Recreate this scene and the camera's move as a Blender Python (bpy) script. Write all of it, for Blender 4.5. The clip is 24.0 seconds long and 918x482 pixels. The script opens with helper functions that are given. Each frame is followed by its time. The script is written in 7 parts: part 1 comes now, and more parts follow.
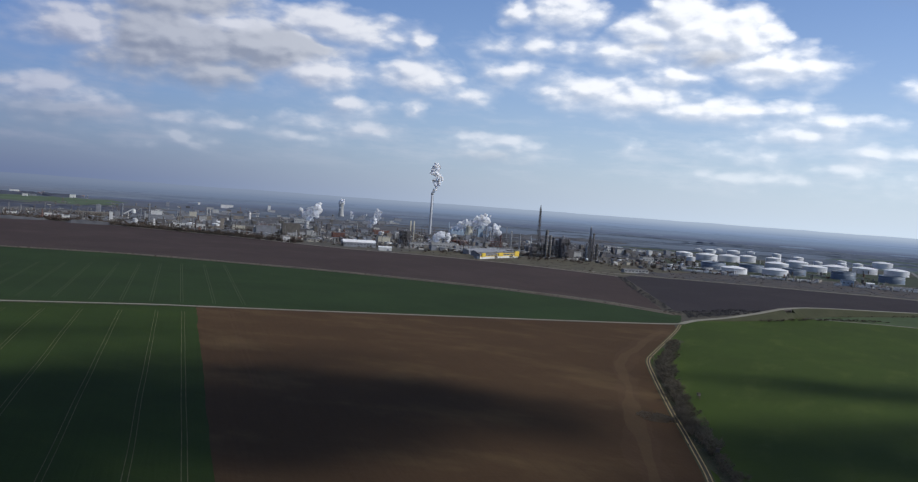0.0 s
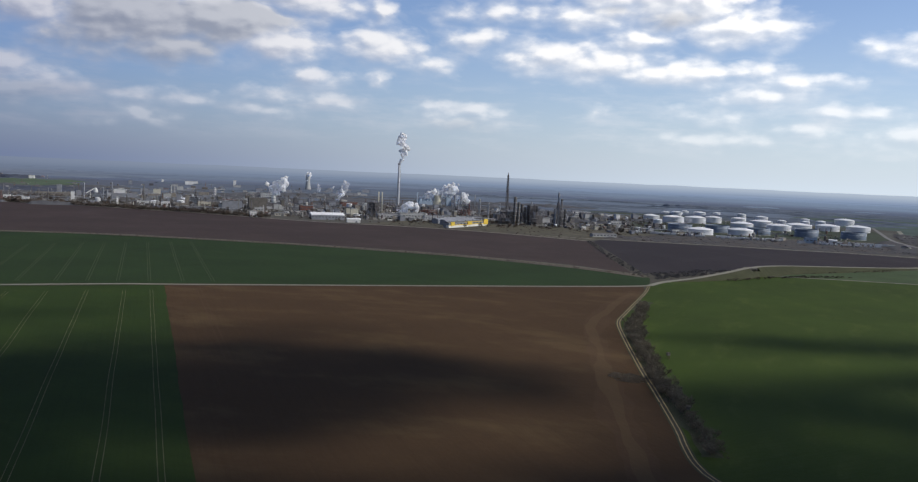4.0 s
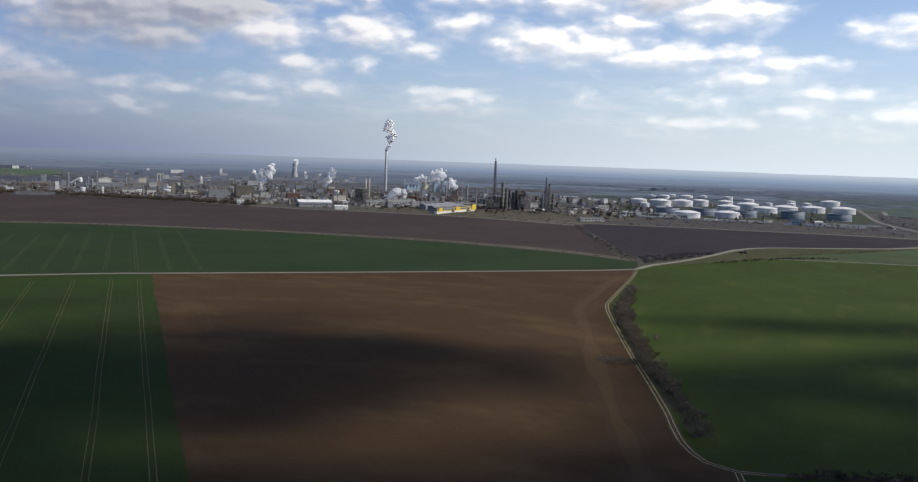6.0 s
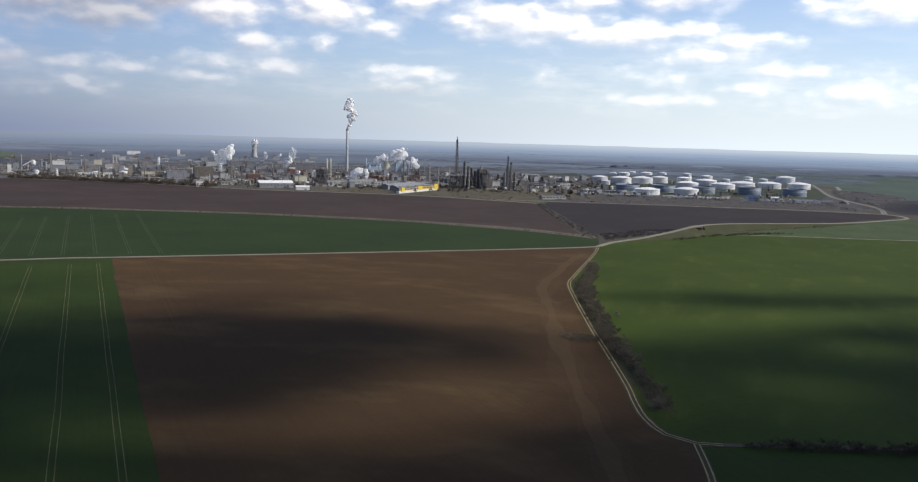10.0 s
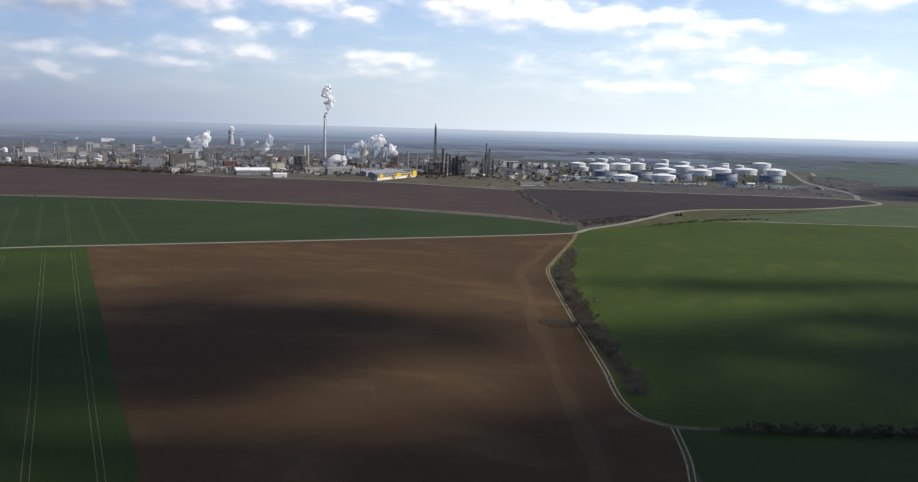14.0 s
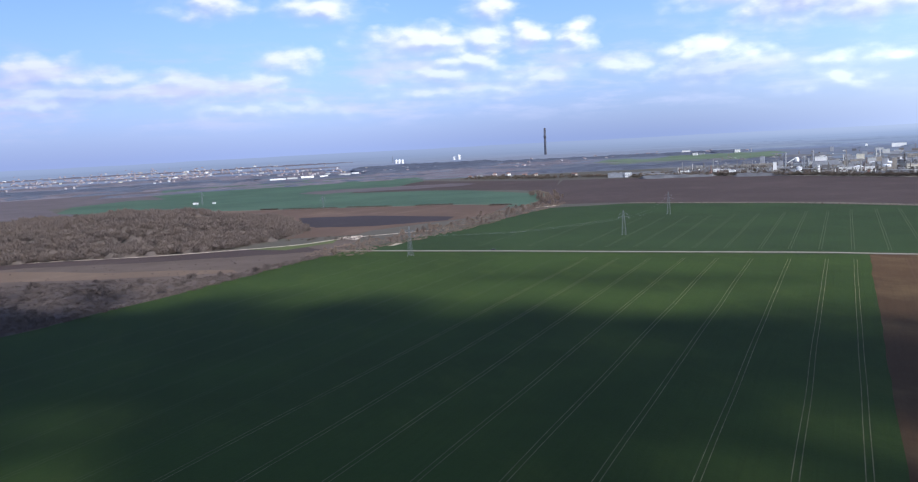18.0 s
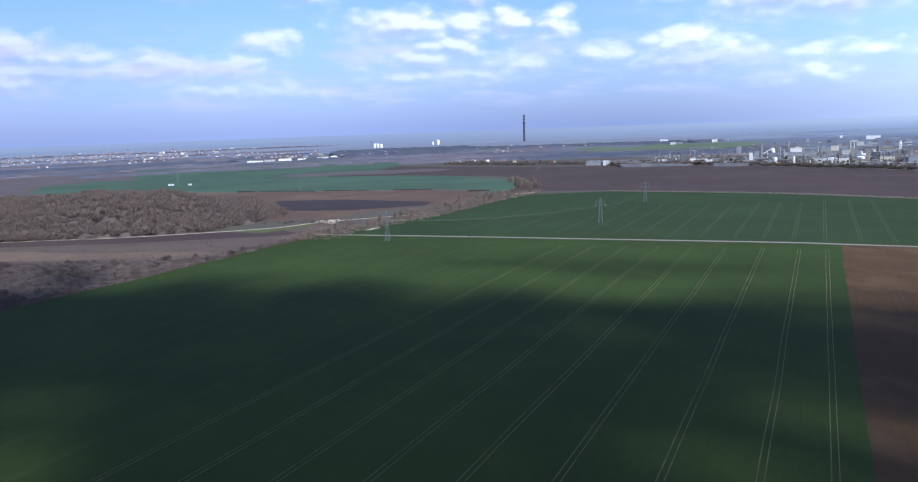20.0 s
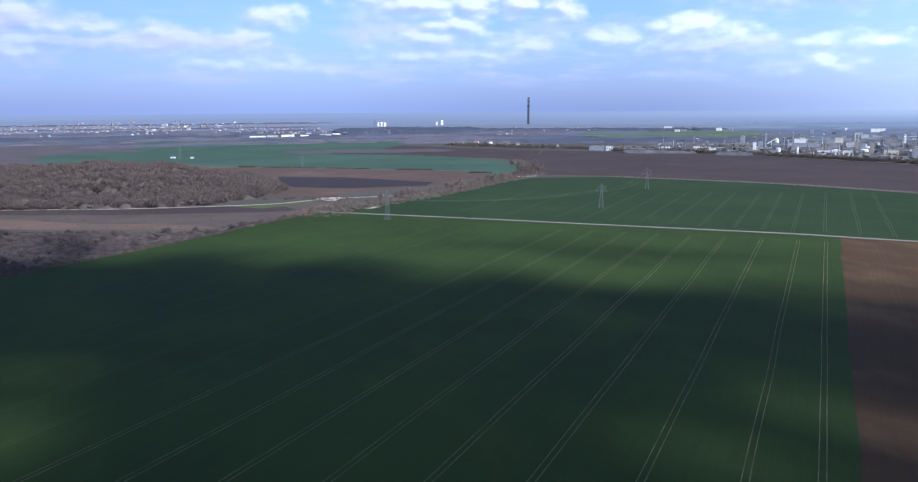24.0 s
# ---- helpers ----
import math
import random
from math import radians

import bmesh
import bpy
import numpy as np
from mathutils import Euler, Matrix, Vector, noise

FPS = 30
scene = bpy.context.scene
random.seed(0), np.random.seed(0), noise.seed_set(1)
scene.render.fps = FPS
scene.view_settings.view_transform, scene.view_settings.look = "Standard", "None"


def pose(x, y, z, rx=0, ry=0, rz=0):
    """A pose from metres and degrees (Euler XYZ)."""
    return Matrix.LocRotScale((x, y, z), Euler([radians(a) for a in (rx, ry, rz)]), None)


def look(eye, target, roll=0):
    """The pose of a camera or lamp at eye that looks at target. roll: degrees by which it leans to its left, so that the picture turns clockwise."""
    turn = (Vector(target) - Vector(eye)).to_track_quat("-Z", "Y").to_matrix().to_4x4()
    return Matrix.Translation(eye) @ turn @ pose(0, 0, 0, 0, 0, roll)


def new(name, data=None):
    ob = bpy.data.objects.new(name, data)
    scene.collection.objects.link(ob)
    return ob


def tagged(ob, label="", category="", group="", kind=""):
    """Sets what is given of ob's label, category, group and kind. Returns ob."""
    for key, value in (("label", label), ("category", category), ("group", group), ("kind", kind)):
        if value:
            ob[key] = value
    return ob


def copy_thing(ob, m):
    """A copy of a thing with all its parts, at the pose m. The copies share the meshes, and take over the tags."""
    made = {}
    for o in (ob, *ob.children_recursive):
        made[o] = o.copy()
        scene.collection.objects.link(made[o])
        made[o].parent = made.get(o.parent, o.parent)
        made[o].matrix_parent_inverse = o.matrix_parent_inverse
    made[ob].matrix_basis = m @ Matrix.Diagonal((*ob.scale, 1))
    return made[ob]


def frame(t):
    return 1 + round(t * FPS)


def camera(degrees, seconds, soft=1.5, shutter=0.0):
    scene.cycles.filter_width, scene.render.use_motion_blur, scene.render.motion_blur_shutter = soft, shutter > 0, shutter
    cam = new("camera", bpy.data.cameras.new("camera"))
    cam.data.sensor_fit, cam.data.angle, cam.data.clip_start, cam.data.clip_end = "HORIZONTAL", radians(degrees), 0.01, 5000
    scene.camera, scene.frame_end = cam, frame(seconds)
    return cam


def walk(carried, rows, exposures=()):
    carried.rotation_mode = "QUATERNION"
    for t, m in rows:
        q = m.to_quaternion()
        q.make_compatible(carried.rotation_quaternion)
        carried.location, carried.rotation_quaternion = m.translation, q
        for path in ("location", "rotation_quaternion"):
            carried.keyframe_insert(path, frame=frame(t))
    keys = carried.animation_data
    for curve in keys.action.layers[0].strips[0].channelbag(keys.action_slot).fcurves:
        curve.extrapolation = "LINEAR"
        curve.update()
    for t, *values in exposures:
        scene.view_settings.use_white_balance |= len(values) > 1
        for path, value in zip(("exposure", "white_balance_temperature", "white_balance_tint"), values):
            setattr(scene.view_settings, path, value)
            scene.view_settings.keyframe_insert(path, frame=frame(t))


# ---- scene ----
cam = camera(57.6, 24.0, soft=1.2)
PATH = [
    (0, -0.00, 0.00, 100.00, 87.29, -4.17, 3.93),
    (0.5, -0.01, -0.03, 99.96, 87.07, -4.01, 3.58),
    (1, -0.02, -0.07, 99.92, 86.80, -3.79, 3.29),
    (1.5, -0.03, -0.10, 99.88, 86.59, -3.67, 3.09),
    (2, -0.04, -0.13, 99.83, 86.25, -3.44, 2.55),
    (2.5, -0.05, -0.16, 99.79, 86.00, -3.15, 2.56),
    (4.5, -0.08, -0.29, 99.63, 85.05, -2.17, 1.22),
    (5, -0.09, -0.33, 99.58, 84.79, -1.87, 0.87),
    (5.5, -0.10, -0.36, 99.54, 84.63, -1.89, 0.85),
    (6, -0.11, -0.39, 99.50, 84.38, -1.98, 0.83),
    (6.5, -0.18, -0.75, 99.64, 84.18, -1.94, 0.29),
    (7, -0.25, -1.12, 99.77, 84.00, -1.73, 0.04),
    (7.5, -0.32, -1.48, 99.91, 83.88, -1.55, -0.62),
    (8, -0.40, -1.84, 100.04, 83.80, -1.47, -0.48),
    (8.5, -0.47, -2.20, 100.18, 83.58, -1.50, -0.74),
    (9, -0.54, -2.56, 100.31, 83.31, -1.52, -0.99),
    (9.5, -0.61, -2.93, 100.45, 83.10, -1.69, -1.66),
    (11.5, -0.90, -4.38, 100.99, 82.75, -1.35, -1.96),
    (12, -0.97, -4.74, 101.13, 82.55, -1.35, -2.72),
    (12.5, -0.91, -4.29, 100.98, 82.54, -1.25, -2.70),
    (13, -0.85, -3.85, 100.84, 82.30, -1.32, -2.68),
    (13.5, -0.79, -3.40, 100.70, 82.25, -1.51, -2.85),
    (14, -0.73, -2.96, 100.55, 82.14, -1.51, -3.28),
    (14.5, -0.67, -2.51, 100.41, 82.15, -1.51, -3.58),
    (15, -0.61, -2.07, 100.27, 82.10, -1.43, -3.50),
    (15.5, -0.55, -1.62, 100.12, 81.97, -1.47, -3.87),
    (16, -0.49, -1.18, 99.98, 81.89, -1.42, -4.18),
    (16.2, -0.46, -1.00, 99.92, 81.92, -0.87, -1.18),
    (16.5, -0.42, -0.73, 99.84, 81.97, -0.06, 6.08),
    (16.8, -0.39, -0.47, 99.75, 82.08, 0.63, 15.65),
    (17, -0.36, -0.29, 99.69, 82.15, 1.09, 21.24),
    (17.2, -0.34, -0.11, 99.63, 82.40, 1.46, 27.01),
    (17.5, -0.30, 0.16, 99.55, 82.76, 2.01, 35.62),
    (17.8, -0.27, 0.42, 99.46, 83.12, 2.61, 44.64),
    (18, -0.24, 0.60, 99.40, 83.36, 3.01, 46.99),
    (18.2, -0.18, 0.61, 99.41, 83.24, 2.87, 46.52),
    (18.5, -0.09, 0.63, 99.42, 83.05, 2.67, 45.87),
    (19, 0.06, 0.67, 99.43, 82.80, 2.24, 45.78),
    (19.5, 0.22, 0.70, 99.44, 82.55, 2.11, 45.66),
    (21.5, 0.83, 0.83, 99.48, 81.80, 1.62, 45.69),
    (22, 0.99, 0.86, 99.49, 81.70, 1.44, 45.76),
    (22.5, 1.14, 0.89, 99.50, 81.48, 1.19, 45.72),
    (23, 1.30, 0.93, 99.51, 81.32, 0.87, 45.72),
    (23.5, 1.45, 0.96, 99.52, 81.17, 0.61, 45.85),
    (24, 1.60, 0.99, 99.54, 81.02, 0.36, 45.87),
]
walk(cam, [(t, pose(*p)) for t, *p in PATH],
     [(0, -0.63, 6200, 10), (2.5, -0.59, 6350, 10), (5, -0.56, 6600, 10), (6, -0.44, 6700, 10), (7, -0.28, 6750, 10), (9, -0.24, 6800, 10), (12, -0.24, 6850, 10), (14, -0.12, 6850, 10), (16.2, 0.0, 6800, 10), (17, 0.22, 6600, 11), (18, 0.45, 5950, 13), (24, 0.42, 5520, 13)])

# ---- world, sun, exposure ----
SUN_AZ, SUN_EL = 97.0, 40.0  # bearing clockwise from +y, height above the horizon
SUN_WAY = Vector((math.sin(radians(SUN_AZ)) * math.cos(radians(SUN_EL)), math.cos(radians(SUN_AZ)) * math.cos(radians(SUN_EL)), math.sin(radians(SUN_EL))))
sun = new("sun", bpy.data.lights.new("sun", "SUN"))
sun.data.energy, sun.data.angle, sun.data.color = 4.4, radians(0.9), (1.0, 0.95, 0.88)
sun.matrix_world = look(SUN_WAY * 3000, (0, 0, 0))

# clouds of the visible sky: bearing, height, half width, half height in degrees
WHITE_WEST = [(-62.5, 9.7, 1.8, 0.6), (-55.8, 9.3, 1.9, 0.6), (-44.5, 9.0, 1.2, 0.6), (-48.7, 6.9, 3.3, 0.8), (-44.8, 6.9, 1.5, 0.85), (-41.9, 7.0, 1.0, 0.7), (-38.8, 6.6, 1.1, 0.65),
              (-57.8, 6.0, 1.4, 0.5), (-46.1, 5.5, 2.0, 0.6), (-47.3, 4.7, 3.5, 0.65), (-48.6, 3.4, 2.3, 0.4), (-41.4, 4.4, 2.2, 0.4), (-35.4, 4.6, 1.5, 0.6), (-60.0, 4.4, 1.5, 0.65),
              (-65.3, 4.3, 4.6, 0.75), (-73.3, 5.5, 2.2, 0.8), (-73.5, 3.7, 2.3, 0.65), (-69.4, 5.0, 2.2, 0.5), (-56.3, 2.8, 1.3, 0.3), (-61.0, 3.0, 2.2, 0.4), (-44.2, 3.6, 2.2, 0.4)]
WHITE_MID = [(-30.4, 5.1, 2.7, 0.75), (-35.4, 4.6, 1.5, 0.6), (-29.0, 9.0, 2.9, 1.1), (-13.2, 10.9, 4.6, 1.0), (-14.2, 8.0, 2.8, 1.0), (-19.5, 10.2, 3.4, 0.9), (-7.3, 8.2, 2.3, 0.8), (-7.2, 10.2, 0.9, 0.7),
             (-11.5, 6.0, 1.6, 0.6), (-4.0, 7.3, 1.1, 0.4), (-14.1, 4.5, 1.3, 0.4), (-14.7, 3.6, 1.5, 0.35), (-1.6, 4.1, 2.1, 0.5), (-22.5, 3.9, 1.0, 0.35), (-19.9, 4.0, 1.2, 0.4), (-22.9, 2.8, 1.7, 0.5),
             (-10.4, 4.5, 1.2, 0.35), (-7.5, 6.0, 0.45, 0.4)]
WHITE_EAST = [(10.1, 13.3, 2.2, 1.6), (8.4, 12.0, 2.6, 1.1), (14.1, 11.8, 2.1, 1.7), (16.1, 10.0, 3.3, 1.05), (11.6, 11.9, 3.5, 1.6), (2.5, 12.9, 2.3, 1.0), (-0.8, 12.9, 0.9, 0.75), (-1.2, 9.0, 1.5, 0.5),
              (0.4, 10.6, 2.4, 0.4), (6.9, 10.7, 2.9, 0.7), (9.9, 9.2, 1.6, 0.6), (4.1, 8.0, 2.9, 1.0), (8.0, 7.6, 3.5, 0.9), (12.5, 7.1, 4.2, 0.7), (16.5, 7.0, 2.2, 0.4), (19.5, 6.4, 2.3, 0.6),
              (17.6, 5.6, 1.7, 0.5), (15.3, 4.4, 2.0, 0.35), (14.3, 2.8, 2.4, 0.35), (22.7, 4.8, 2.2, 0.35), (20.6, 3.4, 1.2, 0.35), (7.3, 4.3, 0.6, 0.3), (28.0, 8.5, 3.0, 0.7), (27.0, 3.2, 3.2, 0.7)]
GREY = [(-23.2, 9.1, 5.8, 1.9), (-17.7, 9.2, 5.5, 1.8), (-20.2, 7.4, 3.2, 0.9), (-25.2, 8.0, 3.7, 1.2), (-22.9, 11.3, 6.2, 1.1), (-29.9, 3.9, 3.2, 0.8), (12.2, 10.6, 3.4, 0.9), (8.2, 10.9, 2.4, 0.7),
        (-1.6, 3.4, 2.2, 0.5), (-47.0, 4.4, 3.2, 0.6), (-70.5, 4.2, 4.5, 0.7), (-22.4, 7.0, 4.5, 0.6)]


def make_world():
    world = bpy.data.worlds.new("sky")
    scene.world = world
    world.use_nodes = True
    nt = world.node_tree
    nt.nodes.clear()

    def node(kind, **keys):
        n = nt.nodes.new(kind)
        for k, v in keys.items():
            if k == "operation":
                n.operation = v
        return n

    def put(sock, v):
        if isinstance(v, bpy.types.NodeSocket):
            nt.links.new(v, sock)
        elif v is not None:
            sock.default_value = v

    def calc(op, a, b=None, c=None, clamp=False):
        n = nt.nodes.new("ShaderNodeMath")
        n.operation, n.use_clamp = op, clamp
        for s, v in zip(n.inputs, (a, b, c)):
            put(s, v)
        return n.outputs[0]

    def vec(op, a, b=None, c=None):
        n = nt.nodes.new("ShaderNodeVectorMath")
        n.operation = op
        for s, v in zip(n.inputs, (a, b, c)):
            put(s, v)
        return n.outputs[1] if op == "LENGTH" else n.outputs[0]

    def blend(f, a, b):
        n = nt.nodes.new("ShaderNodeMix")
        n.data_type = "RGBA"
        put(n.inputs[0], f), put(n.inputs[6], a), put(n.inputs[7], b)
        return n.outputs[2]

    def span(v, a, b, lo=0.0, hi=1.0):
        n = nt.nodes.new("ShaderNodeMapRange")
        n.interpolation_type = "SMOOTHSTEP"
        for s, x in zip(n.inputs, (v, a, b, lo, hi)):
            put(s, x)
        return n.outputs[0]

    def fbm(v, scale, detail, rough=0.55):
        n = nt.nodes.new("ShaderNodeTexNoise")
        put(n.inputs["Vector"], v)
        n.inputs["Scale"].default_value, n.inputs["Detail"].default_value, n.inputs["Roughness"].default_value = scale, detail, rough
        return n

    way = nt.nodes.new("ShaderNodeTexCoord").outputs["Generated"]
    xyz = nt.nodes.new("ShaderNodeSeparateXYZ")
    put(xyz.inputs[0], way)
    az = calc("MULTIPLY", calc("ARCTAN2", xyz.outputs[0], xyz.outputs[1]), 57.29578)
    el = calc("MULTIPLY", calc("ARCSINE", xyz.outputs[2]), 57.29578)
    flat = nt.nodes.new("ShaderNodeCombineXYZ")
    put(flat.inputs[0], az), put(flat.inputs[1], calc("MULTIPLY", el, 1.5))
    q0 = flat.outputs[0]

    def field(rows, at, grow=1.0):
        d = None
        rows = [(a, e, w * (0.5 + 0.5 * grow), h * grow) for a, e, w, h in rows]
        for a, e, w, h in rows:
            far = vec("LENGTH", vec("MULTIPLY_ADD", at, (1 / w, 1 / (1.5 * h), 0), (-a / w, -e / h, 0)))
            one = calc("MULTIPLY_ADD", far, -h, h)
            d = one if d is None else calc("SMOOTH_MAX", d, one, 0.22)
        return d

    def depth(at):
        """Cloud depth in degrees: the listed masses, warped and roughened into billows."""
        warp = vec("MULTIPLY", vec("SUBTRACT", fbm(at, 0.38, 4.0, 0.5).outputs["Color"], (0.5, 0.5, 0.5)), (3.4, 1.3, 0.0))
        q = vec("ADD", at, warp)
        rough = calc("MULTIPLY", calc("SUBTRACT", fbm(vec("MULTIPLY", at, (0.72, 1.0, 1.0)), 0.55, 6.0, 0.52).outputs["Fac"], 0.45), 1.7)
        bumps = nt.nodes.new("ShaderNodeTexVoronoi")
        bumps.feature = "SMOOTH_F1"
        put(bumps.inputs["Vector"], vec("ADD", vec("MULTIPLY", at, (0.8, 1.0, 1.0)), vec("MULTIPLY", warp, (0.25, 0.25, 0.0))))
        bumps.inputs["Scale"].default_value, bumps.inputs["Smoothness"].default_value = 0.95, 0.35
        rough = calc("ADD", rough, calc("MULTIPLY", calc("SUBTRACT", 0.42, bumps.outputs["Distance"]), 0.55))
        w = calc("MAXIMUM", calc("MAXIMUM", field(WHITE_WEST, q, 1.22), field(WHITE_MID, q, 1.14)), field(WHITE_EAST, q, 1.08))
        return calc("ADD", w, rough), calc("ADD", field(GREY, q, 1.08), rough)

    w_at, g_at = depth(q0)
    w_up, g_up = depth(vec("ADD", q0, (0.35, 0.62, 0.0)))
    whole, whole_up = calc("MAXIMUM", w_at, g_at), calc("MAXIMUM", w_up, g_up)
    side = span(calc("SUBTRACT", whole, whole_up), -0.75, 0.55)
    cover = blend(span(calc("SUBTRACT", whole, whole_up), -0.10, 0.35), span(whole, -0.85, 1.05), span(whole, -0.46, 0.56))
    dark = calc("MULTIPLY", span(calc("SUBTRACT", g_at, calc("MULTIPLY", w_at, 0.7)), -0.1, 0.9), 0.75)
    # the rest of the sky, outside the listed clouds: loose fair-weather cumulus
    loose = span(fbm(q0, 0.075, 7.0, 0.6).outputs["Fac"], 0.47, 0.62)
    high = span(el, 12.0, 22.0)
    back = span(calc("ABSOLUTE", calc("ADD", az, 24.0)), 60.0, 75.0)
    loose = calc("MULTIPLY", loose, calc("MAXIMUM", high, back))

    sky = nt.nodes.new("ShaderNodeTexSky")
    sky.sky_type, sky.sun_disc = "NISHITA", False
    sky.sun_elevation, sky.sun_rotation = radians(SUN_EL), radians(SUN_AZ)
    sky.altitude, sky.air_density, sky.dust_density, sky.ozone_density = 200.0, 1.0, 0.6, 2.0
    blue = vec("MULTIPLY", sky.outputs[0], (0.112, 0.128, 0.162))
    toward_sun = span(az, -36.0, 30.0)
    haze = blend(toward_sun, (0.285, 0.355, 0.53, 1), (0.92, 1.05, 1.17, 1))
    haze = blend(span(az, -30.0, -62.0), haze, (0.39, 0.48, 0.69, 1))
    low = calc("POWER", 2.718, calc("MULTIPLY", calc("MAXIMUM", el, 0.0), -0.16))
    base = blend(calc("MULTIPLY", low, 0.96), blue, haze)
    sunny = blend(toward_sun, (1.06, 1.06, 1.09, 1), (1.55, 1.54, 1.52, 1))
    shady = blend(toward_sun, (0.56, 0.61, 0.75, 1), (0.92, 0.98, 1.08, 1))
    lit = blend(side, shady, sunny)
    dull = blend(side, (0.40, 0.44, 0.53, 1), (0.70, 0.73, 0.79, 1))
    fade = span(el, 1.0, 8.0, 0.34, 0.96)
    base = blend(span(el, 14.0, 50.0), base, vec("MULTIPLY", base, (0.58, 0.56, 0.54)))
    base = blend(calc("MULTIPLY", loose, 0.8), base, (0.42, 0.43, 0.43, 1))
    base = blend(calc("MULTIPLY", cover, fade), base, blend(dark, lit, dull))
    # thin veils low over the horizon
    veil = span(fbm(vec("MULTIPLY", q0, (0.30, 1.0, 1.0)), 0.55, 6.0, 0.6).outputs["Fac"], 0.44, 0.70)
    veil = calc("MULTIPLY", calc("MULTIPLY", veil, span(el, 0.8, 3.0)), span(el, 8.5, 4.0, 0.0, 0.74))
    veil = calc("MULTIPLY", veil, span(az, -18.0, -46.0, 0.35, 1.0))
    base = blend(veil, base, blend(toward_sun, (0.72, 0.73, 0.82, 1), (1.2, 1.22, 1.26, 1)))
    base = vec("MULTIPLY", base, blend(span(az, 2.0, -48.0), (1.12, 1.12, 1.13, 1), (0.73, 0.75, 0.865, 1)))
    base = vec("MULTIPLY", base, blend(span(az, -52.0, -76.0), (1, 1, 1, 1), (0.87, 0.86, 0.88, 1)))
    out = nt.nodes.new("ShaderNodeBackground")
    put(out.inputs[0], base)
    out.inputs[1].default_value = 1.0
    put(nt.nodes.new("ShaderNodeOutputWorld").inputs[0], out.outputs[0])
    world.cycles.sampling_method, world.cycles.sample_map_resolution = "MANUAL", 256


make_world()


# ---- materials ----
class Shade:
    """A node material under construction."""

    def __init__(self, name, rough=0.85, metal=0.0, spec=0.25):
        self.m = bpy.data.materials.new(name)
        self.m.use_nodes = True
        self.nt = self.m.node_tree
        self.bsdf = self.nt.nodes["Principled BSDF"]
        self.bsdf.inputs["Roughness"].default_value = rough
        self.bsdf.inputs["Metallic"].default_value = metal
        self.bsdf.inputs["Specular IOR Level"].default_value = spec
        self.pos = self.nt.nodes.new("ShaderNodeNewGeometry").outputs["Position"]

    def put(self, sock, v):
        if isinstance(v, bpy.types.NodeSocket):
            self.nt.links.new(v, sock)
        else:
            sock.default_value = v

    def mapped(self, turn=0.0, size=(1, 1, 1)):
        """World coordinates turned about z and stretched: size is the length of one unit along each turned axis."""
        n = self.nt.nodes.new("ShaderNodeMapping")
        n.vector_type = "TEXTURE"
        self.put(n.inputs["Vector"], self.pos)
        n.inputs["Rotation"].default_value = (0, 0, radians(turn))
        n.inputs["Scale"].default_value = size
        return n.outputs[0]

    def noise(self, scale, detail=4.0, rough=0.55, vec=None):
        n = self.nt.nodes.new("ShaderNodeTexNoise")
        self.put(n.inputs["Vector"], vec or self.pos)
        n.inputs["Scale"].default_value, n.inputs["Detail"].default_value, n.inputs["Roughness"].default_value = scale, detail, rough
        return n.outputs["Fac"]

    def calc(self, op, a, b=0.0):
        n = self.nt.nodes.new("ShaderNodeMath")
        n.operation = op
        self.put(n.inputs[0], a), self.put(n.inputs[1], b)
        return n.outputs[0]

    def span(self, v, a, b, lo=0.0, hi=1.0):
        n = self.nt.nodes.new("ShaderNodeMapRange")
        n.interpolation_type = "SMOOTHSTEP"
        for s, x in zip(n.inputs, (v, a, b, lo, hi)):
            self.put(s, x)
        return n.outputs[0]

    def mix(self, f, a, b):
        n = self.nt.nodes.new("ShaderNodeMix")
        n.data_type = "RGBA"
        self.put(n.inputs[0], f)
        for s, c in ((n.inputs[6], a), (n.inputs[7], b)):
            self.put(s, (*c, 1.0) if isinstance(c, tuple) and len(c) == 3 else c)
        return n.outputs[2]

    def bump(self, h, strength, distance):
        n = self.nt.nodes.new("ShaderNodeBump")
        n.inputs["Strength"].default_value, n.inputs["Distance"].default_value = strength, distance
        self.put(n.inputs["Height"], h)
        self.put(self.bsdf.inputs["Normal"], n.outputs[0])

    def done(self, colour):
        self.put(self.bsdf.inputs["Base Color"], colour)
        return self.m


def dim(c, k):
    return tuple(min(1.0, v * k) for v in c)


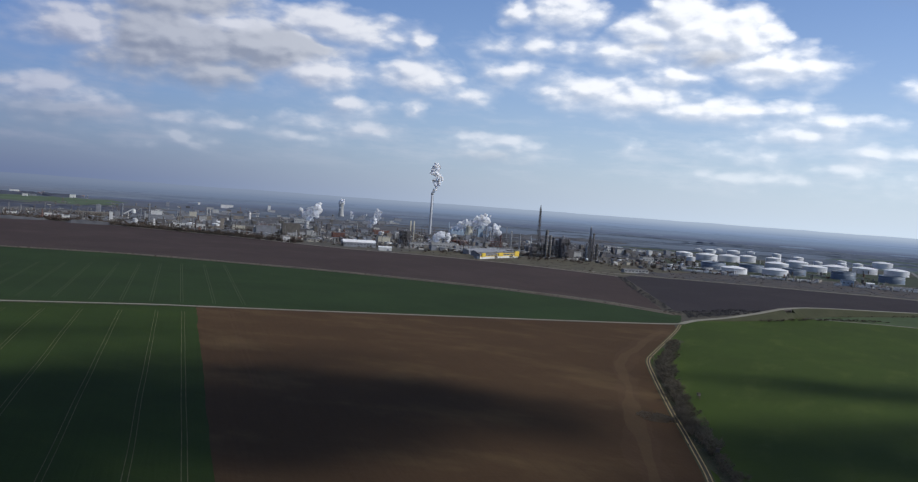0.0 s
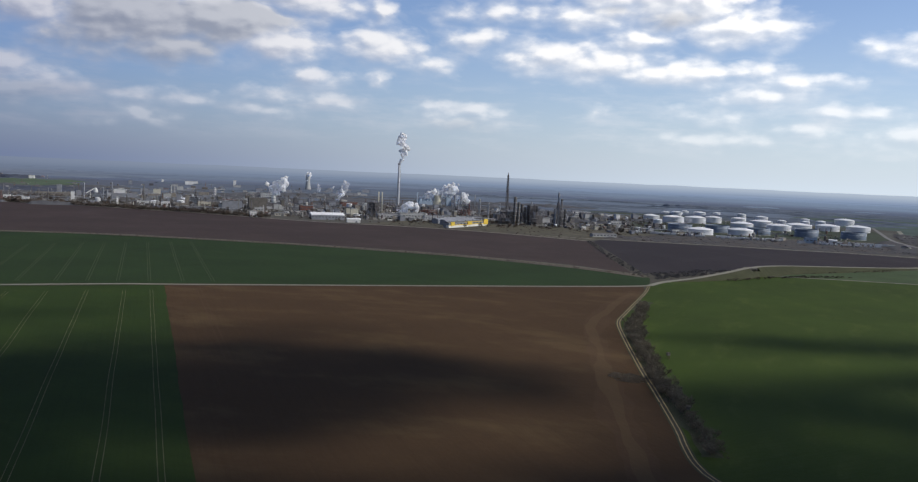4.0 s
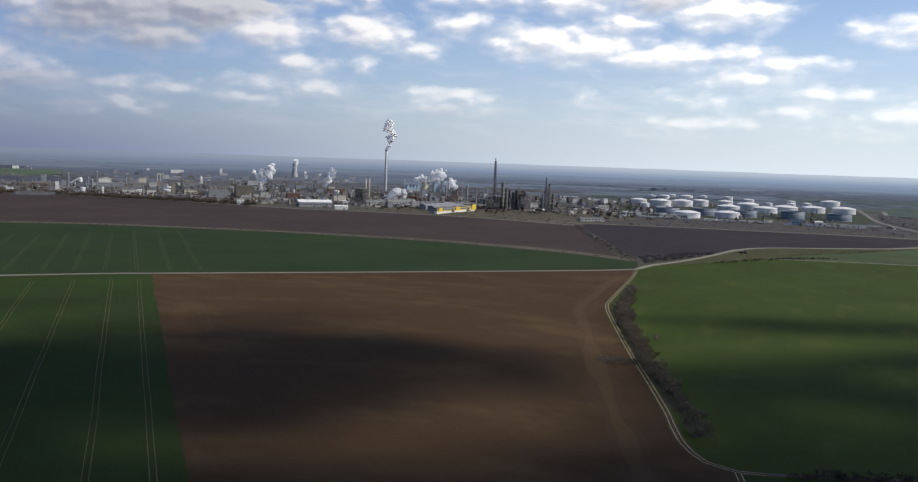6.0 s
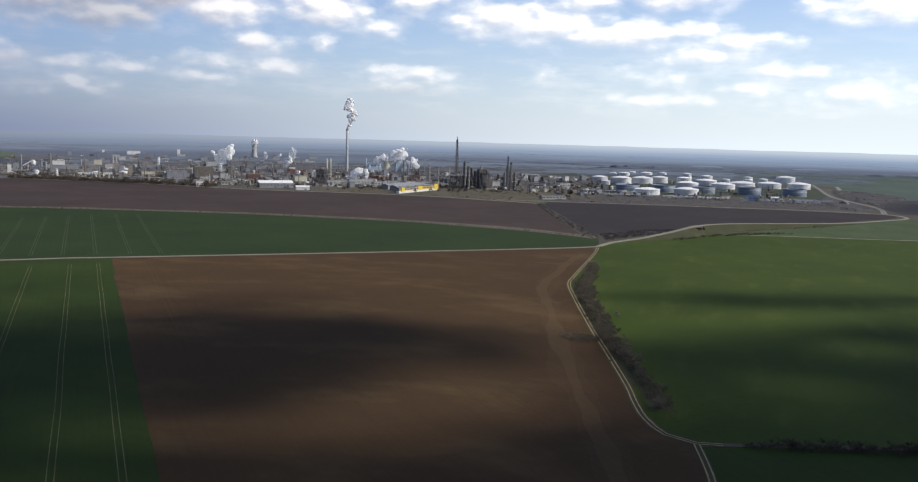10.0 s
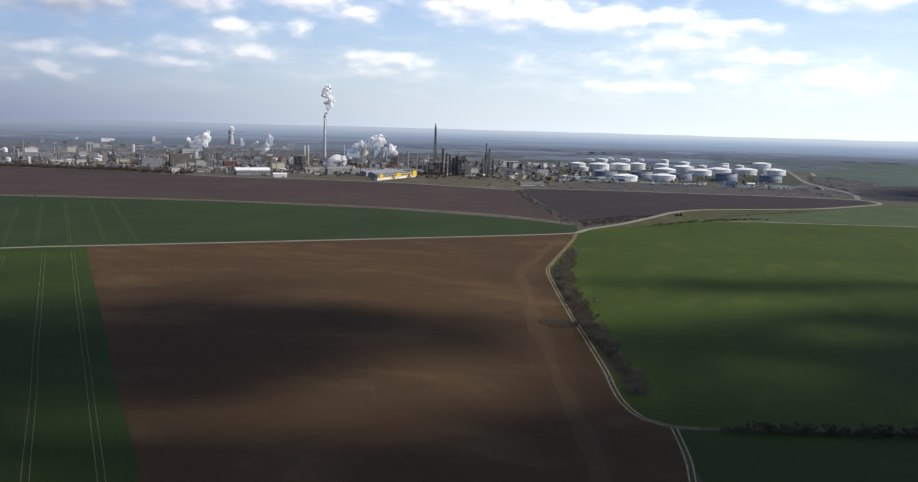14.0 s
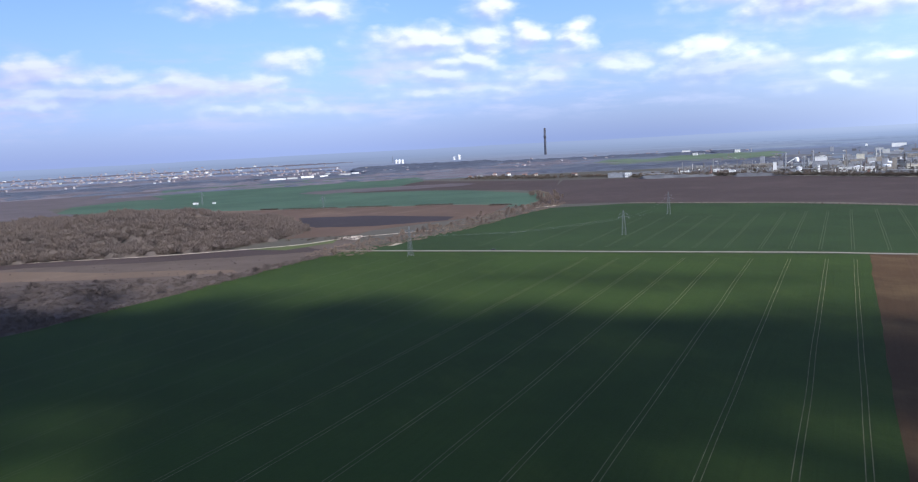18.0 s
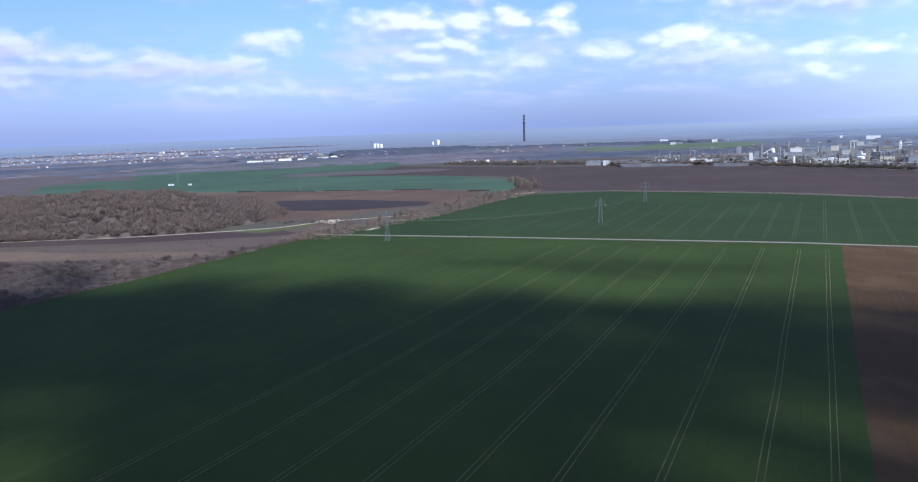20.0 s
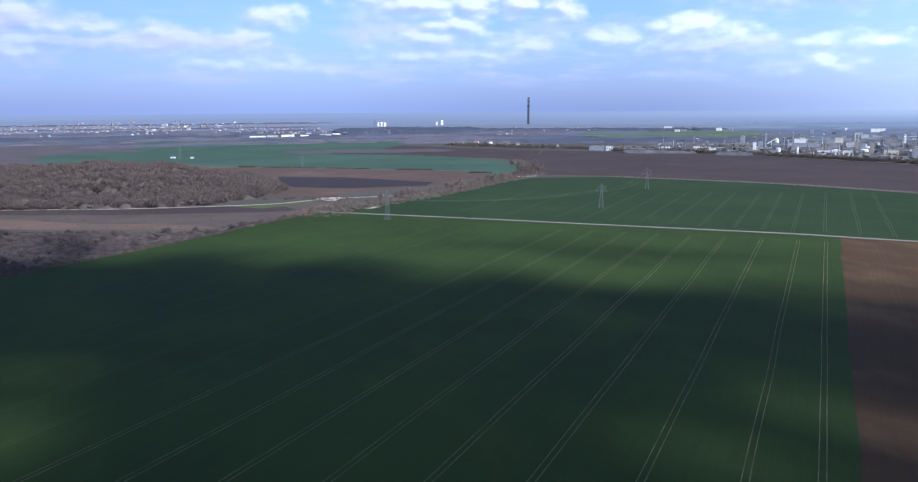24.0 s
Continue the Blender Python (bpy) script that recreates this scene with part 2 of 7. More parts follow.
def plain(name, base, rough=0.8, metal=0.0, var=0.22, size=6.0, streak=False):
    """Paint, metal, concrete: two scales of mottling, a little tint from piece to piece and rain streaks on upright faces."""
    s = Shade(name, rough, metal)
    big = s.noise(1.0 / size, 4.0)
    small = s.noise(9.0 / size, 5.0, 0.6)
    c = s.mix(s.span(big, 0.3, 0.7), dim(base, 1 - var), dim(base, 1 + var * 0.6))
    c = s.mix(s.span(small, 0.45, 0.75, 0.0, 0.5), c, dim(base, 1 - 1.6 * var))
    if streak:
        c = s.mix(s.span(s.noise(1.0, 4.0, 0.6, s.mapped(0, (1.1, 1.1, 14.0))), 0.52, 0.72, 0.0, 0.45), c, dim(base, 0.62))
    info = s.nt.nodes.new("ShaderNodeObjectInfo")
    c = s.mix(s.calc("MULTIPLY", info.outputs["Random"], 0.3), c, dim(base, 0.72))
    s.bump(small, 0.25, 0.05)
    return s.done(c)


ALONG = 112.3  # bearing of the crop rows, as an angle from +x


def soil(name, base, dry, turn=ALONG, wet=0.6):
    s = Shade(name, 0.95, 0.0, 0.1)
    big = s.noise(0.006, 5.0, 0.6)
    streaks = s.noise(1.0, 4.0, 0.6, s.mapped(turn + 50, (75.0, 42.0, 60.0)))
    furrow = s.noise(1.0, 3.0, 0.6, s.mapped(turn, (60.0, 1.6, 10.0)))
    clod = s.noise(0.35, 5.0, 0.7)
    c = s.mix(s.span(big, 0.38, 0.66), dim(base, 0.86), base)
    c = s.mix(s.span(s.calc("MULTIPLY", streaks, s.calc("ADD", big, 0.5)), 0.46, 0.82, 0.0, 0.62), c, dry)
    c = s.mix(s.span(furrow, 0.42, 0.68, 0.0, 0.16), c, dim(base, wet))
    c = s.mix(s.span(s.noise(0.07, 6.0, 0.7), 0.45, 0.72, 0.0, 0.22), c, dim(base, 0.74))
    c = s.mix(s.span(clod, 0.5, 0.8, 0.0, 0.3), c, dim(base, 1.35))
    s.bump(s.calc("ADD", s.calc("MULTIPLY", furrow, 0.45), clod), 0.5, 0.3)
    return s.done(c)


def crop(name, base, pale, turn=ALONG, patch=0.012, bare=0.25):
    s = Shade(name, 0.9, 0.0, 0.12)
    big = s.noise(patch, 5.0, 0.6)
    rows = s.noise(1.0, 3.0, 0.6, s.mapped(turn, (70.0, 2.2, 10.0)))
    tuft = s.noise(0.6, 5.0, 0.7)
    wisp = s.noise(1.0, 5.0, 0.65, s.mapped(turn + 40, (60.0, 22.0, 20.0)))
    c = s.mix(s.span(big, 0.3, 0.72), dim(base, 0.82), dim(base, 1.12))
    c = s.mix(s.span(wisp, 0.5, 0.74, 0.0, 0.55), c, pale)
    c = s.mix(s.span(s.noise(0.08, 6.0, 0.7), 0.45, 0.72, 0.0, 0.16), c, dim(base, 0.78))
    c = s.mix(s.span(rows, 0.45, 0.7, 0.0, bare), c, dim(base, 0.7))
    c = s.mix(s.span(tuft, 0.5, 0.8, 0.0, 0.4), c, dim(pale, 0.9))
    s.bump(s.calc("ADD", rows, tuft), 0.5, 0.25)
    return s.done(c)


M_SOIL = soil("soil_brown", (0.080, 0.0483, 0.0240), (0.146, 0.101, 0.047))
M_SOIL_FAR = soil("soil_plum", (0.066, 0.049, 0.045), (0.081, 0.061, 0.055), 72.0)
M_SOIL_DARK = soil("soil_dark", (0.046, 0.039, 0.042), (0.058, 0.049, 0.050), 80.0)
# dark soil paled and cooled to stand for haze over the eastern field
M_SOIL_EAST = soil("soil_dark_hazed", (0.060, 0.057, 0.062), (0.072, 0.068, 0.071), 80.0)
M_SOIL_TAN = soil("soil_tan", (0.115, 0.078, 0.058), (0.17, 0.12, 0.085), 60.0)
M_SOIL_LIGHT = soil("soil_light_tan", (0.150, 0.108, 0.078), (0.19, 0.14, 0.10), 60.0)
M_CROP = crop("winter_wheat", (0.0305, 0.053, 0.010), (0.0465, 0.068, 0.013))
M_CROP_N = crop("winter_wheat_far", (0.027, 0.048, 0.015), (0.037, 0.057, 0.019), ALONG, 0.01, 0.3)
M_CROP_E = crop("meadow_wheat", (0.044, 0.070, 0.009), (0.084, 0.108, 0.023), 30.0, 0.01, 0.15)
# haze put into the crop colour: bluer and paler than the near wheat
M_CROP_W = crop("field_hazed_green", (0.057, 0.098, 0.064), (0.074, 0.112, 0.074), 40.0, 0.006)
M_CROP_PALE = crop("meadow_pale", (0.066, 0.094, 0.041), (0.092, 0.117, 0.056), 30.0, 0.01)
# the far eastern green carries its haze in the base colour
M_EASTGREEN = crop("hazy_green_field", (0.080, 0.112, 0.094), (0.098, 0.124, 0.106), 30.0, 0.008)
M_VERGE = crop("dry_verge", (0.135, 0.116, 0.090), (0.190, 0.165, 0.132), 20.0, 0.05)
M_SCRUB = crop("scrub_floor", (0.075, 0.068, 0.050), (0.11, 0.092, 0.064), 20.0, 0.02)
M_YARD = crop("works_yard", (0.108, 0.102, 0.086), (0.150, 0.138, 0.115), 9.0, 0.02, 0.4)
M_WORKGRASS = crop("works_grass", (0.108, 0.098, 0.070), (0.155, 0.136, 0.098), 9.0, 0.03)
M_LAWN = crop("tank_lawn", (0.058, 0.070, 0.045), (0.085, 0.088, 0.06), 9.0, 0.02)
M_BANKGREEN = crop("sunny_bank_grass", (0.085, 0.105, 0.036), (0.115, 0.125, 0.055), 9.0, 0.03)
M_BANK = crop("rough_bank_grass", (0.062, 0.066, 0.036), (0.084, 0.083, 0.050), 9.0, 0.03)
M_GROUND = crop("open_country", (0.086, 0.079, 0.062), (0.108, 0.096, 0.076), 15.0, 0.0025)


def across_view(s, wide, deep, detail=4.0, shift=0.0):
    """Noise in patches that lie broadside: wide metres along the horizon, deep metres away from the fields."""
    xyz = s.nt.nodes.new("ShaderNodeSeparateXYZ")
    s.put(xyz.inputs[0], s.pos)
    far = s.nt.nodes.new("ShaderNodeVectorMath")
    far.operation = "LENGTH"
    s.put(far.inputs[0], s.pos)
    both = s.nt.nodes.new("ShaderNodeCombineXYZ")
    s.put(both.inputs[0], s.calc("MULTIPLY", s.calc("ARCTAN2", xyz.outputs[0], xyz.outputs[1]), 3000.0 / wide))
    s.put(both.inputs[1], s.calc("DIVIDE", far.outputs["Value"], deep))
    both.inputs[2].default_value = shift
    return s.noise(1.0, detail, 0.6, both.outputs[0]), far.outputs["Value"], xyz.outputs[0]


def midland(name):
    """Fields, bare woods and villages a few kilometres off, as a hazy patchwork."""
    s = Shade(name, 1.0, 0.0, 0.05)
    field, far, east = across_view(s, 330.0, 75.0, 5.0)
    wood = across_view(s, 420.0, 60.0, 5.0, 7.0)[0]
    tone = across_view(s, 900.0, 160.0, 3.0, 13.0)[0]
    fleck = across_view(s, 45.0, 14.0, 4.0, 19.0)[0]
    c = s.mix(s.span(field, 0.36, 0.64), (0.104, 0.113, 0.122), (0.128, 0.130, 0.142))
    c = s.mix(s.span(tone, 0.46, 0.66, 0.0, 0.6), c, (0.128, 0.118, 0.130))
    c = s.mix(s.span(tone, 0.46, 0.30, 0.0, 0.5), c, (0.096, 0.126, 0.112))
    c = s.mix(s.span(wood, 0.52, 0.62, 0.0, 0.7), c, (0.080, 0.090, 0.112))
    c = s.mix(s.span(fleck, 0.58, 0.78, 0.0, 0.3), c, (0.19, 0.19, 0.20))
    # haze painted into the base colour: bluer the farther the land lies
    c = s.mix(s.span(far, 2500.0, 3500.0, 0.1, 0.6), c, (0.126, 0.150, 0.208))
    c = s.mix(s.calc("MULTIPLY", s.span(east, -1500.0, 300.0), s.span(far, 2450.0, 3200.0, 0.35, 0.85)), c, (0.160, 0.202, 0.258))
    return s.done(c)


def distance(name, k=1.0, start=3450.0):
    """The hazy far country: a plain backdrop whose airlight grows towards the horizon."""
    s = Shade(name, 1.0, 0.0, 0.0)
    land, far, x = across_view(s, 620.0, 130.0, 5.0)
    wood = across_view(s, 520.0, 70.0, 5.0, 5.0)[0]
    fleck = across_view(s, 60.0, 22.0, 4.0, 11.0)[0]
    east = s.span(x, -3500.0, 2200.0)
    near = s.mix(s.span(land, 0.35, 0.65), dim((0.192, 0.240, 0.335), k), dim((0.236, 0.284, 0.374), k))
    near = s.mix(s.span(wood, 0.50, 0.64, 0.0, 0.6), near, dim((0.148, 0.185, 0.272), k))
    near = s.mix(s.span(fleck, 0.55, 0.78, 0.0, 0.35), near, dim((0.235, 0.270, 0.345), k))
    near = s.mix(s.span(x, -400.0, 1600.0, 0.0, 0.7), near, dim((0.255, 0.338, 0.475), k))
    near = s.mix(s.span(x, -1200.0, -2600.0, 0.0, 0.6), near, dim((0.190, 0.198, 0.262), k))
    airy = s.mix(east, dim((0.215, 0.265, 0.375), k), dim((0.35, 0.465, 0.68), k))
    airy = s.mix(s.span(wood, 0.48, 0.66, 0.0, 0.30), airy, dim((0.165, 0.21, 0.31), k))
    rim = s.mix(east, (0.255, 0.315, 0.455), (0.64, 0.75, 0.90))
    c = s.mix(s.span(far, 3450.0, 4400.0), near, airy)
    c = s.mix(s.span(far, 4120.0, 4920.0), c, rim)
    # painted haze: the land itself glows bluish, more with distance
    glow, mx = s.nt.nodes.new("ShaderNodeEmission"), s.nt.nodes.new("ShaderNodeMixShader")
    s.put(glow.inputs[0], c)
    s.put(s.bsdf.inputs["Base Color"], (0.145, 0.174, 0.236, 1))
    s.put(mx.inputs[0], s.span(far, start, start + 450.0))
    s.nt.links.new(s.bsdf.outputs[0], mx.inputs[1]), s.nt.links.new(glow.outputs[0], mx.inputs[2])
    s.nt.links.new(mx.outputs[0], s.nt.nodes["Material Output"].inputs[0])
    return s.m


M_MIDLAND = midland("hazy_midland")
M_FAR = distance("distant_country_haze")
M_FAR_DIM = distance("distant_woods_haze", 0.96, 3000.0)
# haze put into these base colours: paler and bluer than near growth
M_FARGREEN = crop("hazed_distant_meadow", (0.098, 0.135, 0.082), (0.125, 0.15, 0.10), 15.0, 0.006)
M_FARWOOD = crop("hazed_distant_woods", (0.132, 0.158, 0.198), (0.146, 0.172, 0.210), 15.0, 0.01)
M_RUT = plain("wheel_rut_soil", (0.145, 0.138, 0.064), 0.95, 0, 0.4, 14.0)
M_RUT_FAINT = plain("faint_wheel_rut", (0.072, 0.088, 0.038), 0.95, 0, 0.25, 9.0)
M_RUT_DIM = plain("dim_wheel_rut", (0.050, 0.070, 0.020), 0.95, 0, 0.25, 9.0)
M_SOIL_PALE = soil("soil_pale_strip", (0.102, 0.066, 0.034), (0.145, 0.098, 0.050))
M_SOIL_PALE2 = soil("soil_pale_margin", (0.087, 0.053, 0.028), (0.135, 0.090, 0.047))
M_WATER = plain("muddy_water", (0.10, 0.09, 0.07), 0.06, 0, 0.1, 2.0)
M_ROAD = plain("pale_concrete_road", (0.27, 0.255, 0.205), 0.9, 0, 0.18, 12.0)
M_ASPHALT = plain("worn_asphalt", (0.22, 0.21, 0.20), 0.9, 0, 0.18, 14.0)
M_DIRT = plain("sandy_track", (0.42, 0.33, 0.16), 0.95, 0, 0.3, 5.0)
M_WHITE = plain("white_cladding", (0.78, 0.77, 0.73), 0.55, 0, 0.10, 9.0, True)
M_CREAM = plain("cream_render", (0.62, 0.58, 0.46), 0.7, 0, 0.14, 8.0, True)
M_TAN = plain("tan_brick", (0.32, 0.285, 0.235), 0.85, 0, 0.2, 6.0, True)
M_GREY = plain("grey_cladding", (0.30, 0.31, 0.33), 0.6, 0, 0.18, 8.0, True)
M_LIGHT = plain("light_concrete", (0.48, 0.48, 0.46), 0.8, 0, 0.16, 8.0, True)
M_DARK = plain("dark_steel", (0.165, 0.155, 0.155), 0.7, 0.1, 0.3, 5.0)
M_STEEL = plain("galvanised_steel", (0.34, 0.35, 0.36), 0.5, 0.6, 0.2, 4.0)
M_BROWN = plain("grey_brown_cladding", (0.17, 0.155, 0.135), 0.8, 0, 0.2, 8.0, True)
M_TANKBLUE = plain("tank_side_slate", (0.20, 0.245, 0.30), 0.5, 0, 0.15, 12.0, True)
M_STACK = plain("pale_chimney_concrete", (0.56, 0.58, 0.60), 0.8, 0, 0.1, 14.0, True)
M_RUST = plain("red_brown_paint", (0.20, 0.098, 0.075), 0.75, 0, 0.25, 5.0)
M_BLUE = plain("pale_blue_cladding", (0.38, 0.47, 0.56), 0.6, 0, 0.14, 6.0, True)
M_YELLOW = plain("yellow_panel", (0.82, 0.58, 0.08), 0.55, 0, 0.08, 6.0, True)
M_TANKSIDE = plain("tank_side_paint", (0.80, 0.80, 0.80), 0.5, 0, 0.12, 12.0, True)
M_TANKROOF = plain("tank_roof_paint", (0.90, 0.90, 0.89), 0.5, 0, 0.06, 12.0)
M_ROOF = plain("bitumen_roof", (0.20, 0.20, 0.20), 0.9, 0, 0.25, 8.0)
M_ROOF_RED = plain("clay_roof", (0.24, 0.14, 0.11), 0.85, 0, 0.25, 4.0)
M_GLASS = plain("dark_window_glass", (0.10, 0.11, 0.125), 0.12, 0, 0.2, 3.0)
M_BARK = plain("grey_brown_bark", (0.11, 0.085, 0.065), 0.95, 0, 0.3, 1.5)
M_TWIG = plain("bare_twigs", (0.200, 0.172, 0.126), 0.95, 0, 0.35, 30.0)
M_TWIG_PALE = plain("pale_bare_twigs", (0.21, 0.160, 0.128), 0.95, 0, 0.3, 30.0)
def bare_crowns(name, base, dark, pale, rough=0.4):
    """Massed leafless twigs: fine broken grain over tints that change from crown to crown."""
    s = Shade(name, 0.95, 0.0, 0.05)
    c = s.mix(s.span(s.noise(0.035, 4.0, 0.6), 0.32, 0.68), dark, base)
    c = s.mix(s.span(s.noise(0.11, 4.0, 0.6), 0.46, 0.70, 0.0, 0.8), c, pale)
    grain = s.noise(0.9, 5.0, 0.75)
    c = s.mix(s.span(grain, 0.44, 0.66, 0.0, rough), c, dim(dark, 0.75))
    s.bump(grain, rough * 1.5, 0.4)
    return s.done(c)


M_CANOPY = bare_crowns("leafless_crowns", (0.108, 0.086, 0.073), (0.086, 0.074, 0.064), (0.122, 0.101, 0.087), 0.3)
M_BRUSH = bare_crowns("mauve_brush", (0.112, 0.089, 0.078), (0.090, 0.074, 0.066), (0.132, 0.107, 0.094))
M_TUFT = bare_crowns("loose_twigs", (0.138, 0.109, 0.090), (0.090, 0.077, 0.062), (0.180, 0.146, 0.120))
# brush colour greyed to stand for haze towards the tank farm
M_BRUSH_GREY = bare_crowns("haze_greyed_brush", (0.106, 0.103, 0.104), (0.087, 0.087, 0.091), (0.124, 0.119, 0.118), 0.2)
M_MOUND = bare_crowns("mound_twigs", (0.134, 0.105, 0.088), (0.108, 0.088, 0.078), (0.154, 0.121, 0.101), 0.08)
# ridge and town woods: blue put into the colours to stand for haze
M_RIDGE = crop("dark_hazed_woods", (0.074, 0.084, 0.112), (0.090, 0.100, 0.124), 15.0, 0.01)
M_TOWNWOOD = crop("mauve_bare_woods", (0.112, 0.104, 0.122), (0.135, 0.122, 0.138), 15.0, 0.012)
M_WOODFLOOR = crop("leaf_litter", (0.094, 0.082, 0.074), (0.118, 0.104, 0.094), 35.0, 0.02)
M_SPIRE = plain("dark_far_concrete", (0.070, 0.073, 0.092), 0.9, 0, 0.15, 12.0)
M_BRUSHFLOOR = crop("brush_floor", (0.102, 0.078, 0.062), (0.125, 0.097, 0.078), 35.0, 0.02)
M_MAUVE = crop("mauve_fallow", (0.105, 0.088, 0.090), (0.135, 0.112, 0.108), 35.0, 0.01)
M_SAND = plain("bare_pale_sand", (0.50, 0.42, 0.33), 0.95, 0, 0.2, 6.0)
M_PYLON = plain("weathered_pylon_steel", (0.20, 0.21, 0.22), 0.6, 0.4, 0.2, 4.0)
M_TWIG_DARK = plain("dark_bare_twigs", (0.095, 0.078, 0.063), 0.95, 0, 0.35, 25.0)
# works woods paled to blue-grey to stand for haze
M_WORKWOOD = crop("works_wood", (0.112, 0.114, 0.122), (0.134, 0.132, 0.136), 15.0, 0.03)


def jumble(name):
    """Weathered paints of many small pieces, one tint to each piece."""
    s = Shade(name, 0.75)
    pick = s.nt.nodes.new("ShaderNodeNewGeometry").outputs["Random Per Island"]
    c = (0.15, 0.135, 0.12)
    for at, tint in ((0.34, (0.20, 0.195, 0.19)), (0.58, (0.30, 0.29, 0.265)), (0.80, (0.62, 0.60, 0.54)), (0.88, (0.20, 0.115, 0.09)), (0.93, (0.10, 0.10, 0.11))):
        c = s.mix(s.span(pick, at - 0.005, at + 0.005), c, tint)
    c = s.mix(s.span(s.noise(0.6, 5.0, 0.6), 0.45, 0.75, 0.0, 0.6), c, (0.12, 0.105, 0.09))
    return s.done(c)


def tints(name, colours):
    """One of a few worn paints for each small building of a far town."""
    s = Shade(name, 0.8)
    pick = s.nt.nodes.new("ShaderNodeNewGeometry").outputs["Random Per Island"]
    c = colours[0]
    for i, tint in enumerate(colours[1:]):
        at = (i + 1) / len(colours)
        c = s.mix(s.span(pick, at - 0.005, at + 0.005), c, tint)
    return s.done(s.mix(s.span(s.noise(0.4, 4.0, 0.6), 0.45, 0.75, 0.0, 0.4), c, (0.22, 0.20, 0.19)))


M_JUMBLE = jumble("works_jumble")
# town wall and roof paints muted to stand for haze
M_TOWN = tints("town_walls", ((0.27, 0.25, 0.26), (0.36, 0.34, 0.34), (0.31, 0.27, 0.27), (0.46, 0.45, 0.45), (0.24, 0.23, 0.25)))
M_TOWNROOF = tints("town_roofs", ((0.235, 0.18, 0.18), (0.26, 0.195, 0.19), (0.20, 0.195, 0.21), (0.22, 0.18, 0.185)))
M_CAR_BLACK = plain("black_car_paint", (0.02, 0.02, 0.022), 0.3, 0.1, 0.1, 2.0)
M_RUBBER = plain("tyre_rubber", (0.02, 0.02, 0.02), 0.9, 0.0, 0.2, 1.0)


def vapour(name, clear, colour=(0.92, 0.93, 0.95), soak=0.0, passes=0.3):
    s = Shade(name, 1.0, 0.0, 0.0)
    s.put(s.bsdf.inputs["Base Color"], (*colour, 1))
    s.bsdf.inputs["Subsurface Weight"].default_value = 1.0
    s.bsdf.inputs["Subsurface Radius"].default_value = (1.0, 1.0, 1.0)
    s.bsdf.inputs["Subsurface Scale"].default_value = soak
    tr, mx = s.nt.nodes.new("ShaderNodeBsdfTransparent"), s.nt.nodes.new("ShaderNodeMixShader")
    tl, m2 = s.nt.nodes.new("ShaderNodeBsdfTranslucent"), s.nt.nodes.new("ShaderNodeMixShader")
    tl.inputs[0].default_value = (*colour, 1)
    m2.inputs[0].default_value = passes
    s.nt.links.new(s.bsdf.outputs[0], m2.inputs[1]), s.nt.links.new(tl.outputs[0], m2.inputs[2])
    s.put(mx.inputs[0], s.span(s.noise(0.05, 5.0, 0.65), 0.3, 0.7, clear * 0.6, min(1.0, clear * 1.5)))
    s.nt.links.new(m2.outputs[0], mx.inputs[1]), s.nt.links.new(tr.outputs[0], mx.inputs[2])
    s.nt.links.new(mx.outputs[0], s.nt.nodes["Material Output"].inputs[0])
    return s.m


M_STEAM = vapour("steam", 0.02, (1.0, 1.0, 1.0), 5.0, 0.5)
M_STEAM_THIN = vapour("thin_steam", 0.72)
M_CLOUD = vapour("cloud_vapour", 0.42)
M_CLOUD_THIN = vapour("thin_cloud_vapour", 0.68)


# ---- building blocks ----
def gz(x, y):
    """The land: flat round the fields, rising gently into the rim of a wide basin."""
    return 1.168e-5 * max(0.0, math.hypot(x, y) - 2400.0) ** 2


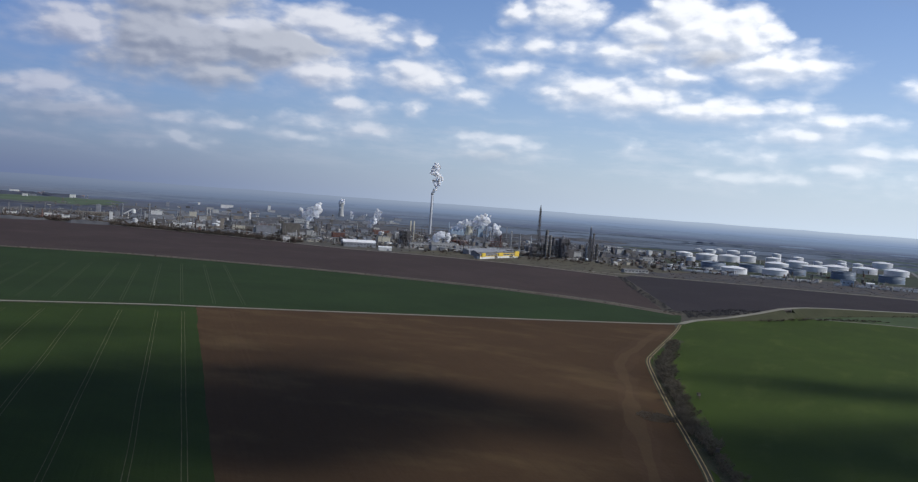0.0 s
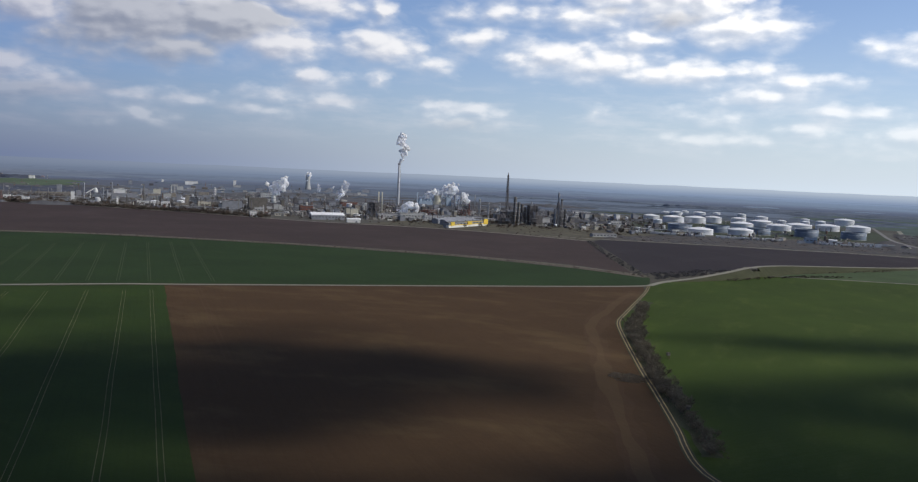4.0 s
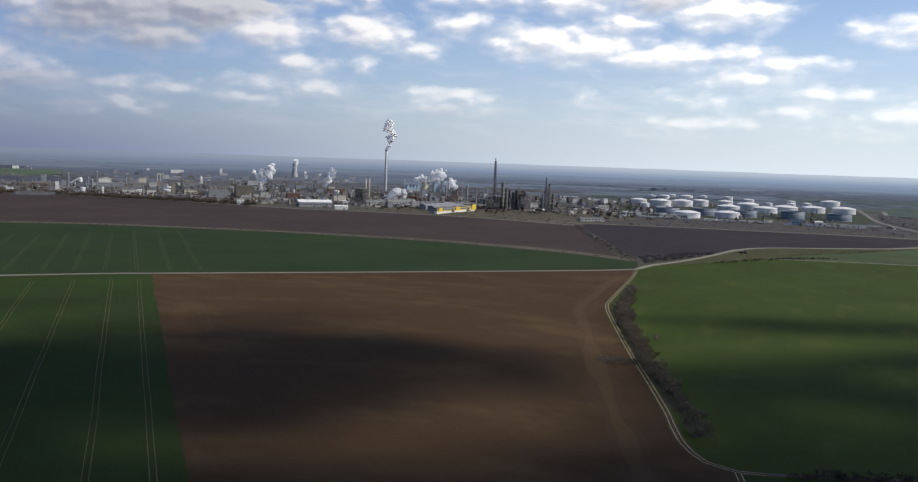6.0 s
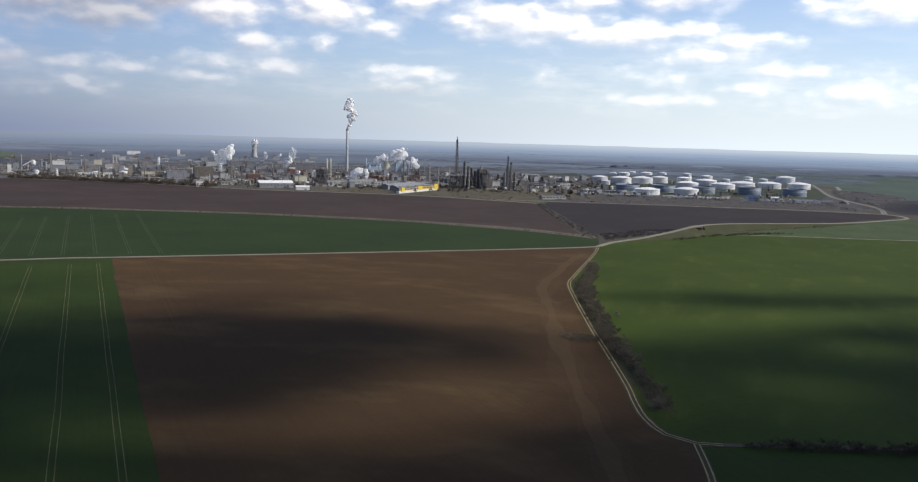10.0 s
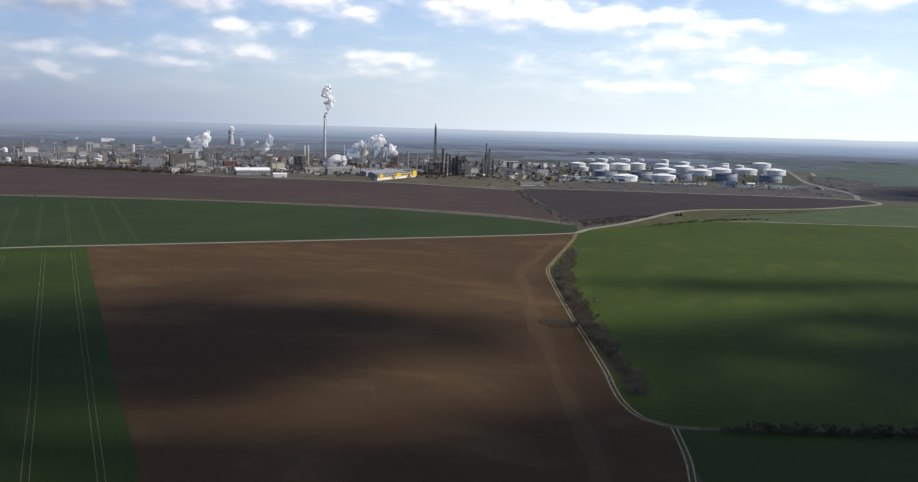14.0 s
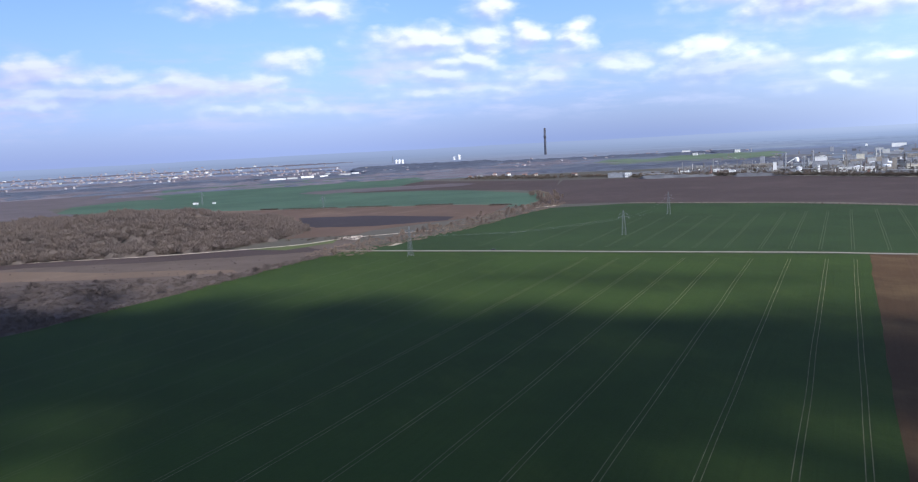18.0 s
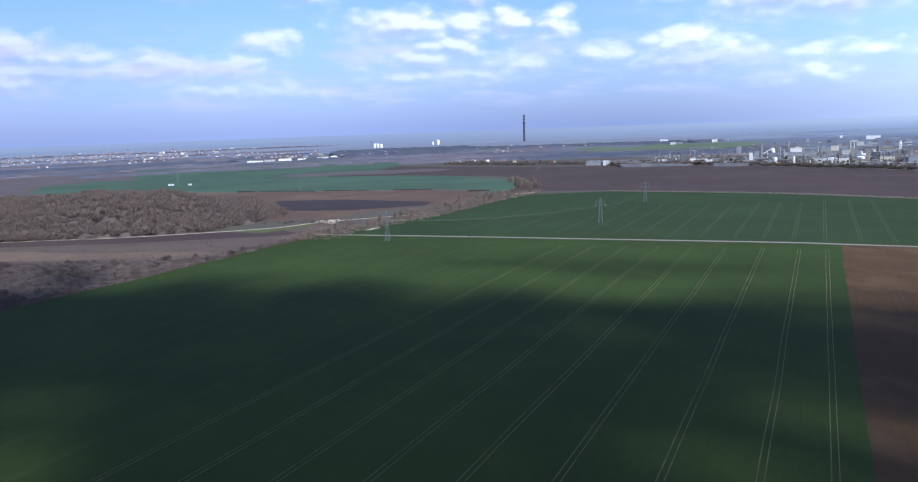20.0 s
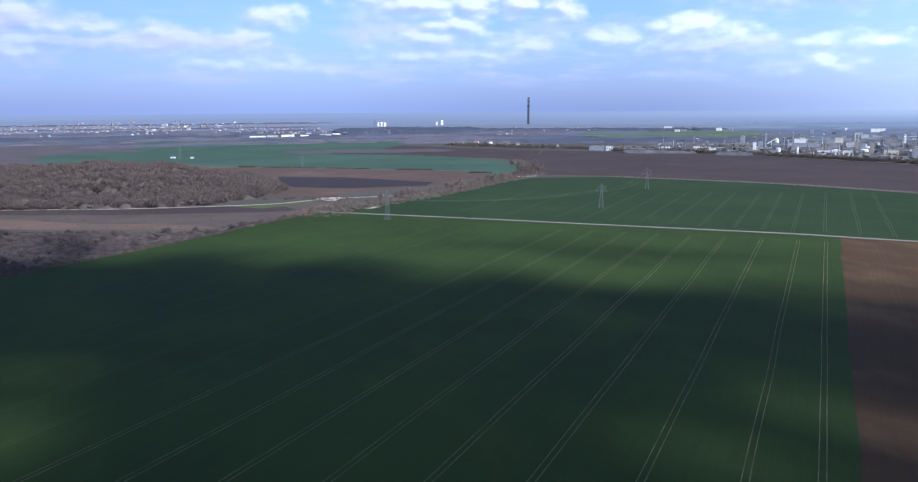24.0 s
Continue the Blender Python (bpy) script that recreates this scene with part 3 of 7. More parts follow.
class Geo:
    """Vertices and faces of one mesh."""

    def __init__(self):
        self.v, self.f, self.smooth = [], [], False

    def add(self, vs, fs):
        n = len(self.v)
        self.v += vs
        self.f += [tuple(i + n for i in f) for f in fs]
        return self

    def box(self, x, y, z, sx, sy, sz, turn=0.0):
        """A box whose underside is centred on (x, y, z)."""
        c, s = math.cos(radians(turn)), math.sin(radians(turn))
        vs = [(x + a * sx / 2 * c - b * sy / 2 * s, y + a * sx / 2 * s + b * sy / 2 * c, z + k * sz)
              for k in (0, 1) for a, b in ((-1, -1), (1, -1), (1, 1), (-1, 1))]
        return self.add(vs, [(3, 2, 1, 0), (4, 5, 6, 7), (0, 1, 5, 4), (1, 2, 6, 5), (2, 3, 7, 6), (3, 0, 4, 7)])

    def gable(self, x, y, z, sx, sy, rise):
        """A pitched roof over sx by sy, its ridge along x."""
        a, b = sx / 2, sy / 2
        vs = [(x - a, y - b, z), (x + a, y - b, z), (x + a, y + b, z), (x - a, y + b, z), (x - a, y, z + rise), (x + a, y, z + rise)]
        return self.add(vs, [(3, 2, 1, 0), (0, 1, 5, 4), (2, 3, 4, 5), (1, 2, 5), (3, 0, 4)])

    def lathe(self, x, y, profile, n=20, cap=True):
        """Turned about an upright axis; profile: (radius, z) from the bottom up."""
        self.smooth = True
        vs = [(x + r * math.cos(2 * math.pi * i / n), y + r * math.sin(2 * math.pi * i / n), z) for r, z in profile for i in range(n)]
        fs = [(k * n + i, k * n + (i + 1) % n, (k + 1) * n + (i + 1) % n, (k + 1) * n + i) for k in range(len(profile) - 1) for i in range(n)]
        self.add(vs, fs)
        if cap:
            for (r, z), flip in ((profile[0], True), (profile[-1], False)):
                if r > 1e-3:
                    ring = [(x + r * math.cos(2 * math.pi * i / n), y + r * math.sin(2 * math.pi * i / n), z) for i in range(n)]
                    self.add(ring, [tuple(range(n))[::-1] if flip else tuple(range(n))])
        return self

    def beam(self, p, q, w, w2=None, n=4):
        """A bar from p to q, w thick at p and w2 at q."""
        p, q = Vector(p), Vector(q)
        d = (q - p).normalized()
        a = d.cross(Vector((0, 0, 1)) if abs(d.z) < 0.9 else Vector((1, 0, 0))).normalized()
        b = d.cross(a)
        vs = []
        for c, r in ((p, w / 2), (q, (w if w2 is None else w2) / 2)):
            for i in range(n):
                t = 2 * math.pi * (i + 0.5) / n
                vs.append(tuple(c + (a * math.cos(t) + b * math.sin(t)) * r * 1.2))
        fs = [(i, (i + 1) % n, n + (i + 1) % n, n + i) for i in range(n)] + [tuple(range(n))[::-1], tuple(range(n, 2 * n))]
        return self.add(vs, fs)

    def ribbon(self, pts, width, side=0.0, thick=0.0):
        """A strip along points (x, y, z), shifted sideways to the right by side; with thick it gets edges."""
        k = len(pts)
        rows = []
        for i in range(k):
            p, q = Vector(pts[max(0, i - 1)]), Vector(pts[min(k - 1, i + 1)])
            d = (q - p).to_2d().normalized()
            r = Vector((d.y, -d.x, 0))
            c = Vector(pts[i]) + r * side
            rows.append((c - r * width / 2, c + r * width / 2))
        vs = [tuple(v) for row in rows for v in row]
        fs = [(2 * i + 1, 2 * i + 3, 2 * i + 2, 2 * i) for i in range(k - 1)]
        if thick:
            vs += [(x, y, z - thick) for x, y, z in vs[:2 * k]]
            fs += [(2 * i, 2 * i + 2, 2 * k + 2 * i + 2, 2 * k + 2 * i) for i in range(k - 1)]
            fs += [(2 * k + 2 * i + 1, 2 * k + 2 * i + 3, 2 * i + 3, 2 * i + 1) for i in range(k - 1)]
        return self.add(vs, fs)

    def mesh(self, name):
        me = bpy.data.meshes.new(name)
        me.from_pydata(self.v, [], self.f)
        if self.smooth:
            me.polygons.foreach_set("use_smooth", [True] * len(me.polygons))
        me.update()
        return me


def part(name, geo, material, parent=None, label=""):
    me = geo if isinstance(geo, bpy.types.Mesh) else geo.mesh(name)
    if not me.materials:
        me.materials.append(material)
    ob = new(name, me)
    ob.parent = parent
    return tagged(ob, label)


def thing(name, x, y, turn, label, category, group="", z=None):
    ob = new(name)
    ob.matrix_basis = pose(x, y, gz(x, y) if z is None else z, 0, 0, turn)
    return tagged(ob, label, category, group)


def arrays(name, verts, tris, material, parent=None, label=""):
    """A mesh straight from number arrays, for what has very many faces."""
    me = bpy.data.meshes.new(name)
    me.vertices.add(len(verts))
    me.vertices.foreach_set("co", np.asarray(verts, np.float32).ravel())
    me.loops.add(len(tris) * 3)
    me.polygons.add(len(tris))
    me.loops.foreach_set("vertex_index", np.asarray(tris, np.int32).ravel())
    me.polygons.foreach_set("loop_start", np.arange(0, len(tris) * 3, 3, dtype=np.int32))
    me.update(calc_edges=True)
    return part(name, me, material, parent, label)


def smooth_line(pts, step=12.0):
    """A soft curve through the points."""
    out = []
    p = [Vector(a) for a in pts]
    for i in range(len(p) - 1):
        a, b, c, d = p[max(0, i - 1)], p[i], p[i + 1], p[min(len(p) - 1, i + 2)]
        n = max(1, int((c - b).length / step))
        for k in range(n):
            t = k / n
            out.append(tuple(0.5 * ((2 * b) + (c - a) * t + (2 * a - 5 * b + 4 * c - d) * t * t + (3 * b - a - 3 * c + d) * t ** 3)))
    return out + [tuple(p[-1])]


# ---- the land ----
def structure(ob, label, category="ground"):
    return tagged(ob, label, category, "", "structure")


def polar(az, r):
    return r * math.sin(radians(az)), r * math.cos(radians(az))


def make_ground():
    g, n = Geo(), 144
    rings = [0, 60, 140, 260, 420, 650, 950, 1300, 1700, 2050, 2400] + [2400 + 100 * i for i in range(1, 26)] + [4950]
    rings = sorted(set(rings))
    for r in rings:
        for i in range(n):
            x, y = polar(360 * i / n, r)
            roll = 2.5 * noise.noise((x * 0.002, y * 0.002, 3.0)) * min(1.0, max(0.0, (r - 2500) / 800))
            g.v.append((x, y, gz(x, y) + roll))
    for k in range(len(rings) - 1):
        for i in range(n):
            a, b = k * n + i, k * n + (i + 1) % n
            g.f.append((b, a, a + n, b + n) if k else (b, a, a + n, b + n))
    structure(part("ground", g, M_GROUND), "open farmland sheet rising to the hazy horizon")


make_ground()


def sheet(name, corners, z, material, label, wobble=1.2):
    """A field: an even sheet with thin edges and a slightly ragged outline."""
    pts = []
    for i, a in enumerate(corners):
        a, b = Vector(a), Vector(corners[(i + 1) % len(corners)])
        n = max(1, int((b - a).length / 18))
        for k in range(n):
            p = a.lerp(b, k / n)
            j = Vector((noise.noise((p.x * 0.05, p.y * 0.05, z)), noise.noise((p.y * 0.05, p.x * 0.05, 7 + z)))) * wobble if k else Vector((0, 0))
            pts.append((p.x + j.x, p.y + j.y))
    if sum(a[0] * b[1] - b[0] * a[1] for a, b in zip(pts, pts[1:] + pts[:1])) < 0:
        pts.reverse()
    k = len(pts)
    g = Geo()
    g.add([(x, y, z) for x, y in pts] + [(x, y, z - 0.3) for x, y in pts], [tuple(range(k))] + [(k + i, k + (i + 1) % k, (i + 1) % k, i) for i in range(k)])
    return structure(part(name, g, material), label, "field")


def band(name, az0, az1, r0, r1, material, label, height=0.0, lift=0.25, cells=30.0, ragged=40.0, rise=0.0):
    """Distant land or wood that follows the rise of the ground; with a height it is a closed tree canopy."""
    na, nr = max(4, int(radians(az1 - az0) * (r0 + r1) / 2 / cells)), max(2, int((r1 - r0) / cells))
    g = Geo()
    for k in range(nr + 1):
        for i in range(na + 1):
            az = az0 + (az1 - az0) * i / na
            ends = min(1.0, (az - az0) / (0.14 * (az1 - az0)), (az1 - az) / (0.14 * (az1 - az0)))
            thin = math.sqrt(max(0.0, ends)) * (1.0 - 0.3 * (1.0 - ends) * noise.noise((az * 3.0, r0 * 0.1, 2.0)))
            r = (r0 + r1) / 2 + (r1 - r0) * (k / nr - 0.5) * thin
            r += ragged * noise.noise((az * 1.3, k / nr * 2 + az0, r0 * 0.01))
            x, y = polar(az, r)
            z = gz(x, y) + lift + rise * k / nr + 2.5 * noise.noise((x * 0.002, y * 0.002, 3.0)) * min(1.0, max(0.0, (r - 2500) / 800))
            if height:
                edge = 0 < k < nr and 0 < i < na
                z += height * (0.75 + 0.5 * noise.noise((x * 0.03, y * 0.03, 1.0)) + 0.3 * noise.noise((x * 0.11, y * 0.11, 5.0))) if edge else 0.0
            g.v.append((x, y, z))
    for k in range(nr):
        for i in range(na):
            a = k * (na + 1) + i
            g.f.append((a, a + 1, a + na + 2, a + na + 1))
    g.f = [f[::-1] for f in g.f]
    ob = part(name, g, material)
    if height:
        return tagged(ob, label, "wood", "", "stuff")
    return structure(ob, label, "field")


TRACK = [(161, 790), (147, 738), (110, 620), (99, 581), (94, 530), (88, 436), (86, 390), (83, 333), (81, 313), (80, 292), (83, 275), (91, 267), (100, 265.5)]
TRACK_E = [(x - 1, y) for x, y in TRACK[1:9]]
sheet("field_brown", [(-250, 652)] + [(54, 748), (155, 785)] + [(x + 1, y) for x, y in TRACK[1:11]] + [(92, 262), (84, 223), (54, 120), (32, 30), (5, 30)], 0.10, M_SOIL,
      "ploughed brown field with paler dry streaks")
sheet("field_wheat_west", [(-678, 473), (-248, 655), (12, 32), (-60, -160), (-500, -160), (-530, 60), (-547, 150), (-564, 184), (-578, 225), (-588, 254), (-608, 288), (-614, 310), (-624, 338), (-640, 365), (-650, 390), (-668, 439)], 0.09, M_CROP,
      "dark green winter wheat field with tractor tramlines")
sheet("field_wheat_north", [(-677, 476), (-250, 656), (-98, 704), (54, 754), (163, 797), (176, 863), (98, 922), (-28, 988), (-216, 1035), (-361, 1049), (-505, 1055),
                            (-723, 1009), (-800, 915), (-730, 705), (-704, 607)], 0.08, M_CROP_N, "green wheat field beyond the farm road")
sheet("field_plum", [(-735, 1026), (-512, 1071), (-220, 1060), (-29, 1018), (102, 962), (164, 902), (166, 1131), (170, 1318), (145, 1364), (0, 1429), (-144, 1471), (-311, 1492),
                     (-544, 1582), (-784, 1643), (-944, 1659), (-1146, 1595), (-1299, 1546), (-1010, 1160), (-870, 960)], 0.07, M_SOIL_FAR, "wide bare plum-brown field in front of the works")
sheet("field_dark", [(178, 905), (201, 910), (258, 940), (305, 990), (350, 1020), (448, 1064), (555, 1118), (640, 1175), (695, 1215), (712, 1255), (700, 1280), (573, 1322),
                     (388, 1355), (195, 1376), (178, 1320)], 0.06, M_SOIL_DARK, "dark freshly tilled field before the tank farm")
sheet("field_meadow_east", [(158, 786)] + TRACK_E + [(80, 292), (84, 272), (100, 262), (180, 260), (420, 250), (700, 400), (900, 700), (1100, 890), (580, 905), (403, 930), (322, 934), (262, 890), (185, 830)],
      0.10, M_CROP_E, "bright green field with soft paler streaks")
sheet("field_strip_east", [(330, 938), (403, 934), (580, 917), (1100, 900), (1300, 1150), (860, 1190), (712, 1200), (643, 1158), (560, 1085), (448, 1018), (352, 958)], 0.08, M_CROP_PALE,
      "pale green strip beside the bridge road")
sheet("field_wheat_south", [(88, 264), (420, 250), (600, 100), (300, -160), (-58, -160), (8, 25), (34, 28), (56, 120), (86, 223)], 0.08, M_CROP, "dark green field beyond the hedge")
sheet("plant_yard", [(-1146, 1601), (-944, 1665), (-784, 1649), (-544, 1588), (-311, 1498), (-144, 1477), (0, 1435), (173, 1332), (195, 1385), (573, 1334), (690, 1297), (775, 1427),
                     (833, 1702), (1000, 2050), (700, 2280), (300, 2380), (-200, 2385), (-700, 2270), (-1200, 2050)], 0.05, M_YARD, "dusty grey-brown yard of the chemical works")
sheet("works_grass", [(-220, 1500), (-144, 1480), (0, 1438), (173, 1336), (200, 1392), (330, 1376), (330, 1560), (180, 1650), (60, 1640), (-40, 1640), (-150, 1640)], 0.08, M_WORKGRASS, "rough olive grass before the process units")
sheet("tank_farm_lawn", [(350, 1610), (560, 1630), (790, 1640), (850, 1760), (960, 2060), (700, 2275), (420, 2240), (330, 1900)], 0.08, M_LAWN, "grey-green grass between storage tanks")
sheet("field_dark_east", [(740, 1290), (826, 1265), (1100, 1190), (1500, 1450), (1380, 1790), (1068, 1684), (937, 1647), (850, 1640), (790, 1430)], 0.06, M_SOIL_EAST, "dark bare field beside the diagonal road")
sheet("field_green_east", [(850, 1646), (937, 1653), (1068, 1690), (1380, 1796), (2000, 1950), (1900, 2350), (1650, 2330), (1245, 2300), (1105, 2200), (1000, 2040)], 0.065, M_EASTGREEN, "green field beyond a straight road, tinted haze-blue", 5.0)
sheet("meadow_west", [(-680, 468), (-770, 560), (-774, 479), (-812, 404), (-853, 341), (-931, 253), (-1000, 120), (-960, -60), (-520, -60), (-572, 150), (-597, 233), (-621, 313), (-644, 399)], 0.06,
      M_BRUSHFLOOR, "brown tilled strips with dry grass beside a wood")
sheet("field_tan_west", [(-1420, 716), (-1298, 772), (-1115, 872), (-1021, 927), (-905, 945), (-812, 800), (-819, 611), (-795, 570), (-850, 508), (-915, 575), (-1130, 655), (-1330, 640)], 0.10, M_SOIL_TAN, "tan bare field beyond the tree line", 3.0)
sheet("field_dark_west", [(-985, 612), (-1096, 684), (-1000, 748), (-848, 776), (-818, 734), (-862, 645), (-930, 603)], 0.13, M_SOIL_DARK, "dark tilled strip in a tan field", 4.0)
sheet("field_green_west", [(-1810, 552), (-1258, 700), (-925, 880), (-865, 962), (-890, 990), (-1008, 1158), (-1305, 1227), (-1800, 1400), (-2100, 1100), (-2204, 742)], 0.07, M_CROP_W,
      "young green crop field in the distance, tinted haze-blue")
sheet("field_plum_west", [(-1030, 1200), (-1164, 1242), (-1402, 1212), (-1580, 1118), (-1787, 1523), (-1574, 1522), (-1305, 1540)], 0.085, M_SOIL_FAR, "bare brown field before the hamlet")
sheet("field_green_far_west", [(-1790, 1526), (-1972, 1682), (-2320, 1200), (-2200, 1000), (-1623, 1149)], 0.09, M_CROP_W, "green field before the trading halls, tinted haze-blue")
sheet("meadow_band_west", [(-931, 253), (-853, 341), (-812, 404), (-774, 479), (-700, 466), (-741, 410), (-808, 321), (-892, 241), (-950, 110), (-1000, 110)], 0.09, M_SOIL_FAR, "grey-brown tilled band below a wood", 3.0)
sheet("meadow_patch_west", [(-802, 428), (-780, 482), (-779, 535), (-752, 508), (-750, 448)], 0.10, M_BANKGREEN, "pale green grass corner by a sandy path", 4.0)

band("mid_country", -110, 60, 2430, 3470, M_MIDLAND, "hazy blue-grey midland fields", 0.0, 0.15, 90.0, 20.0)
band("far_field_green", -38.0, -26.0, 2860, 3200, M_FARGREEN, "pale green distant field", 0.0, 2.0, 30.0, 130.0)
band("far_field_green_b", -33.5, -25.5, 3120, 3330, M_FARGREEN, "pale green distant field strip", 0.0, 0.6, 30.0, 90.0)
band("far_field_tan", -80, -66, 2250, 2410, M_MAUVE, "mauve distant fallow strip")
band("far_field_mint", 20, 40, 2420, 3250, M_EASTGREEN, "distant green fields paled with painted haze")
band("far_field_mint_north", -2, 19, 2480, 2600, M_LAWN, "dull green distant fields behind the works")
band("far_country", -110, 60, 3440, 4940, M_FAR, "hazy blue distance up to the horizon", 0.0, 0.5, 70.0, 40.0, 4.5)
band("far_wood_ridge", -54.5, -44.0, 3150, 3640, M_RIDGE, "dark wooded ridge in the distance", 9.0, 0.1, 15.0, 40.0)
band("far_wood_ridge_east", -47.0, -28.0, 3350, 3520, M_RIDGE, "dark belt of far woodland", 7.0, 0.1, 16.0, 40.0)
band("far_wood_town", -80, -60, 3040, 3200, M_RIDGE, "dark belt of trees before a town, tinted haze-blue", 7.0, 0.1, 18.0, 60.0)
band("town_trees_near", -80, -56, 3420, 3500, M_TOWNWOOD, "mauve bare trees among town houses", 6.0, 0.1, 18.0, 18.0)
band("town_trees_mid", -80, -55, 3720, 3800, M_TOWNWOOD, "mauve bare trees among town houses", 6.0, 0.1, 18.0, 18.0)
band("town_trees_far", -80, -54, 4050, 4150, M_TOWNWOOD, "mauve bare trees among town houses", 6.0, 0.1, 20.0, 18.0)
band("far_field_mauve_west", -79, -62.5, 2230, 2960, M_MAUVE, "mauve-brown fallow land in the distance", 0.0, 0.35, 40.0, 90.0)
band("far_field_hazed_green", -67.5, -49.5, 2060, 2930, M_CROP_W, "far green field before the trading halls, tinted haze-blue", 0.0, 0.45, 40.0, 70.0)
band("far_fallow_wisp", -58.0, -46.0, 1960, 2120, M_MAUVE, "mauve-brown strip between far green fields", 0.0, 0.6, 30.0, 40.0)
band("far_wood_houses", -43.5, -27.5, 2470, 2650, M_RIDGE, "bare wood behind hamlet houses, tinted haze-blue", 7.0, 0.1, 15.0, 30.0)
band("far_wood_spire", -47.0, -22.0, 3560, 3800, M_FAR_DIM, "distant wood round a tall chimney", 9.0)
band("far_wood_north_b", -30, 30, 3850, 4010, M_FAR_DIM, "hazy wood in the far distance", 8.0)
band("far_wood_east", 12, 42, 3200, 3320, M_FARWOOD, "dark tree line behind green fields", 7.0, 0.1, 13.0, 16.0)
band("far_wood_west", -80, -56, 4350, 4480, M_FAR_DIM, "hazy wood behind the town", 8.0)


def groves(name, az0, az1, r0, r1, count, material, seed, label):
    """Loose copses and wood edges of every size, scattered over the distant fields."""
    rnd, g = random.Random(seed), Geo()
    for i in range(count):
        az, r = rnd.uniform(az0, az1), r0 + (r1 - r0) * rnd.random() ** 0.8
        wide, deep, high = rnd.uniform(25, 130) * rnd.choice((1, 1, 2)), rnd.uniform(10, 34), rnd.uniform(3.5, 7.5)
        na, nr, base = max(5, int(wide / 9)), 4, len(g.v)
        for k in range(nr + 1):
            for j in range(na + 1):
                u, w = 2 * j / na - 1, 2 * k / nr - 1
                half = deep * math.sqrt(max(0.0, 1 - u * u)) * (0.8 + 0.5 * noise.noise((j * 0.4, seed, i)))
                a, rr = az + math.degrees(u * wide / r), r + w * half + 12 * noise.noise((j * 0.25, i * 1.7, seed))
                x, y = polar(a, rr)
                lift = high * max(0.0, 1 - abs(u) ** 3) * (1 - w ** 4) * (0.8 + 0.7 * noise.noise((x * 0.06, y * 0.06, seed)))
                g.v.append((x, y, gz(x, y) - 0.4 + max(0.0, lift)))
        g.f += [(base + k * (na + 1) + j, base + (k + 1) * (na + 1) + j, base + (k + 1) * (na + 1) + j + 1, base + k * (na + 1) + j + 1) for k in range(nr) for j in range(na)]
    tagged(part(name, g, material), label, "wood", "", "stuff")


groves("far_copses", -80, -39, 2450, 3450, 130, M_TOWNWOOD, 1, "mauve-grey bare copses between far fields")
groves("far_copses_dark", -80, -39, 2480, 3600, 90, M_RIDGE, 2, "dark copses between far fields, tinted haze-blue")
groves("far_copses_mid", -39, -24, 2450, 2820, 40, M_RIDGE, 4, "dark copses behind hamlet fields, tinted haze-blue")
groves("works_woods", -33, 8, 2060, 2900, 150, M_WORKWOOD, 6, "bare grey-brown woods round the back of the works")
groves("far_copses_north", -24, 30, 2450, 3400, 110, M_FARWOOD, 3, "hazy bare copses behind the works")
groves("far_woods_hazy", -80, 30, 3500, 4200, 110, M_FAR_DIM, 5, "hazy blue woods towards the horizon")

# tramlines: pairs of wheel ruts parallel to the field's edge
ROWS_AT = [11, 30, 56, 83, 108.5, 134, 160, 186, 212, 238, 264, 290, 316, 342, 368, 394]
WAY = Vector((math.cos(radians(ALONG)), math.sin(radians(ALONG))))  # uphill along the rows
OUT = Vector((-WAY.y, WAY.x))
BASE = Vector((-250, 655))


def rut_pairs(field, offsets, s0, s1, z, gap=2.1, width=0.32, material=None):
    for i, o in enumerate(offsets):
        for side in (-gap / 2, gap / 2):
            a, b = s0(o), s1(o)
            pts = []
            n = max(2, int(abs(b - a) / 15))
            for k in range(n + 1):
                s = a + (b - a) * k / n
                p = BASE + OUT * (o + side + 0.5 * noise.noise((s * 0.012, o, 2.0))) + WAY * s
                pts.append((p.x, p.y, z))
            part("wheel_rut", Geo().ribbon(pts, width), material or M_RUT, field)


west, north = bpy.data.objects["field_wheat_west"], bpy.data.objects["field_wheat_north"]
rut_pairs(west, ROWS_AT[:9], lambda o: -26 - o * 0.035, lambda o: -700 - 0.2 * o, 0.13)
rut_pairs(north, [-38, -14, 12, 36, 59, 82, 110, 136, 162, 188, 214, 240, 290, 340], lambda o: 22 + o * 0.05 - max(0, -o) * 0.03, lambda o: 385 - abs(o + 60) * 0.3, 0.12, 2.1, 0.5, M_RUT_FAINT)
rut_pairs(west, ROWS_AT[9:], lambda o: -40 - o * 0.035, lambda o: -700 - 0.2 * o, 0.13, 2.1, 0.5, M_RUT_DIM)
rut_pairs(bpy.data.objects["field_brown"], [-24], lambda o: -30, lambda o: -275, 0.14, 3.0, 1.1, M_SOIL_PALE2)
# ---- roads and tracks ----


def line3(pts, z):
    return [(*p, z) for p in pts]


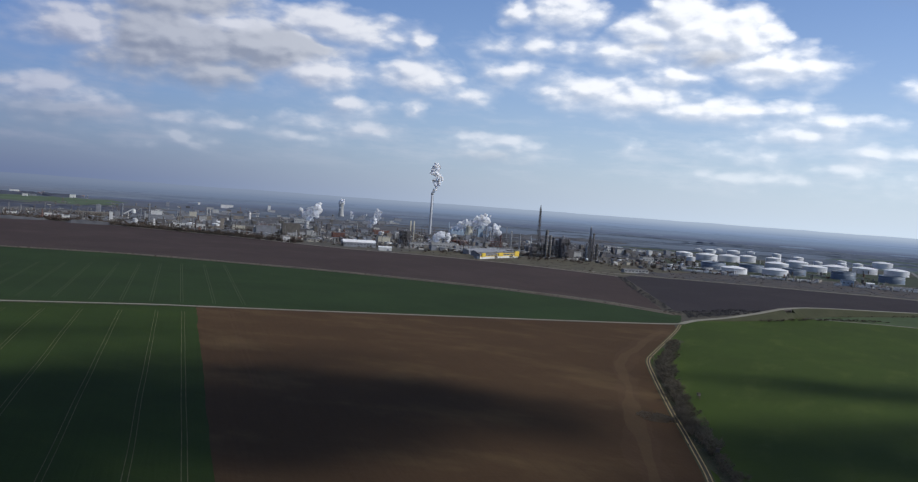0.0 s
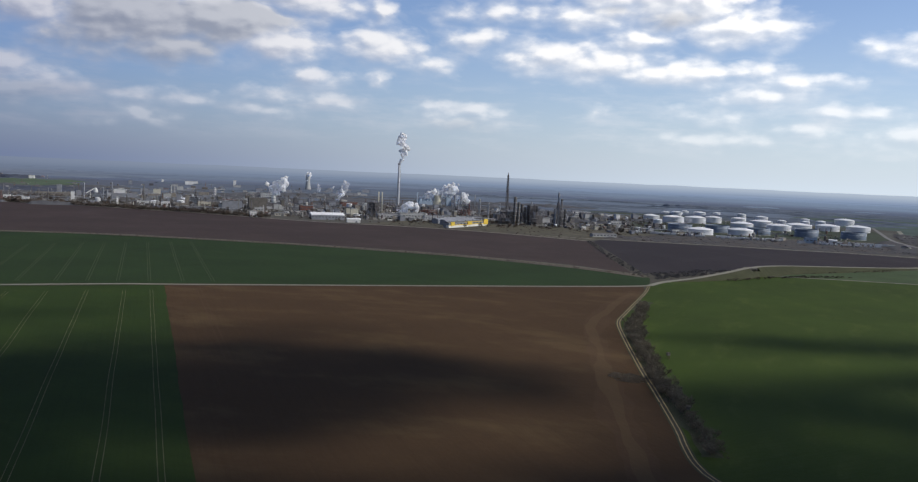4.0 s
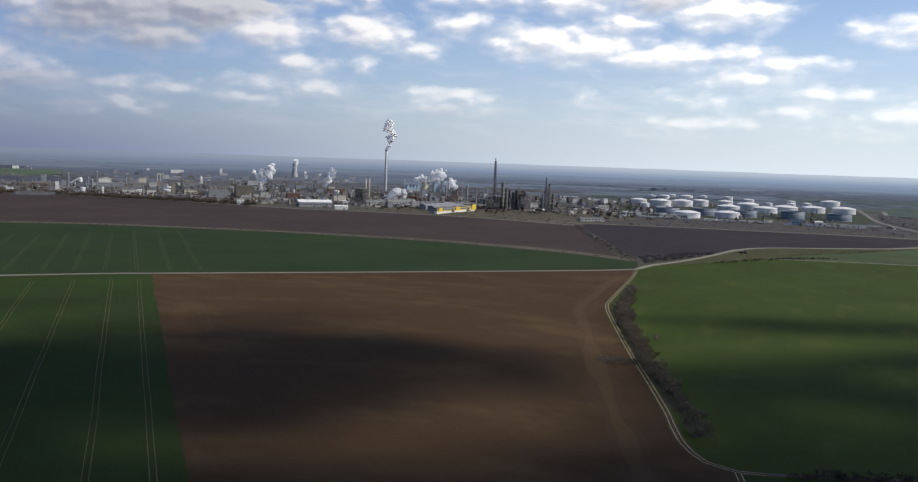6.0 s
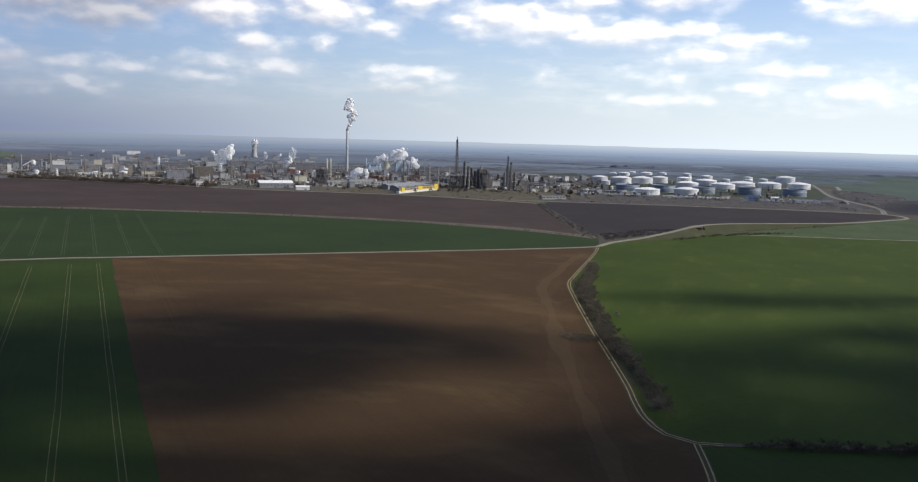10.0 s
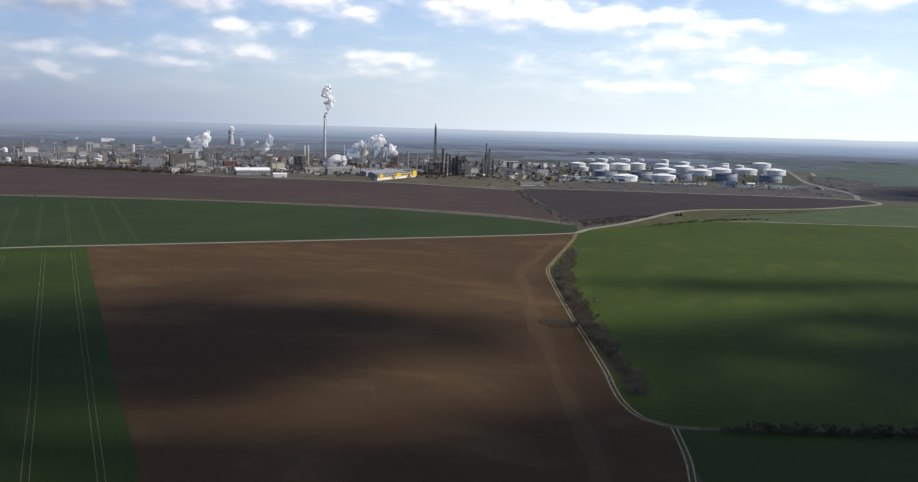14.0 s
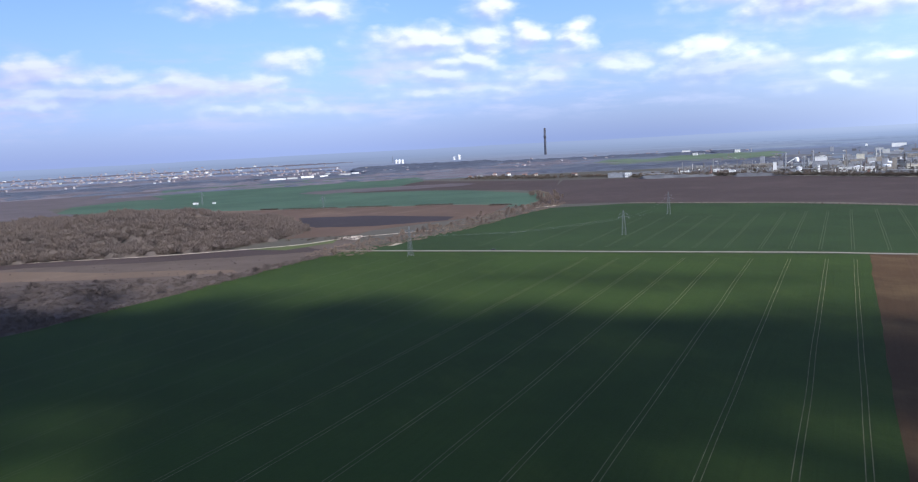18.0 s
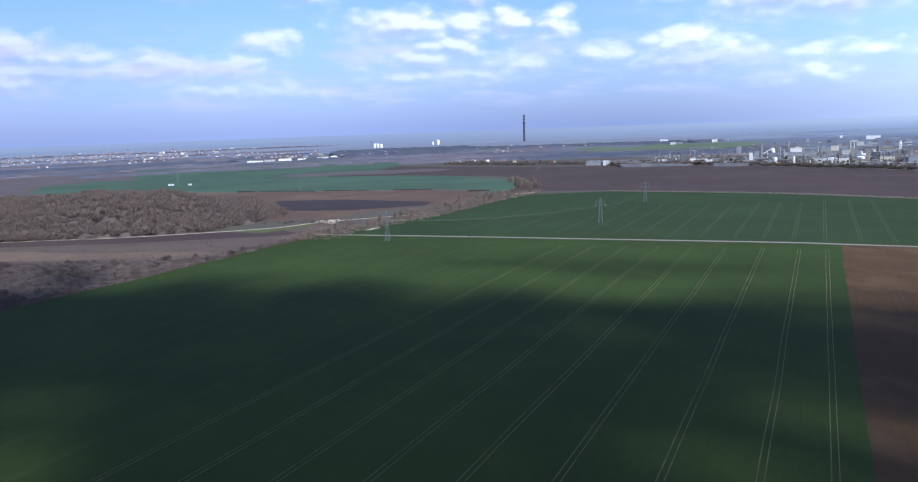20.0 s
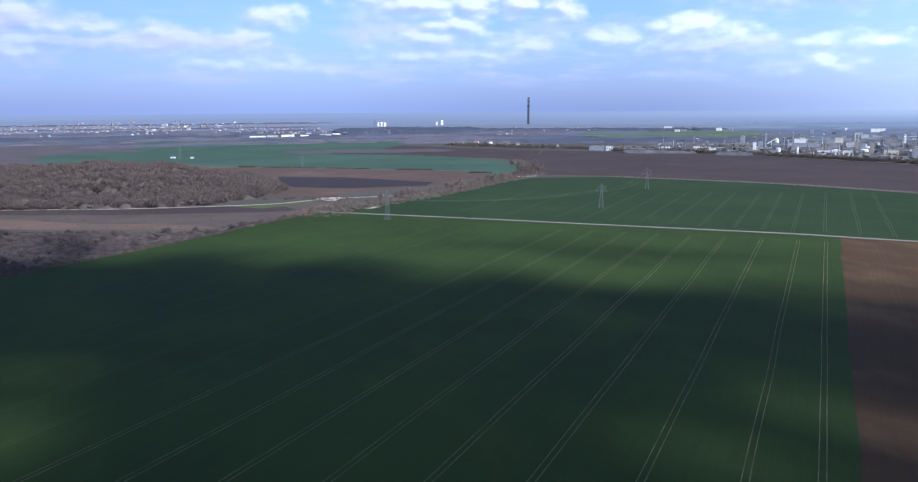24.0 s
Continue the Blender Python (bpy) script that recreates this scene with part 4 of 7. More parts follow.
CROSS = [(-684, 473), (-677, 476), (-542, 538), (-421, 589), (-288, 646), (-252, 657), (-98, 705), (54, 754), (134, 782), (163, 797)]
structure(part("farm_road_verge", Geo().ribbon(smooth_line(line3(CROSS, 0.16)), 7.5), M_VERGE), "dry grass verge of a farm road", "verge")
structure(part("farm_road", Geo().ribbon(smooth_line(line3(CROSS, 0.24)), 4.2, 0, 0.2), M_ROAD), "pale narrow concrete farm road", "road")
t_line = smooth_line(line3(TRACK, 0.2), 6.0)
structure(part("track_verge", Geo().ribbon([(x, y, 0.14) for x, y, z in t_line], 4.0), M_BANK), "dry grass beside a dirt track", "verge")
track = structure(part("dirt_track", Geo().ribbon([(x, y, 0.17) for x, y, z in t_line], 2.6), M_SCRUB), "sandy farm track with two wheel ruts", "track")
for side in (-0.9, 0.9):
    part("wheel_rut", Geo().ribbon(t_line, 0.52, side), M_DIRT, track)
for px, py, length, wide, turn_by in ((85.6, 381, 4.2, 0.9, 82), (84.0, 372, 2.4, 0.7, 80), (93.5, 525, 2.8, 0.8, 84)):
    c_, s_ = math.cos(radians(turn_by)), math.sin(radians(turn_by))
    rim_pts = []
    for k in range(16):
        a = 2 * math.pi * k / 16
        q = 1 + 0.25 * noise.noise((k * 0.9, px, 0))
        u, v = length / 2 * q * math.cos(a), wide / 2 * q * math.sin(a)
        rim_pts.append((px + u * c_ - v * s_, py + u * s_ + v * c_, 0.205))
    structure(part("puddle", Geo().add(rim_pts, [tuple(range(16))]), M_WATER), "shallow rain puddle in a wheel rut", "puddle")
STRIP = [(142, 752, 0.125), (118, 690, 0.125), (87, 600, 0.125), (76, 538, 0.125), (70, 465, 0.125), (66, 408, 0.125), (63, 354, 0.125), (60, 300, 0.125), (58, 250, 0.125), (54, 190, 0.125), (48, 120, 0.125)]
strip_line = smooth_line(STRIP, 5.0)


def uneven(pts, width, z, seed):
    """A strip with a wandering, frayed outline."""
    g = Geo()
    for i, (x, y, _) in enumerate(pts):
        a, b = Vector(pts[max(0, i - 1)][:2]), Vector(pts[min(len(pts) - 1, i + 1)][:2])
        d = (b - a).normalized()
        n = Vector((d.y, -d.x))
        fray = [max(0.3, width * (0.5 + 0.6 * noise.noise((i * 0.07, seed, k)) + 0.3 * noise.noise((i * 0.23, seed, 9 + k)))) for k in (0, 5)]
        p, q = Vector((x, y)) - n * fray[0], Vector((x, y)) + n * fray[1]
        g.v += [(p.x, p.y, z), (q.x, q.y, z)]
    g.f = [(2 * i + 1, 2 * i + 3, 2 * i + 2, 2 * i) for i in range(len(pts) - 1)]
    return g


structure(part("pale_soil_edge", uneven(strip_line, 13.0, 0.112, 1.0), M_SOIL_PALE2), "faint pale soil margin along a headland", "field")
structure(part("pale_soil_strip", uneven(strip_line[4:], 6.5, 0.12, 2.0), M_SOIL_PALE), "paler dry soil strip along a headland", "field")
SPUR = smooth_line([(91, 266, 0.2), (87, 240, 0.2), (82, 220, 0.2), (56, 120, 0.2), (32, 29, 0.2)], 8.0)
spur = structure(part("field_spur", Geo().ribbon([(x, y, 0.16) for x, y, z in SPUR], 3.0), M_BANK), "narrow field track between crops", "track")
for side in (-0.9, 0.9):
    part("wheel_rut", Geo().ribbon(SPUR, 0.5, side), M_DIRT, spur)
structure(part("hedge_path", Geo().ribbon(smooth_line([(100, 265.5, 0.2), (200, 262, 0.2), (420, 248, 0.2)]), 3.0), M_VERGE), "grass path along a hedge", "track")

ROAD = [(163, 797, 0.25), (185, 832, 0.4), (219, 856, 2.5), (262, 893, 6.0), (301, 932, 9.0), (351, 978, 8.2), (448, 1035, 5.0), (555, 1095, 2.0), (640, 1160, 0.4), (699, 1202, 0.3),
        (720, 1245, 0.3), (712, 1282, 0.3), (676, 1296, 0.3), (573, 1329, 0.3), (479, 1342, 0.3), (388, 1362, 0.3), (292, 1374, 0.3), (195, 1384, 0.3), (100, 1405, 0.3)]
r_line = smooth_line(ROAD, 8.0)
structure(part("bridge_road", Geo().ribbon(r_line, 6.5, 0, 0.5), M_ROAD), "pale curved road climbing over a bridge", "road")
bank = [p for p in r_line if p[2] > 0.5 and p[1] < 1150]


def embankment(pts, name, cut=0.0):
    g = Geo()
    k = len(pts)
    for i in range(k):
        d = (Vector(pts[min(k - 1, i + 1)]) - Vector(pts[max(0, i - 1)])).to_2d().normalized()
        r = Vector((d.y, -d.x))
        c, h = Vector(pts[i][:2]), pts[i][2] - 0.3
        lean = 1.7 * min(1.0, 0.55 + (c - Vector((301, 932))).length / 60.0)  # steeper wings beside the bridge
        for o, z in ((-4.5 - lean * h, 0.0), (-4.2 - lean * cut, h - cut), (4.2 + lean * cut, h - cut), (4.5 + lean * h, 0.0)):
            p = c + r * o
            g.v.append((p.x, p.y, z))
    for i in range(k - 1):
        for j in range(3):
            a = i * 4 + j
            g.f.append((a, a + 1, a + 5, a + 4)[::-1])
    g.f += [(0, 1, 2, 3), (4 * k - 1, 4 * k - 2, 4 * k - 3, 4 * k - 4)]
    structure(part(name, g, M_BANK), "grassy road embankment with sloping sides", "embankment")


gap = min(range(len(bank)), key=lambda i: (Vector(bank[i][:2]) - Vector((301, 932))).length)
embankment(bank[:gap], "embankment_south")
embankment(bank[gap + 1:], "embankment_north")
embankment(bank[gap - 1:gap + 2], "embankment_under_bridge", 3.6)
b0, b1 = Vector(bank[gap - 1]), Vector(bank[gap + 1])
mid = (b0 + b1) / 2
turn = math.degrees(math.atan2(b1.y - b0.y, b1.x - b0.x))
bridge = thing("road_bridge", mid.x, mid.y, turn, "low grey-brown concrete road bridge with parapets", "bridge", z=0)
span_len = (b1 - b0).length
part("deck", Geo().box(0, 0, 7.6, span_len, 8.4, 0.9), M_BROWN, bridge)
for s in (-1, 1):
    part("parapet", Geo().box(0, s * 4.2, 8.2, span_len, 0.2, 0.9), M_BROWN, bridge)
    part("abutment", Geo().box(s * (span_len / 2 - 1), 0, 0, 2.0, 9.0, 7.6), M_BROWN, bridge)
    part("pier", Geo().box(s * 1.2, 0, 0, 0.6, 6.0, 7.6), M_BROWN, bridge)
structure(part("field_path", Geo().ribbon(smooth_line([(250, 945, 0.2), (322, 932, 0.2), (403, 928, 0.2), (580, 911, 0.2), (1100, 895, 0.2)]), 4.5), M_ROAD), "pale farm path through green fields", "track")
# flat dark strip painted for the shade in the ditch along the path
structure(part("field_ditch", Geo().ribbon(smooth_line([(330, 936.5, 0.19), (403, 932.5, 0.19), (580, 915.5, 0.19), (1100, 899, 0.19)]), 4.0), M_SCRUB), "flat dark strip standing for a shaded ditch beside a path", "ditch")
structure(part("diagonal_road", Geo().ribbon(smooth_line([(712, 1282, 0.3), (775, 1427, 0.3), (833, 1702, 0.3), (960, 2040, 0.3), (1100, 2400, 0.4)]), 9.0), M_ASPHALT), "straight grey road past the tank farm", "road")
structure(part("yard_road", Geo().ribbon(smooth_line([(940, 1880, 0.25), (1010, 2035, 0.25), (1164, 2390, 0.25)]), 10.0), M_ROAD), "pale service road", "road")
structure(part("sandy_path_west", Geo().ribbon(smooth_line([(-1010, 130, 0.2), (-935, 253, 0.2), (-857, 341, 0.2), (-816, 404, 0.2), (-778, 479, 0.2), (-776, 547, 0.2), (-740, 640, 0.2)]), 5.0), M_SAND), "sandy path along a wood", "track")
structure(part("works_road", Geo().ribbon(smooth_line([(173, 1332, 0.2), (0, 1435, 0.2), (-144, 1477, 0.2), (-311, 1498, 0.2), (-544, 1588, 0.2), (-784, 1649, 0.2)]), 7.0), M_ROAD), "pale narrow road along the works fence", "road")
structure(part("north_verge", Geo().ribbon(smooth_line([(176, 870, 0.2), (100, 940, 0.2), (-28, 1003, 0.2), (-216, 1048, 0.2), (-361, 1060, 0.2), (-505, 1064, 0.2), (-730, 1018, 0.2)]), 19.0), M_VERGE), "dry scrubby strip between two fields", "verge")

HEDGE_FLOOR = smooth_line([(139, 690, 0.2), (129, 655, 0.2), (116, 605, 0.2), (106, 570, 0.2), (100, 530, 0.2), (95, 470, 0.2), (92, 420, 0.2), (91, 370, 0.2), (89.5, 330, 0.2), (88, 300, 0.2)], 4.0)
structure(part("hedge_verge", uneven(HEDGE_FLOOR, 9.0, 0.135, 3.0), M_BANK), "dry brown grass under a trackside hedge", "verge")
sheet("fallow_mauve_west", [(-2700, 1010), (-2475, 1052), (-2098, 1055), (-2050, 960), (-2143, 890), (-2014, 640), (-2040, 560), (-2500, 640)], 0.10, M_MAUVE, "mauve-brown fallow land before a town", 8.0)
sheet("meadow_band_light", [(-858, 232), (-774, 270), (-720, 315), (-669, 346), (-650, 340), (-687, 300), (-729, 253), (-785, 211), (-860, 150), (-940, 170)], 0.10, M_SOIL_LIGHT, "lighter tan tilled band below a wood", 5.0)
sheet("sand_patch", [(-796, 545), (-784, 571), (-768, 560), (-752, 540), (-776, 536)], 0.14, M_SAND, "bare pale sand beside a path", 3.0)
sheet("sand_heap_strip", [(-834, 917), (-820, 958), (-812, 955), (-824, 914)], 0.14, M_SAND, "bare pale sand strip at a field corner", 2.0)
sheet("sand_edge", [(-679, 538), (-671, 520), (-666, 522), (-672, 541)], 0.14, M_SAND, "bare pale sand at a field edge", 1.0)
structure(part("hedge_lane", Geo().ribbon(smooth_line([(-1420, 716, 0.2), (-1298, 772, 0.2), (-1115, 872, 0.2), (-1021, 927, 0.2), (-905, 965, 0.2)]), 7.0), M_VERGE), "pale lane along a broken hedge", "track")
sheet("brush_floor_west", [(-660, 420), (-600, 330), (-560, 225), (-530, 140), (-480, -60), (-700, -60), (-775, 90), (-772, 207), (-734, 227), (-716, 256), (-674, 285), (-649, 322)], 0.078, M_BRUSHFLOOR, "grey-brown brushy ground beside the wheat", 6.0)
sheet("tank_front_scrub_floor", [(205, 1395), (560, 1352), (690, 1330), (775, 1440), (815, 1600), (500, 1606), (335, 1556), (245, 1480)], 0.10, M_WOODFLOOR, "brown scrubby ground before the tank farm", 5.0)
sheet("fallow_west", [(-1400, 250), (-1440, 590), (-1800, 556), (-2010, 600), (-2040, 556), (-2350, 620), (-2350, 150), (-1600, 100)], 0.09, M_MAUVE, "mauve-brown fallow land beyond a wood", 8.0)
structure(part("north_lane", Geo().ribbon(smooth_line([(170, 862, 0.24), (96, 928, 0.24), (-28, 992, 0.24), (-216, 1039, 0.24), (-361, 1052, 0.24), (-505, 1057, 0.24), (-725, 1011, 0.24)]), 3.5), M_VERGE), "pale worn edge of a field", "track")


# ---- the works: kinds of things ----
GRID = 22.0  # how the works' streets lie


def building(x, y, w, d, h, wall, label, turn=GRID, roof="flat", roof_mat=None, windows=0, name="works_building", category="building", group="", units=2, doors=1):
    """Walls, roof, bands of windows, doors and roof units."""
    b = thing(name, x, y, turn, label, category, group)
    part("wall", Geo().box(0, 0, -0.5, w, d, h + 0.5), wall, b)
    if roof == "flat":
        part("roof", Geo().box(0, 0, h, w + 0.5, d + 0.5, 0.35), roof_mat or M_ROOF, b)
        g = Geo()
        for sx, sy, px, py in ((w + 0.5, 0.3, 0, d / 2 + 0.1), (w + 0.5, 0.3, 0, -d / 2 - 0.1), (0.3, d - 0.1, w / 2 + 0.1, 0), (0.3, d - 0.1, -w / 2 - 0.1, 0)):
            g.box(px, py, h + 0.35, sx, sy, 0.6)
        part("parapet", g, wall, b)
    else:
        part("roof", Geo().gable(0, 0, h, w + 0.8, d + 0.8, max(1.2, d * 0.18)), roof_mat or M_ROOF, b)
    rows = windows
    for k in range(rows):
        z = h * (k + 0.55) / (rows + 0.1)
        n = max(2, int(w / 6.0))
        for i in range(n):
            part("window", Geo().box(-w / 2 + w * (i + 0.5) / n, -d / 2 - 0.02, z, w / n * 0.62, 0.12, min(1.6, h / rows * 0.45)), M_GLASS, b)
        m = max(1, int(d / 8.0))
        for i in range(m):
            part("window", Geo().box(w / 2 + 0.02, -d / 2 + d * (i + 0.5) / m, z, 0.12, d / m * 0.6, min(1.6, h / rows * 0.45)), M_GLASS, b)
    for i in range(doors):
        part("door", Geo().box(-w * 0.3 + w * 0.6 * i / max(1, doors - 1) if doors > 1 else w * 0.2, -d / 2 - 0.04, 0, min(3.5, w * 0.2), 0.12, min(3.6, h * 0.5)), M_GREY, b)
    if roof == "flat":
        for i in range(units):
            part("roof_unit", Geo().box(random.uniform(-0.35, 0.35) * w, random.uniform(-0.3, 0.3) * d, h + 0.35, min(w * 0.2, 4.0), min(d * 0.25, 3.0), random.uniform(1.0, 2.2)), M_STEEL, b)
    return b


def column(x, y, r, h, shell, label, group="process columns", decks=3):
    """A process column: skirt, shell with a domed head, round platforms, a ladder and a riser pipe."""
    b = thing("process_column", x, y, random.uniform(0, 360), label, "column", group)
    part("skirt", Geo().lathe(0, 0, [(r * 1.15, 0), (r * 1.15, 1.2), (r, 2.5)], 14), M_LIGHT, b)
    part("shell", Geo().lathe(0, 0, [(r, 2.5), (r, h - r * 0.6), (r * 0.8, h - r * 0.2), (r * 0.35, h), (0.01, h + 0.05)], 16), shell, b)
    for k in range(decks):
        z = h * (k + 1) / (decks + 0.35)
        part("platform", Geo().lathe(0, 0, [(r + 0.1, z), (r + 1.1, z), (r + 1.1, z + 1.0), (r + 1.05, z + 1.0), (r + 1.05, z + 0.12), (r + 0.1, z + 0.12)], 16, False), M_DARK if shell == M_DARK else M_STEEL, b)
    part("ladder", Geo().box(r + 0.45, 0, 0, 0.5, 0.7, h * 0.92), M_STEEL, b)
    part("riser_pipe", Geo().lathe(-r - 0.6, 0, [(0.35, 0), (0.35, h * 0.97)], 8), M_STEEL, b)
    return b


def stack(x, y, r, h, shell, label, name="steel_stack", bands=1, group="stacks"):
    b = thing(name, x, y, 0, label, "chimney", group)
    part("base", Geo().box(0, 0, 0, r * 4, r * 4, 2.5), M_LIGHT, b)
    part("shaft", Geo().lathe(0, 0, [(r * 1.25, 2.5), (r * 1.05, h * 0.35), (r, h), (r * 0.8, h), (r * 0.8, h - 2)], 16, False), shell, b)
    for k in range(bands):
        z = h * (0.55 + 0.4 * k / max(1, bands))
        part("platform", Geo().lathe(0, 0, [(r * 1.02, z), (r + 1.0, z), (r + 1.0, z + 1.1), (r + 0.95, z + 1.1), (r + 0.95, z + 0.15), (r * 1.02, z + 0.15)], 14, False), M_STEEL, b)
    part("ladder", Geo().box(r * 1.25 + 0.2, 0, 2.5, 0.4, 0.6, h * 0.9), M_STEEL, b)
    return b


def tank(x, y, r, h, group="storage tanks", floating=False):
    """A storage tank: shell, wind girders, a stair round the shell and a shallow domed or a sunk floating roof."""
    b = thing("storage_tank", x, y, random.uniform(-160, -60), "slate-blue storage tank with an open top and floating roof" if floating else "white domed storage tank with white sides", "tank", group)
    part("foundation", Geo().lathe(0, 0, [(r + 1.2, 0), (r + 1.0, 0.5)], 40), M_LIGHT, b)
    if floating:
        part("shell", Geo().lathe(0, 0, [(r, 0.5), (r, h), (r - 0.25, h), (r - 0.25, h - 3.0)], 40, False), M_TANKBLUE, b)
        part("floating_roof", Geo().lathe(0, 0, [(r - 0.3, h - 2.4), (r - 0.3, h - 1.6), (r - 2.5, h - 1.6), (r - 2.6, h - 2.0), (0.02, h - 1.9)], 40, False), M_TANKBLUE, b)
        part("roof_ladder", Geo().beam((r - 0.6, 0, h + 0.6), (r * 0.35, 0, h - 1.6), 0.9), M_STEEL, b)
    else:
        part("shell", Geo().lathe(0, 0, [(r, 0.5), (r, h)], 40, False), M_TANKSIDE, b)
        rise = r * 0.15
        part("roof", Geo().lathe(0, 0, [(r + 0.3, h - 0.35), (r + 0.3, h + 0.1)] + [(r * (1 - k / 6), h + 0.1 + rise * (1 - (1 - k / 6) ** 1.6)) for k in range(7)][:-1] + [(0.02, h + 0.1 + rise)], 40, False), M_TANKROOF, b)
        part("vent", Geo().lathe(0, 0, [(0.9, h + rise - 0.1), (0.9, h + rise + 1.2), (1.3, h + rise + 1.3), (0.02, h + rise + 1.9)], 10), M_STEEL, b)
    for z in (h * 0.62, h * 0.93):
        part("wind_girder", Geo().lathe(0, 0, [(r, z), (r + 0.45, z), (r + 0.45, z + 0.25), (r, z + 0.25)], 40, False), M_TANKSIDE, b)
    g = Geo().ribbon([((r + 0.6) * math.cos(1.5 * k / 24), (r + 0.6) * math.sin(1.5 * k / 24), 0.6 + (h - 0.5) * k / 24) for k in range(25)], 1.0, 0.0, 0.25)
    part("stair", g, M_STEEL, b)
    part("manhole", Geo().box(0, -r - 0.2, 1.0, 1.0, 0.6, 1.0), M_STEEL, b)
    return b


def process_unit(x, y, w, d, h, label, turn=GRID, floors=4, steel=None, vessels=4):
    """An open steel structure with decks, posts, bracing and vessels."""
    steel = steel or M_DARK
    vessels += 5
    b = thing("process_unit", x, y, turn, label, "plant structure", "process units")
    nx, ny = max(2, int(w / 7) + 1), max(2, int(d / 7) + 1)
    for i in range(nx):
        for j in range(ny):
            hh = h * random.uniform(0.72, 1.0)
            part("post", Geo().box(-w / 2 + w * i / (nx - 1), -d / 2 + d * j / (ny - 1), 0, 0.7, 0.7, hh), steel, b)
    for k in range(1, floors + 1):
        part("deck", Geo().box(random.uniform(-0.05, 0.05) * w, 0, h * k / (floors + 0.6), w * random.uniform(0.8, 1.0), d, 0.5), steel, b)
        part("railing", Geo().box(0, -d / 2, h * k / (floors + 0.6) + 1.2, w, 0.12, 0.12), M_STEEL, b)
    for k in range(floors):
        z0, z1 = h * k / (floors + 0.6), h * (k + 1) / (floors + 0.6)
        for i in range(nx - 1):
            xa, xb = -w / 2 + w * i / (nx - 1), -w / 2 + w * (i + 1) / (nx - 1)
            part("brace", Geo().beam((xa, -d / 2, z0), (xb, -d / 2, z1), 0.35), steel, b)
    for k in range(floors):
        if random.random() < 0.75:
            pw = w * random.uniform(0.25, 0.6)
            part("cladding", Geo().box(random.uniform(-0.5, 0.5) * (w - pw), random.uniform(-0.3, 0.3) * d, h * k / (floors + 0.6) + 0.5, pw, d * 0.45, h / (floors + 0.6) - 0.8), steel if random.random() < 0.6 else M_GREY, b)
    for i in range(vessels):
        vx, vy, r = random.uniform(-0.38, 0.38) * w, random.uniform(-0.35, 0.35) * d, random.uniform(1.2, 2.4)
        z = h * random.randint(0, floors - 1) / (floors + 0.6) + 0.5
        part("vessel", Geo().lathe(vx, vy, [(r * 0.5, z), (r, z + r * 0.5), (r, z + h * 0.3), (r * 0.5, z + h * 0.3 + r * 0.5), (0.02, z + h * 0.3 + r * 0.6)], 12), random.choice((M_STEEL, M_GREY, M_DARK)), b)
    return b


def pipe_rack(x0, y0, x1, y1, h=7.0, pipes=6, label="long steel pipe rack with insulated pipes"):
    L = math.hypot(x1 - x0, y1 - y0)
    b = thing("pipe_rack", (x0 + x1) / 2, (y0 + y1) / 2, math.degrees(math.atan2(y1 - y0, x1 - x0)), label, "pipe rack", "pipe racks")
    n = max(3, int(L / 12))
    post, beam = Geo().box(0, 0, 0, 0.5, 0.5, h).mesh("post"), Geo().box(0, 0, 0, 0.5, 7.0, 0.5).mesh("cross_beam")
    for i in range(n + 1):
        px = -L / 2 + L * i / n
        for s in (-3, 3):
            o = part("post", post, M_STEEL, b)
            o.location = (px, s, 0)
        o = part("cross_beam", beam, M_STEEL, b)
        o.location = (px, 0, h - 0.5)
    for k in range(pipes):
        yy = -2.8 + 5.6 * k / (pipes - 1)
        g = Geo().beam((-L / 2, yy, h + 0.3), (L / 2, yy, h + 0.3), random.uniform(0.4, 0.9), None, 6)
        part("pipe", g, random.choice((M_STEEL, M_WHITE, M_LIGHT)), b)
    return b


def lattice_tower(x, y, base, top, h, label, name="lattice_tower", steel=None, bays=9, bar=0.5):
    steel = steel or M_DARK
    b = thing(name, x, y, 20, label, "tower")
    half = lambda z: (base + (top - base) * min(1.0, z / h) ** 1.0) / 2
    corners = ((-1, -1), (1, -1), (1, 1), (-1, 1))
    zs = [h * k / bays for k in range(bays + 1)]
    for cx, cy in corners:
        part("leg", Geo().beam((cx * half(0), cy * half(0), 0), (cx * half(h), cy * half(h), h), bar), steel, b)
    for z0, z1 in zip(zs, zs[1:]):
        for (ax, ay), (bx, by) in zip(corners, corners[1:] + corners[:1]):
            part("brace", Geo().beam((ax * half(z0), ay * half(z0), z0), (bx * half(z1), by * half(z1), z1), bar * 0.6), steel, b)
            part("brace", Geo().beam((bx * half(z0), by * half(z0), z0), (ax * half(z1), ay * half(z1), z1), bar * 0.6), steel, b)
            part("girt", Geo().beam((ax * half(z1), ay * half(z1), z1), (bx * half(z1), by * half(z1), z1), bar * 0.6), steel, b)
    return b


def ico():
    bm = bmesh.new()
    bmesh.ops.create_icosphere(bm, subdivisions=2, radius=1.0)
    v = np.array([p.co for p in bm.verts])
    f = np.array([[p.index for p in q.verts] for q in bm.faces])
    bm.free()
    return v, f


ICO_V, ICO_F = ico()


